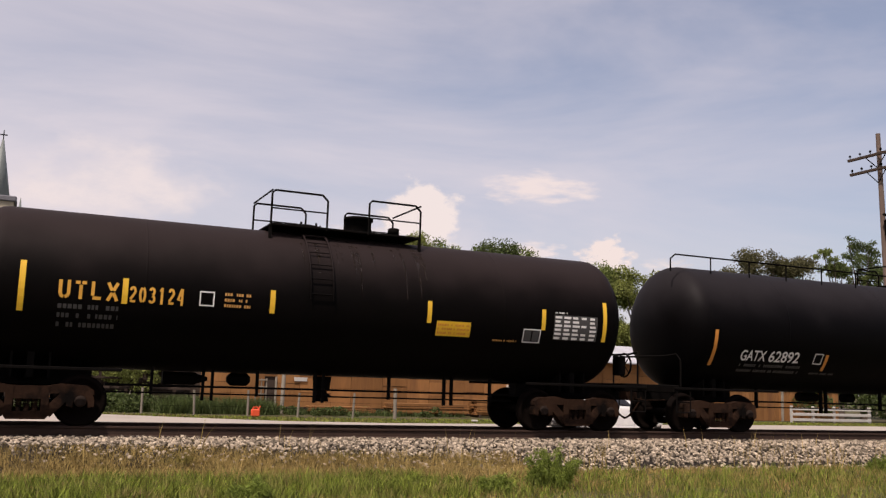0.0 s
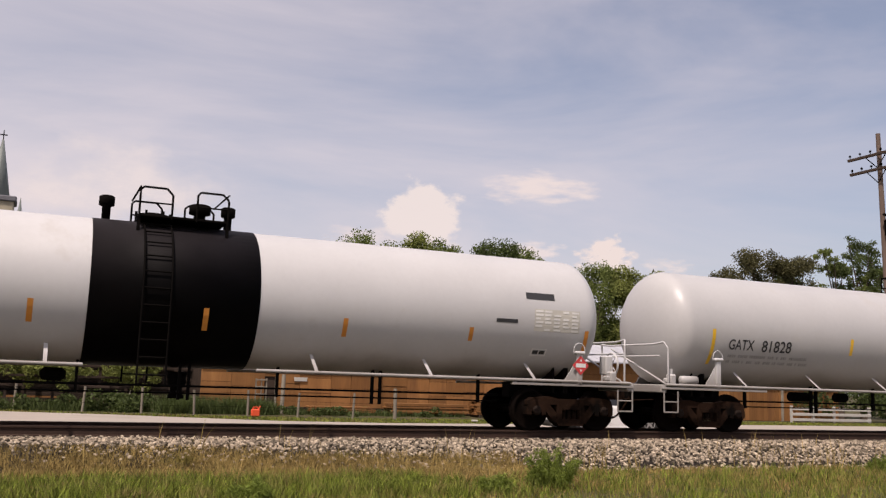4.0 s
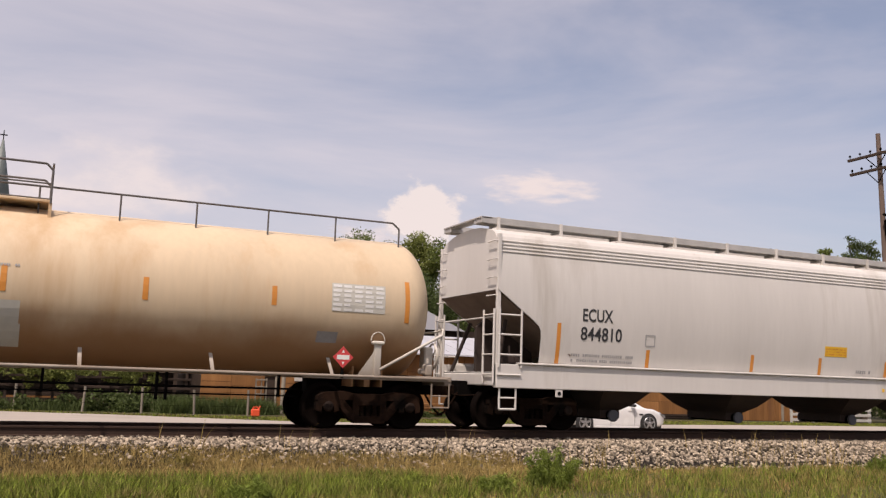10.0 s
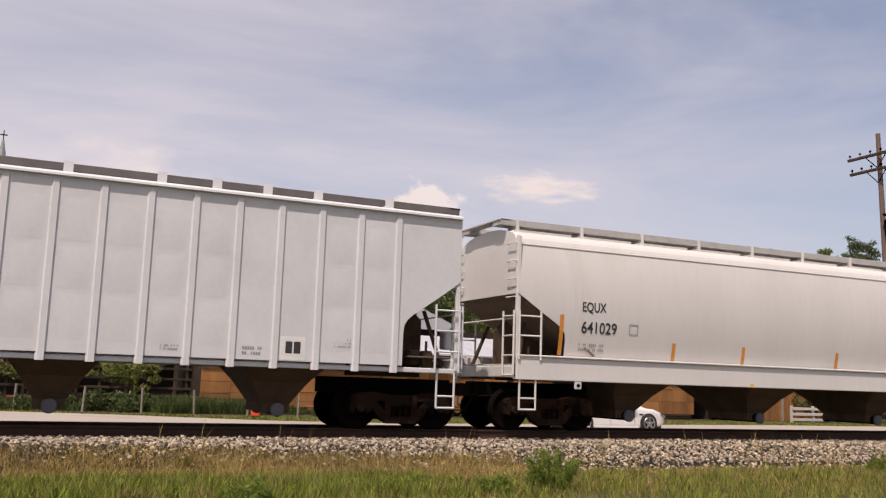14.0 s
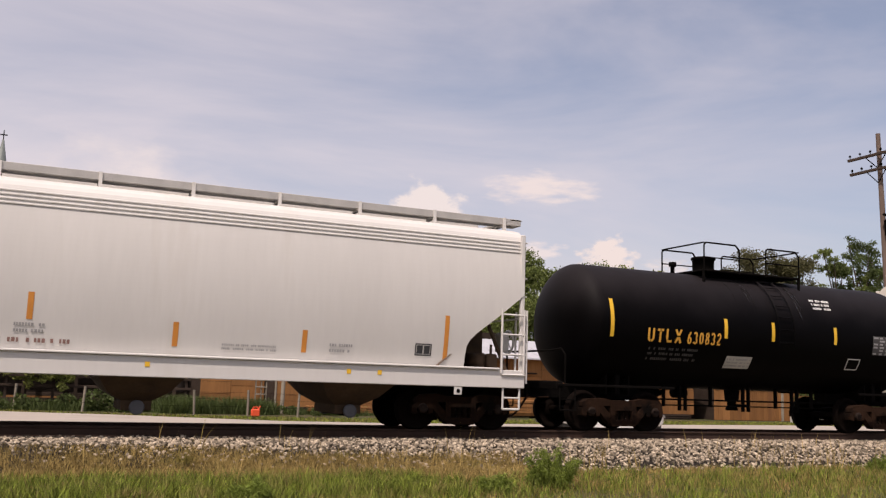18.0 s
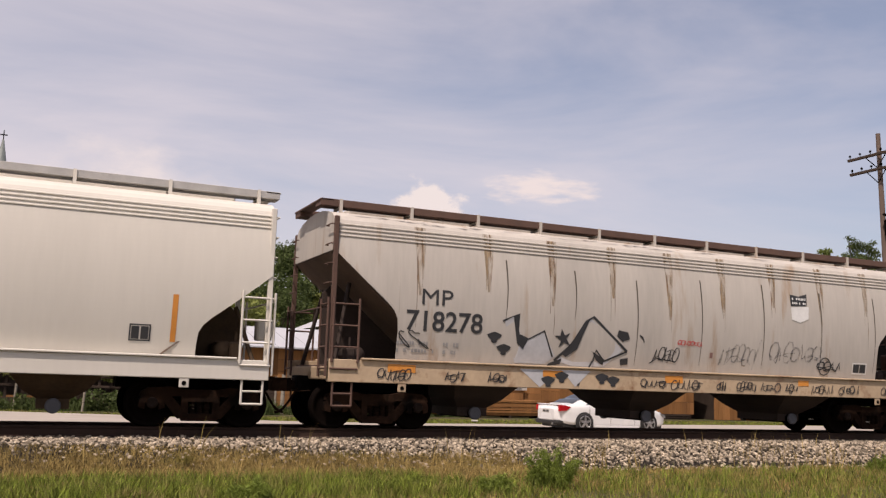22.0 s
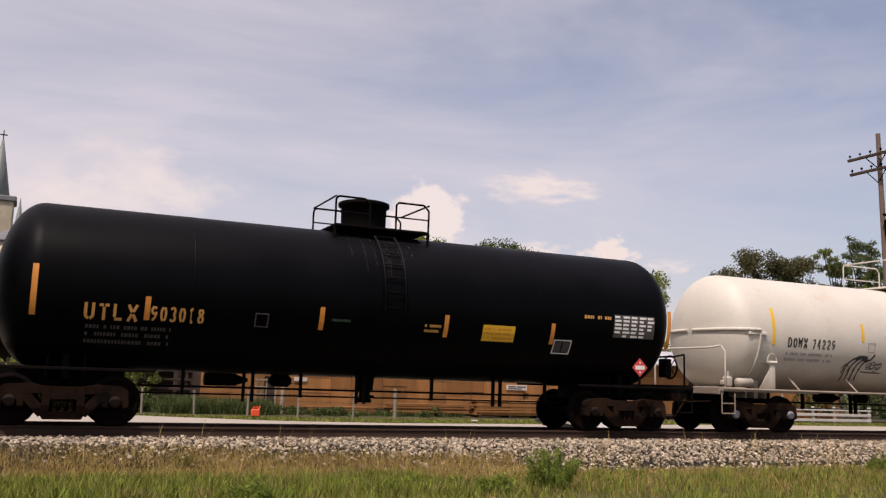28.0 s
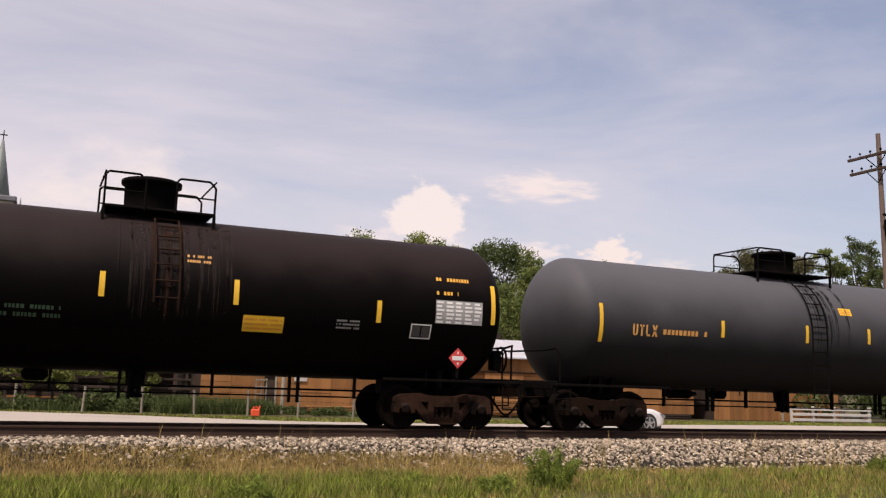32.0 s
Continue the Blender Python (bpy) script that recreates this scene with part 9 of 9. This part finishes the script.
def spill(skin, x0, x1, top, low, material, count, seed):
    rng = random.Random(seed)
    for k in range(count):
        x, z0, z1, w = rng.uniform(x0, x1), top - rng.uniform(0.0, 0.08), low + rng.uniform(-0.25, 0.6), rng.choice((0.03, 0.04, 0.06, 0.09, 0.14))
        for j, f in enumerate((1.0, 0.72, 0.45)):
            run_stain(skin, x, z0, z1 + 0.15 * j, w * f, material, "spill_stain", 0.003 + 0.0012 * j + 0.0004 * (k % 3))


spill(SKINS[0], -0.9, 1.9, 3.98, 2.9, SPILL_BROWN, 16, 1)
spill(SKINS[1], -1.1, 1.4, 4.08, 2.5, SPILL, 34, 2)
spill(SKINS[4], -1.3, 1.1, 4.02, 2.9, SPILL, 18, 3)
for sx, sw, sz in ((-6.4, 0.05, 3.0), (-4.68, 0.16, 2.95), (-4.55, 0.06, 3.2), (-3.8, 0.05, 3.1), (-2.82, 0.06, 2.8), (-0.72, 0.07, 2.5), (-0.62, 0.12, 3.0), (0.02, 0.10, 2.9), (0.26, 0.14, 2.7), (0.52, 0.12, 2.5), (0.66, 0.05, 2.7), (1.6, 0.06, 3.2)):
    for j, f in enumerate((1.0, 0.55)):
        run_stain(SKINS[4], sx, 3.95, sz + 0.2 * j, sw * f, SPILL_PALE, "spill_stain", 0.007 + 0.0012 * j)
spill(SKINS[10], -1.2, 1.6, 3.92, 3.0, SPILL, 12, 4)
spill(SKINS[13], -0.4, 0.8, 3.98, 2.6, SPILL, 20, 5)
spill(SKINS[15], -0.9, 0.9, 4.10, 3.2, SPILL, 14, 6)
spill(SKINS[17], -0.5, 1.5, 4.02, 1.9, SPILL_BROWN, 34, 7)
for sx, sw, sz in ((0.02, 0.10, 2.2), (0.28, 0.16, 1.9), (0.52, 0.10, 2.1)):
    run_stain(SKINS[17], sx, 3.98, sz, sw, SPILL_RUST, "spill_stain", 0.008)
spill(SKINS[18], -0.4, 1.0, 4.02, 1.8, SPILL, 14, 8)


def old_hopper():
    k = SKINS[12]
    rng = random.Random(31)
    # rust runs below the walkway brackets
    for i in range(1, 11):
        x = -8.0 + 16.03 * i / 10
        for d in (-0.05, 0.06):
            run_stain(k, x + d, 4.24, rng.uniform(2.1, 3.3), rng.uniform(0.03, 0.055), RUN_RUST if rng.random() < 0.6 else RUN_PALE, "rust_run", 0.005)
        run_stain(k, x + 0.02, 4.24, rng.uniform(2.6, 3.4), 0.26, RUN_PALE, "rust_run", 0.003)
    for x, z0, z1 in ((-4.35, 3.7, 2.4), (-2.6, 3.6, 2.5), (-0.92, 3.5, 1.55), (0.95, 3.65, 1.6), (2.88, 3.68, 1.6), (4.8, 3.6, 1.7), (6.7, 3.58, 1.6)):
        run_stain(k, x, z0, z1, 0.036, SEAM_DARK, "dark_seam", 0.006, 0.035)
    # rust blotches along the roof edge
    ye = 1.52
    for i in range(46):
        x, w, t0, h = rng.uniform(-8.0, 8.0), rng.uniform(0.08, 0.5), rng.uniform(0.0, 0.5), rng.uniform(0.15, 0.5)
        ring = []
        for j in range(8):
            a = 2 * math.pi * j / 8
            q = rng.uniform(0.6, 1.1)
            t = min(1.0, max(0.02, t0 + h * (0.5 + 0.5 * math.sin(a) * q)))
            ring.append((x + w * math.cos(a) * q, -(1.424 - 0.22 * t), 4.376 + 0.068 * t))
        part("rust_blotch", Build().add(ring, [tuple(range(8))]), RUN_RUST, k.car)
    s = k.sill
    for x0, x1, z0, z1 in ((-7.05, -6.44, 1.18, 1.34), (-3.43, -2.92, 1.20, 1.34), (-0.15, 0.36, 1.16, 1.33), (3.95, 4.3, 1.20, 1.34), (7.75, 8.2, 1.18, 1.34)):
        s.panel(x0, x1, z0, z1, ORANGE, "reflector_patch", "faded orange reflective patch")
    for j, (x0, x1) in enumerate(((-7.3, -6.6), (-5.8, -5.3), (-4.8, -4.3), (-0.87, -0.1), (0.0, 0.9), (1.34, 1.65), (1.95, 2.6), (2.7, 3.3), (3.5, 3.95), (4.35, 5.15), (5.3, 6.05), (6.8, 7.3))):
        tag(s, x0, x1, 1.00, 1.27, 6 if x1 - x0 > 0.6 else 4, 0.012, K_PAINT, 400 + j)
    k.blob([(-4.37, 2.36), (-4.08, 2.50), (-3.92, 1.91), (-3.40, 2.20), (-3.05, 1.66), (-3.30, 1.48), (-4.05, 1.48)], SPRAY, off=0.007)
    k.blob([(-3.0, 1.55), (-2.19, 2.56), (-1.26, 1.86), (-1.75, 1.48), (-2.2, 1.46), (-2.6, 1.46)], SPRAY, off=0.007)
    s.blob([(-4.0, 1.35), (-3.0, 1.35), (-3.5, 0.97)], SPRAY, off=0.004)
    s.blob([(-2.95, 1.36), (-2.2, 1.36), (-2.6, 1.0)], SPRAY, off=0.004)
    for x, z in ((-4.6, 2.0), (-4.35, 1.75), (-3.3, 1.1), (-2.95, 1.2), (-1.6, 1.15), (-1.9, 1.2)):
        ring = [(x + 0.14 * math.cos(a) * (1 + 0.5 * math.sin(3 * a)), z + 0.12 * math.sin(a)) for a in (2 * math.pi * j / 12 for j in range(12))]
        (k if z > 1.45 else s).blob(ring, K_PAINT, off=0.009)


old_hopper()
for i, xs in ((8, (-3.2, 5.1)), (9, (1.9, 5.75, 6.4)), (11, (-1.4, 4.4)), (6, (2.2,))):
    for x in xs:
        SKINS[i].sill.panel(x - 0.045, x + 0.045, 1.12, 1.21, YELLOW, "paint_dab", "small yellow paint dab")
SKINS[9].word("EQUX", -8.01, -7.22, 2.34, 2.61, K_PAINT)
SKINS[9].word("630391", -8.02, -6.93, 1.91, 2.21, K_PAINT)
SKINS[9].stripe(-8.24, 1.53, 2.45)


def motions():
    """The whole train rolls past at about ten metres a second, its wheels turning with it."""
    for car, u in CARS:
        walk(car, [(t / 2, pose(u - travelled(t / 2), 0, 0)) for t in range(65)])
    steps = [k / 15 for k in range(481)]
    turns = [-math.degrees(travelled(t) / WHEEL_R) for t in steps]
    for ws, x in ROLLING:
        walk(ws, [(t, pose(x, 0, 0, 0, a, 0)) for t, a in zip(steps, turns)])
    for ob, m, way in DRIFT:
        walk(ob, [(t, Matrix.Translation(way * (t / 32)) @ m) for t in (0, 16, 32)])


motions()
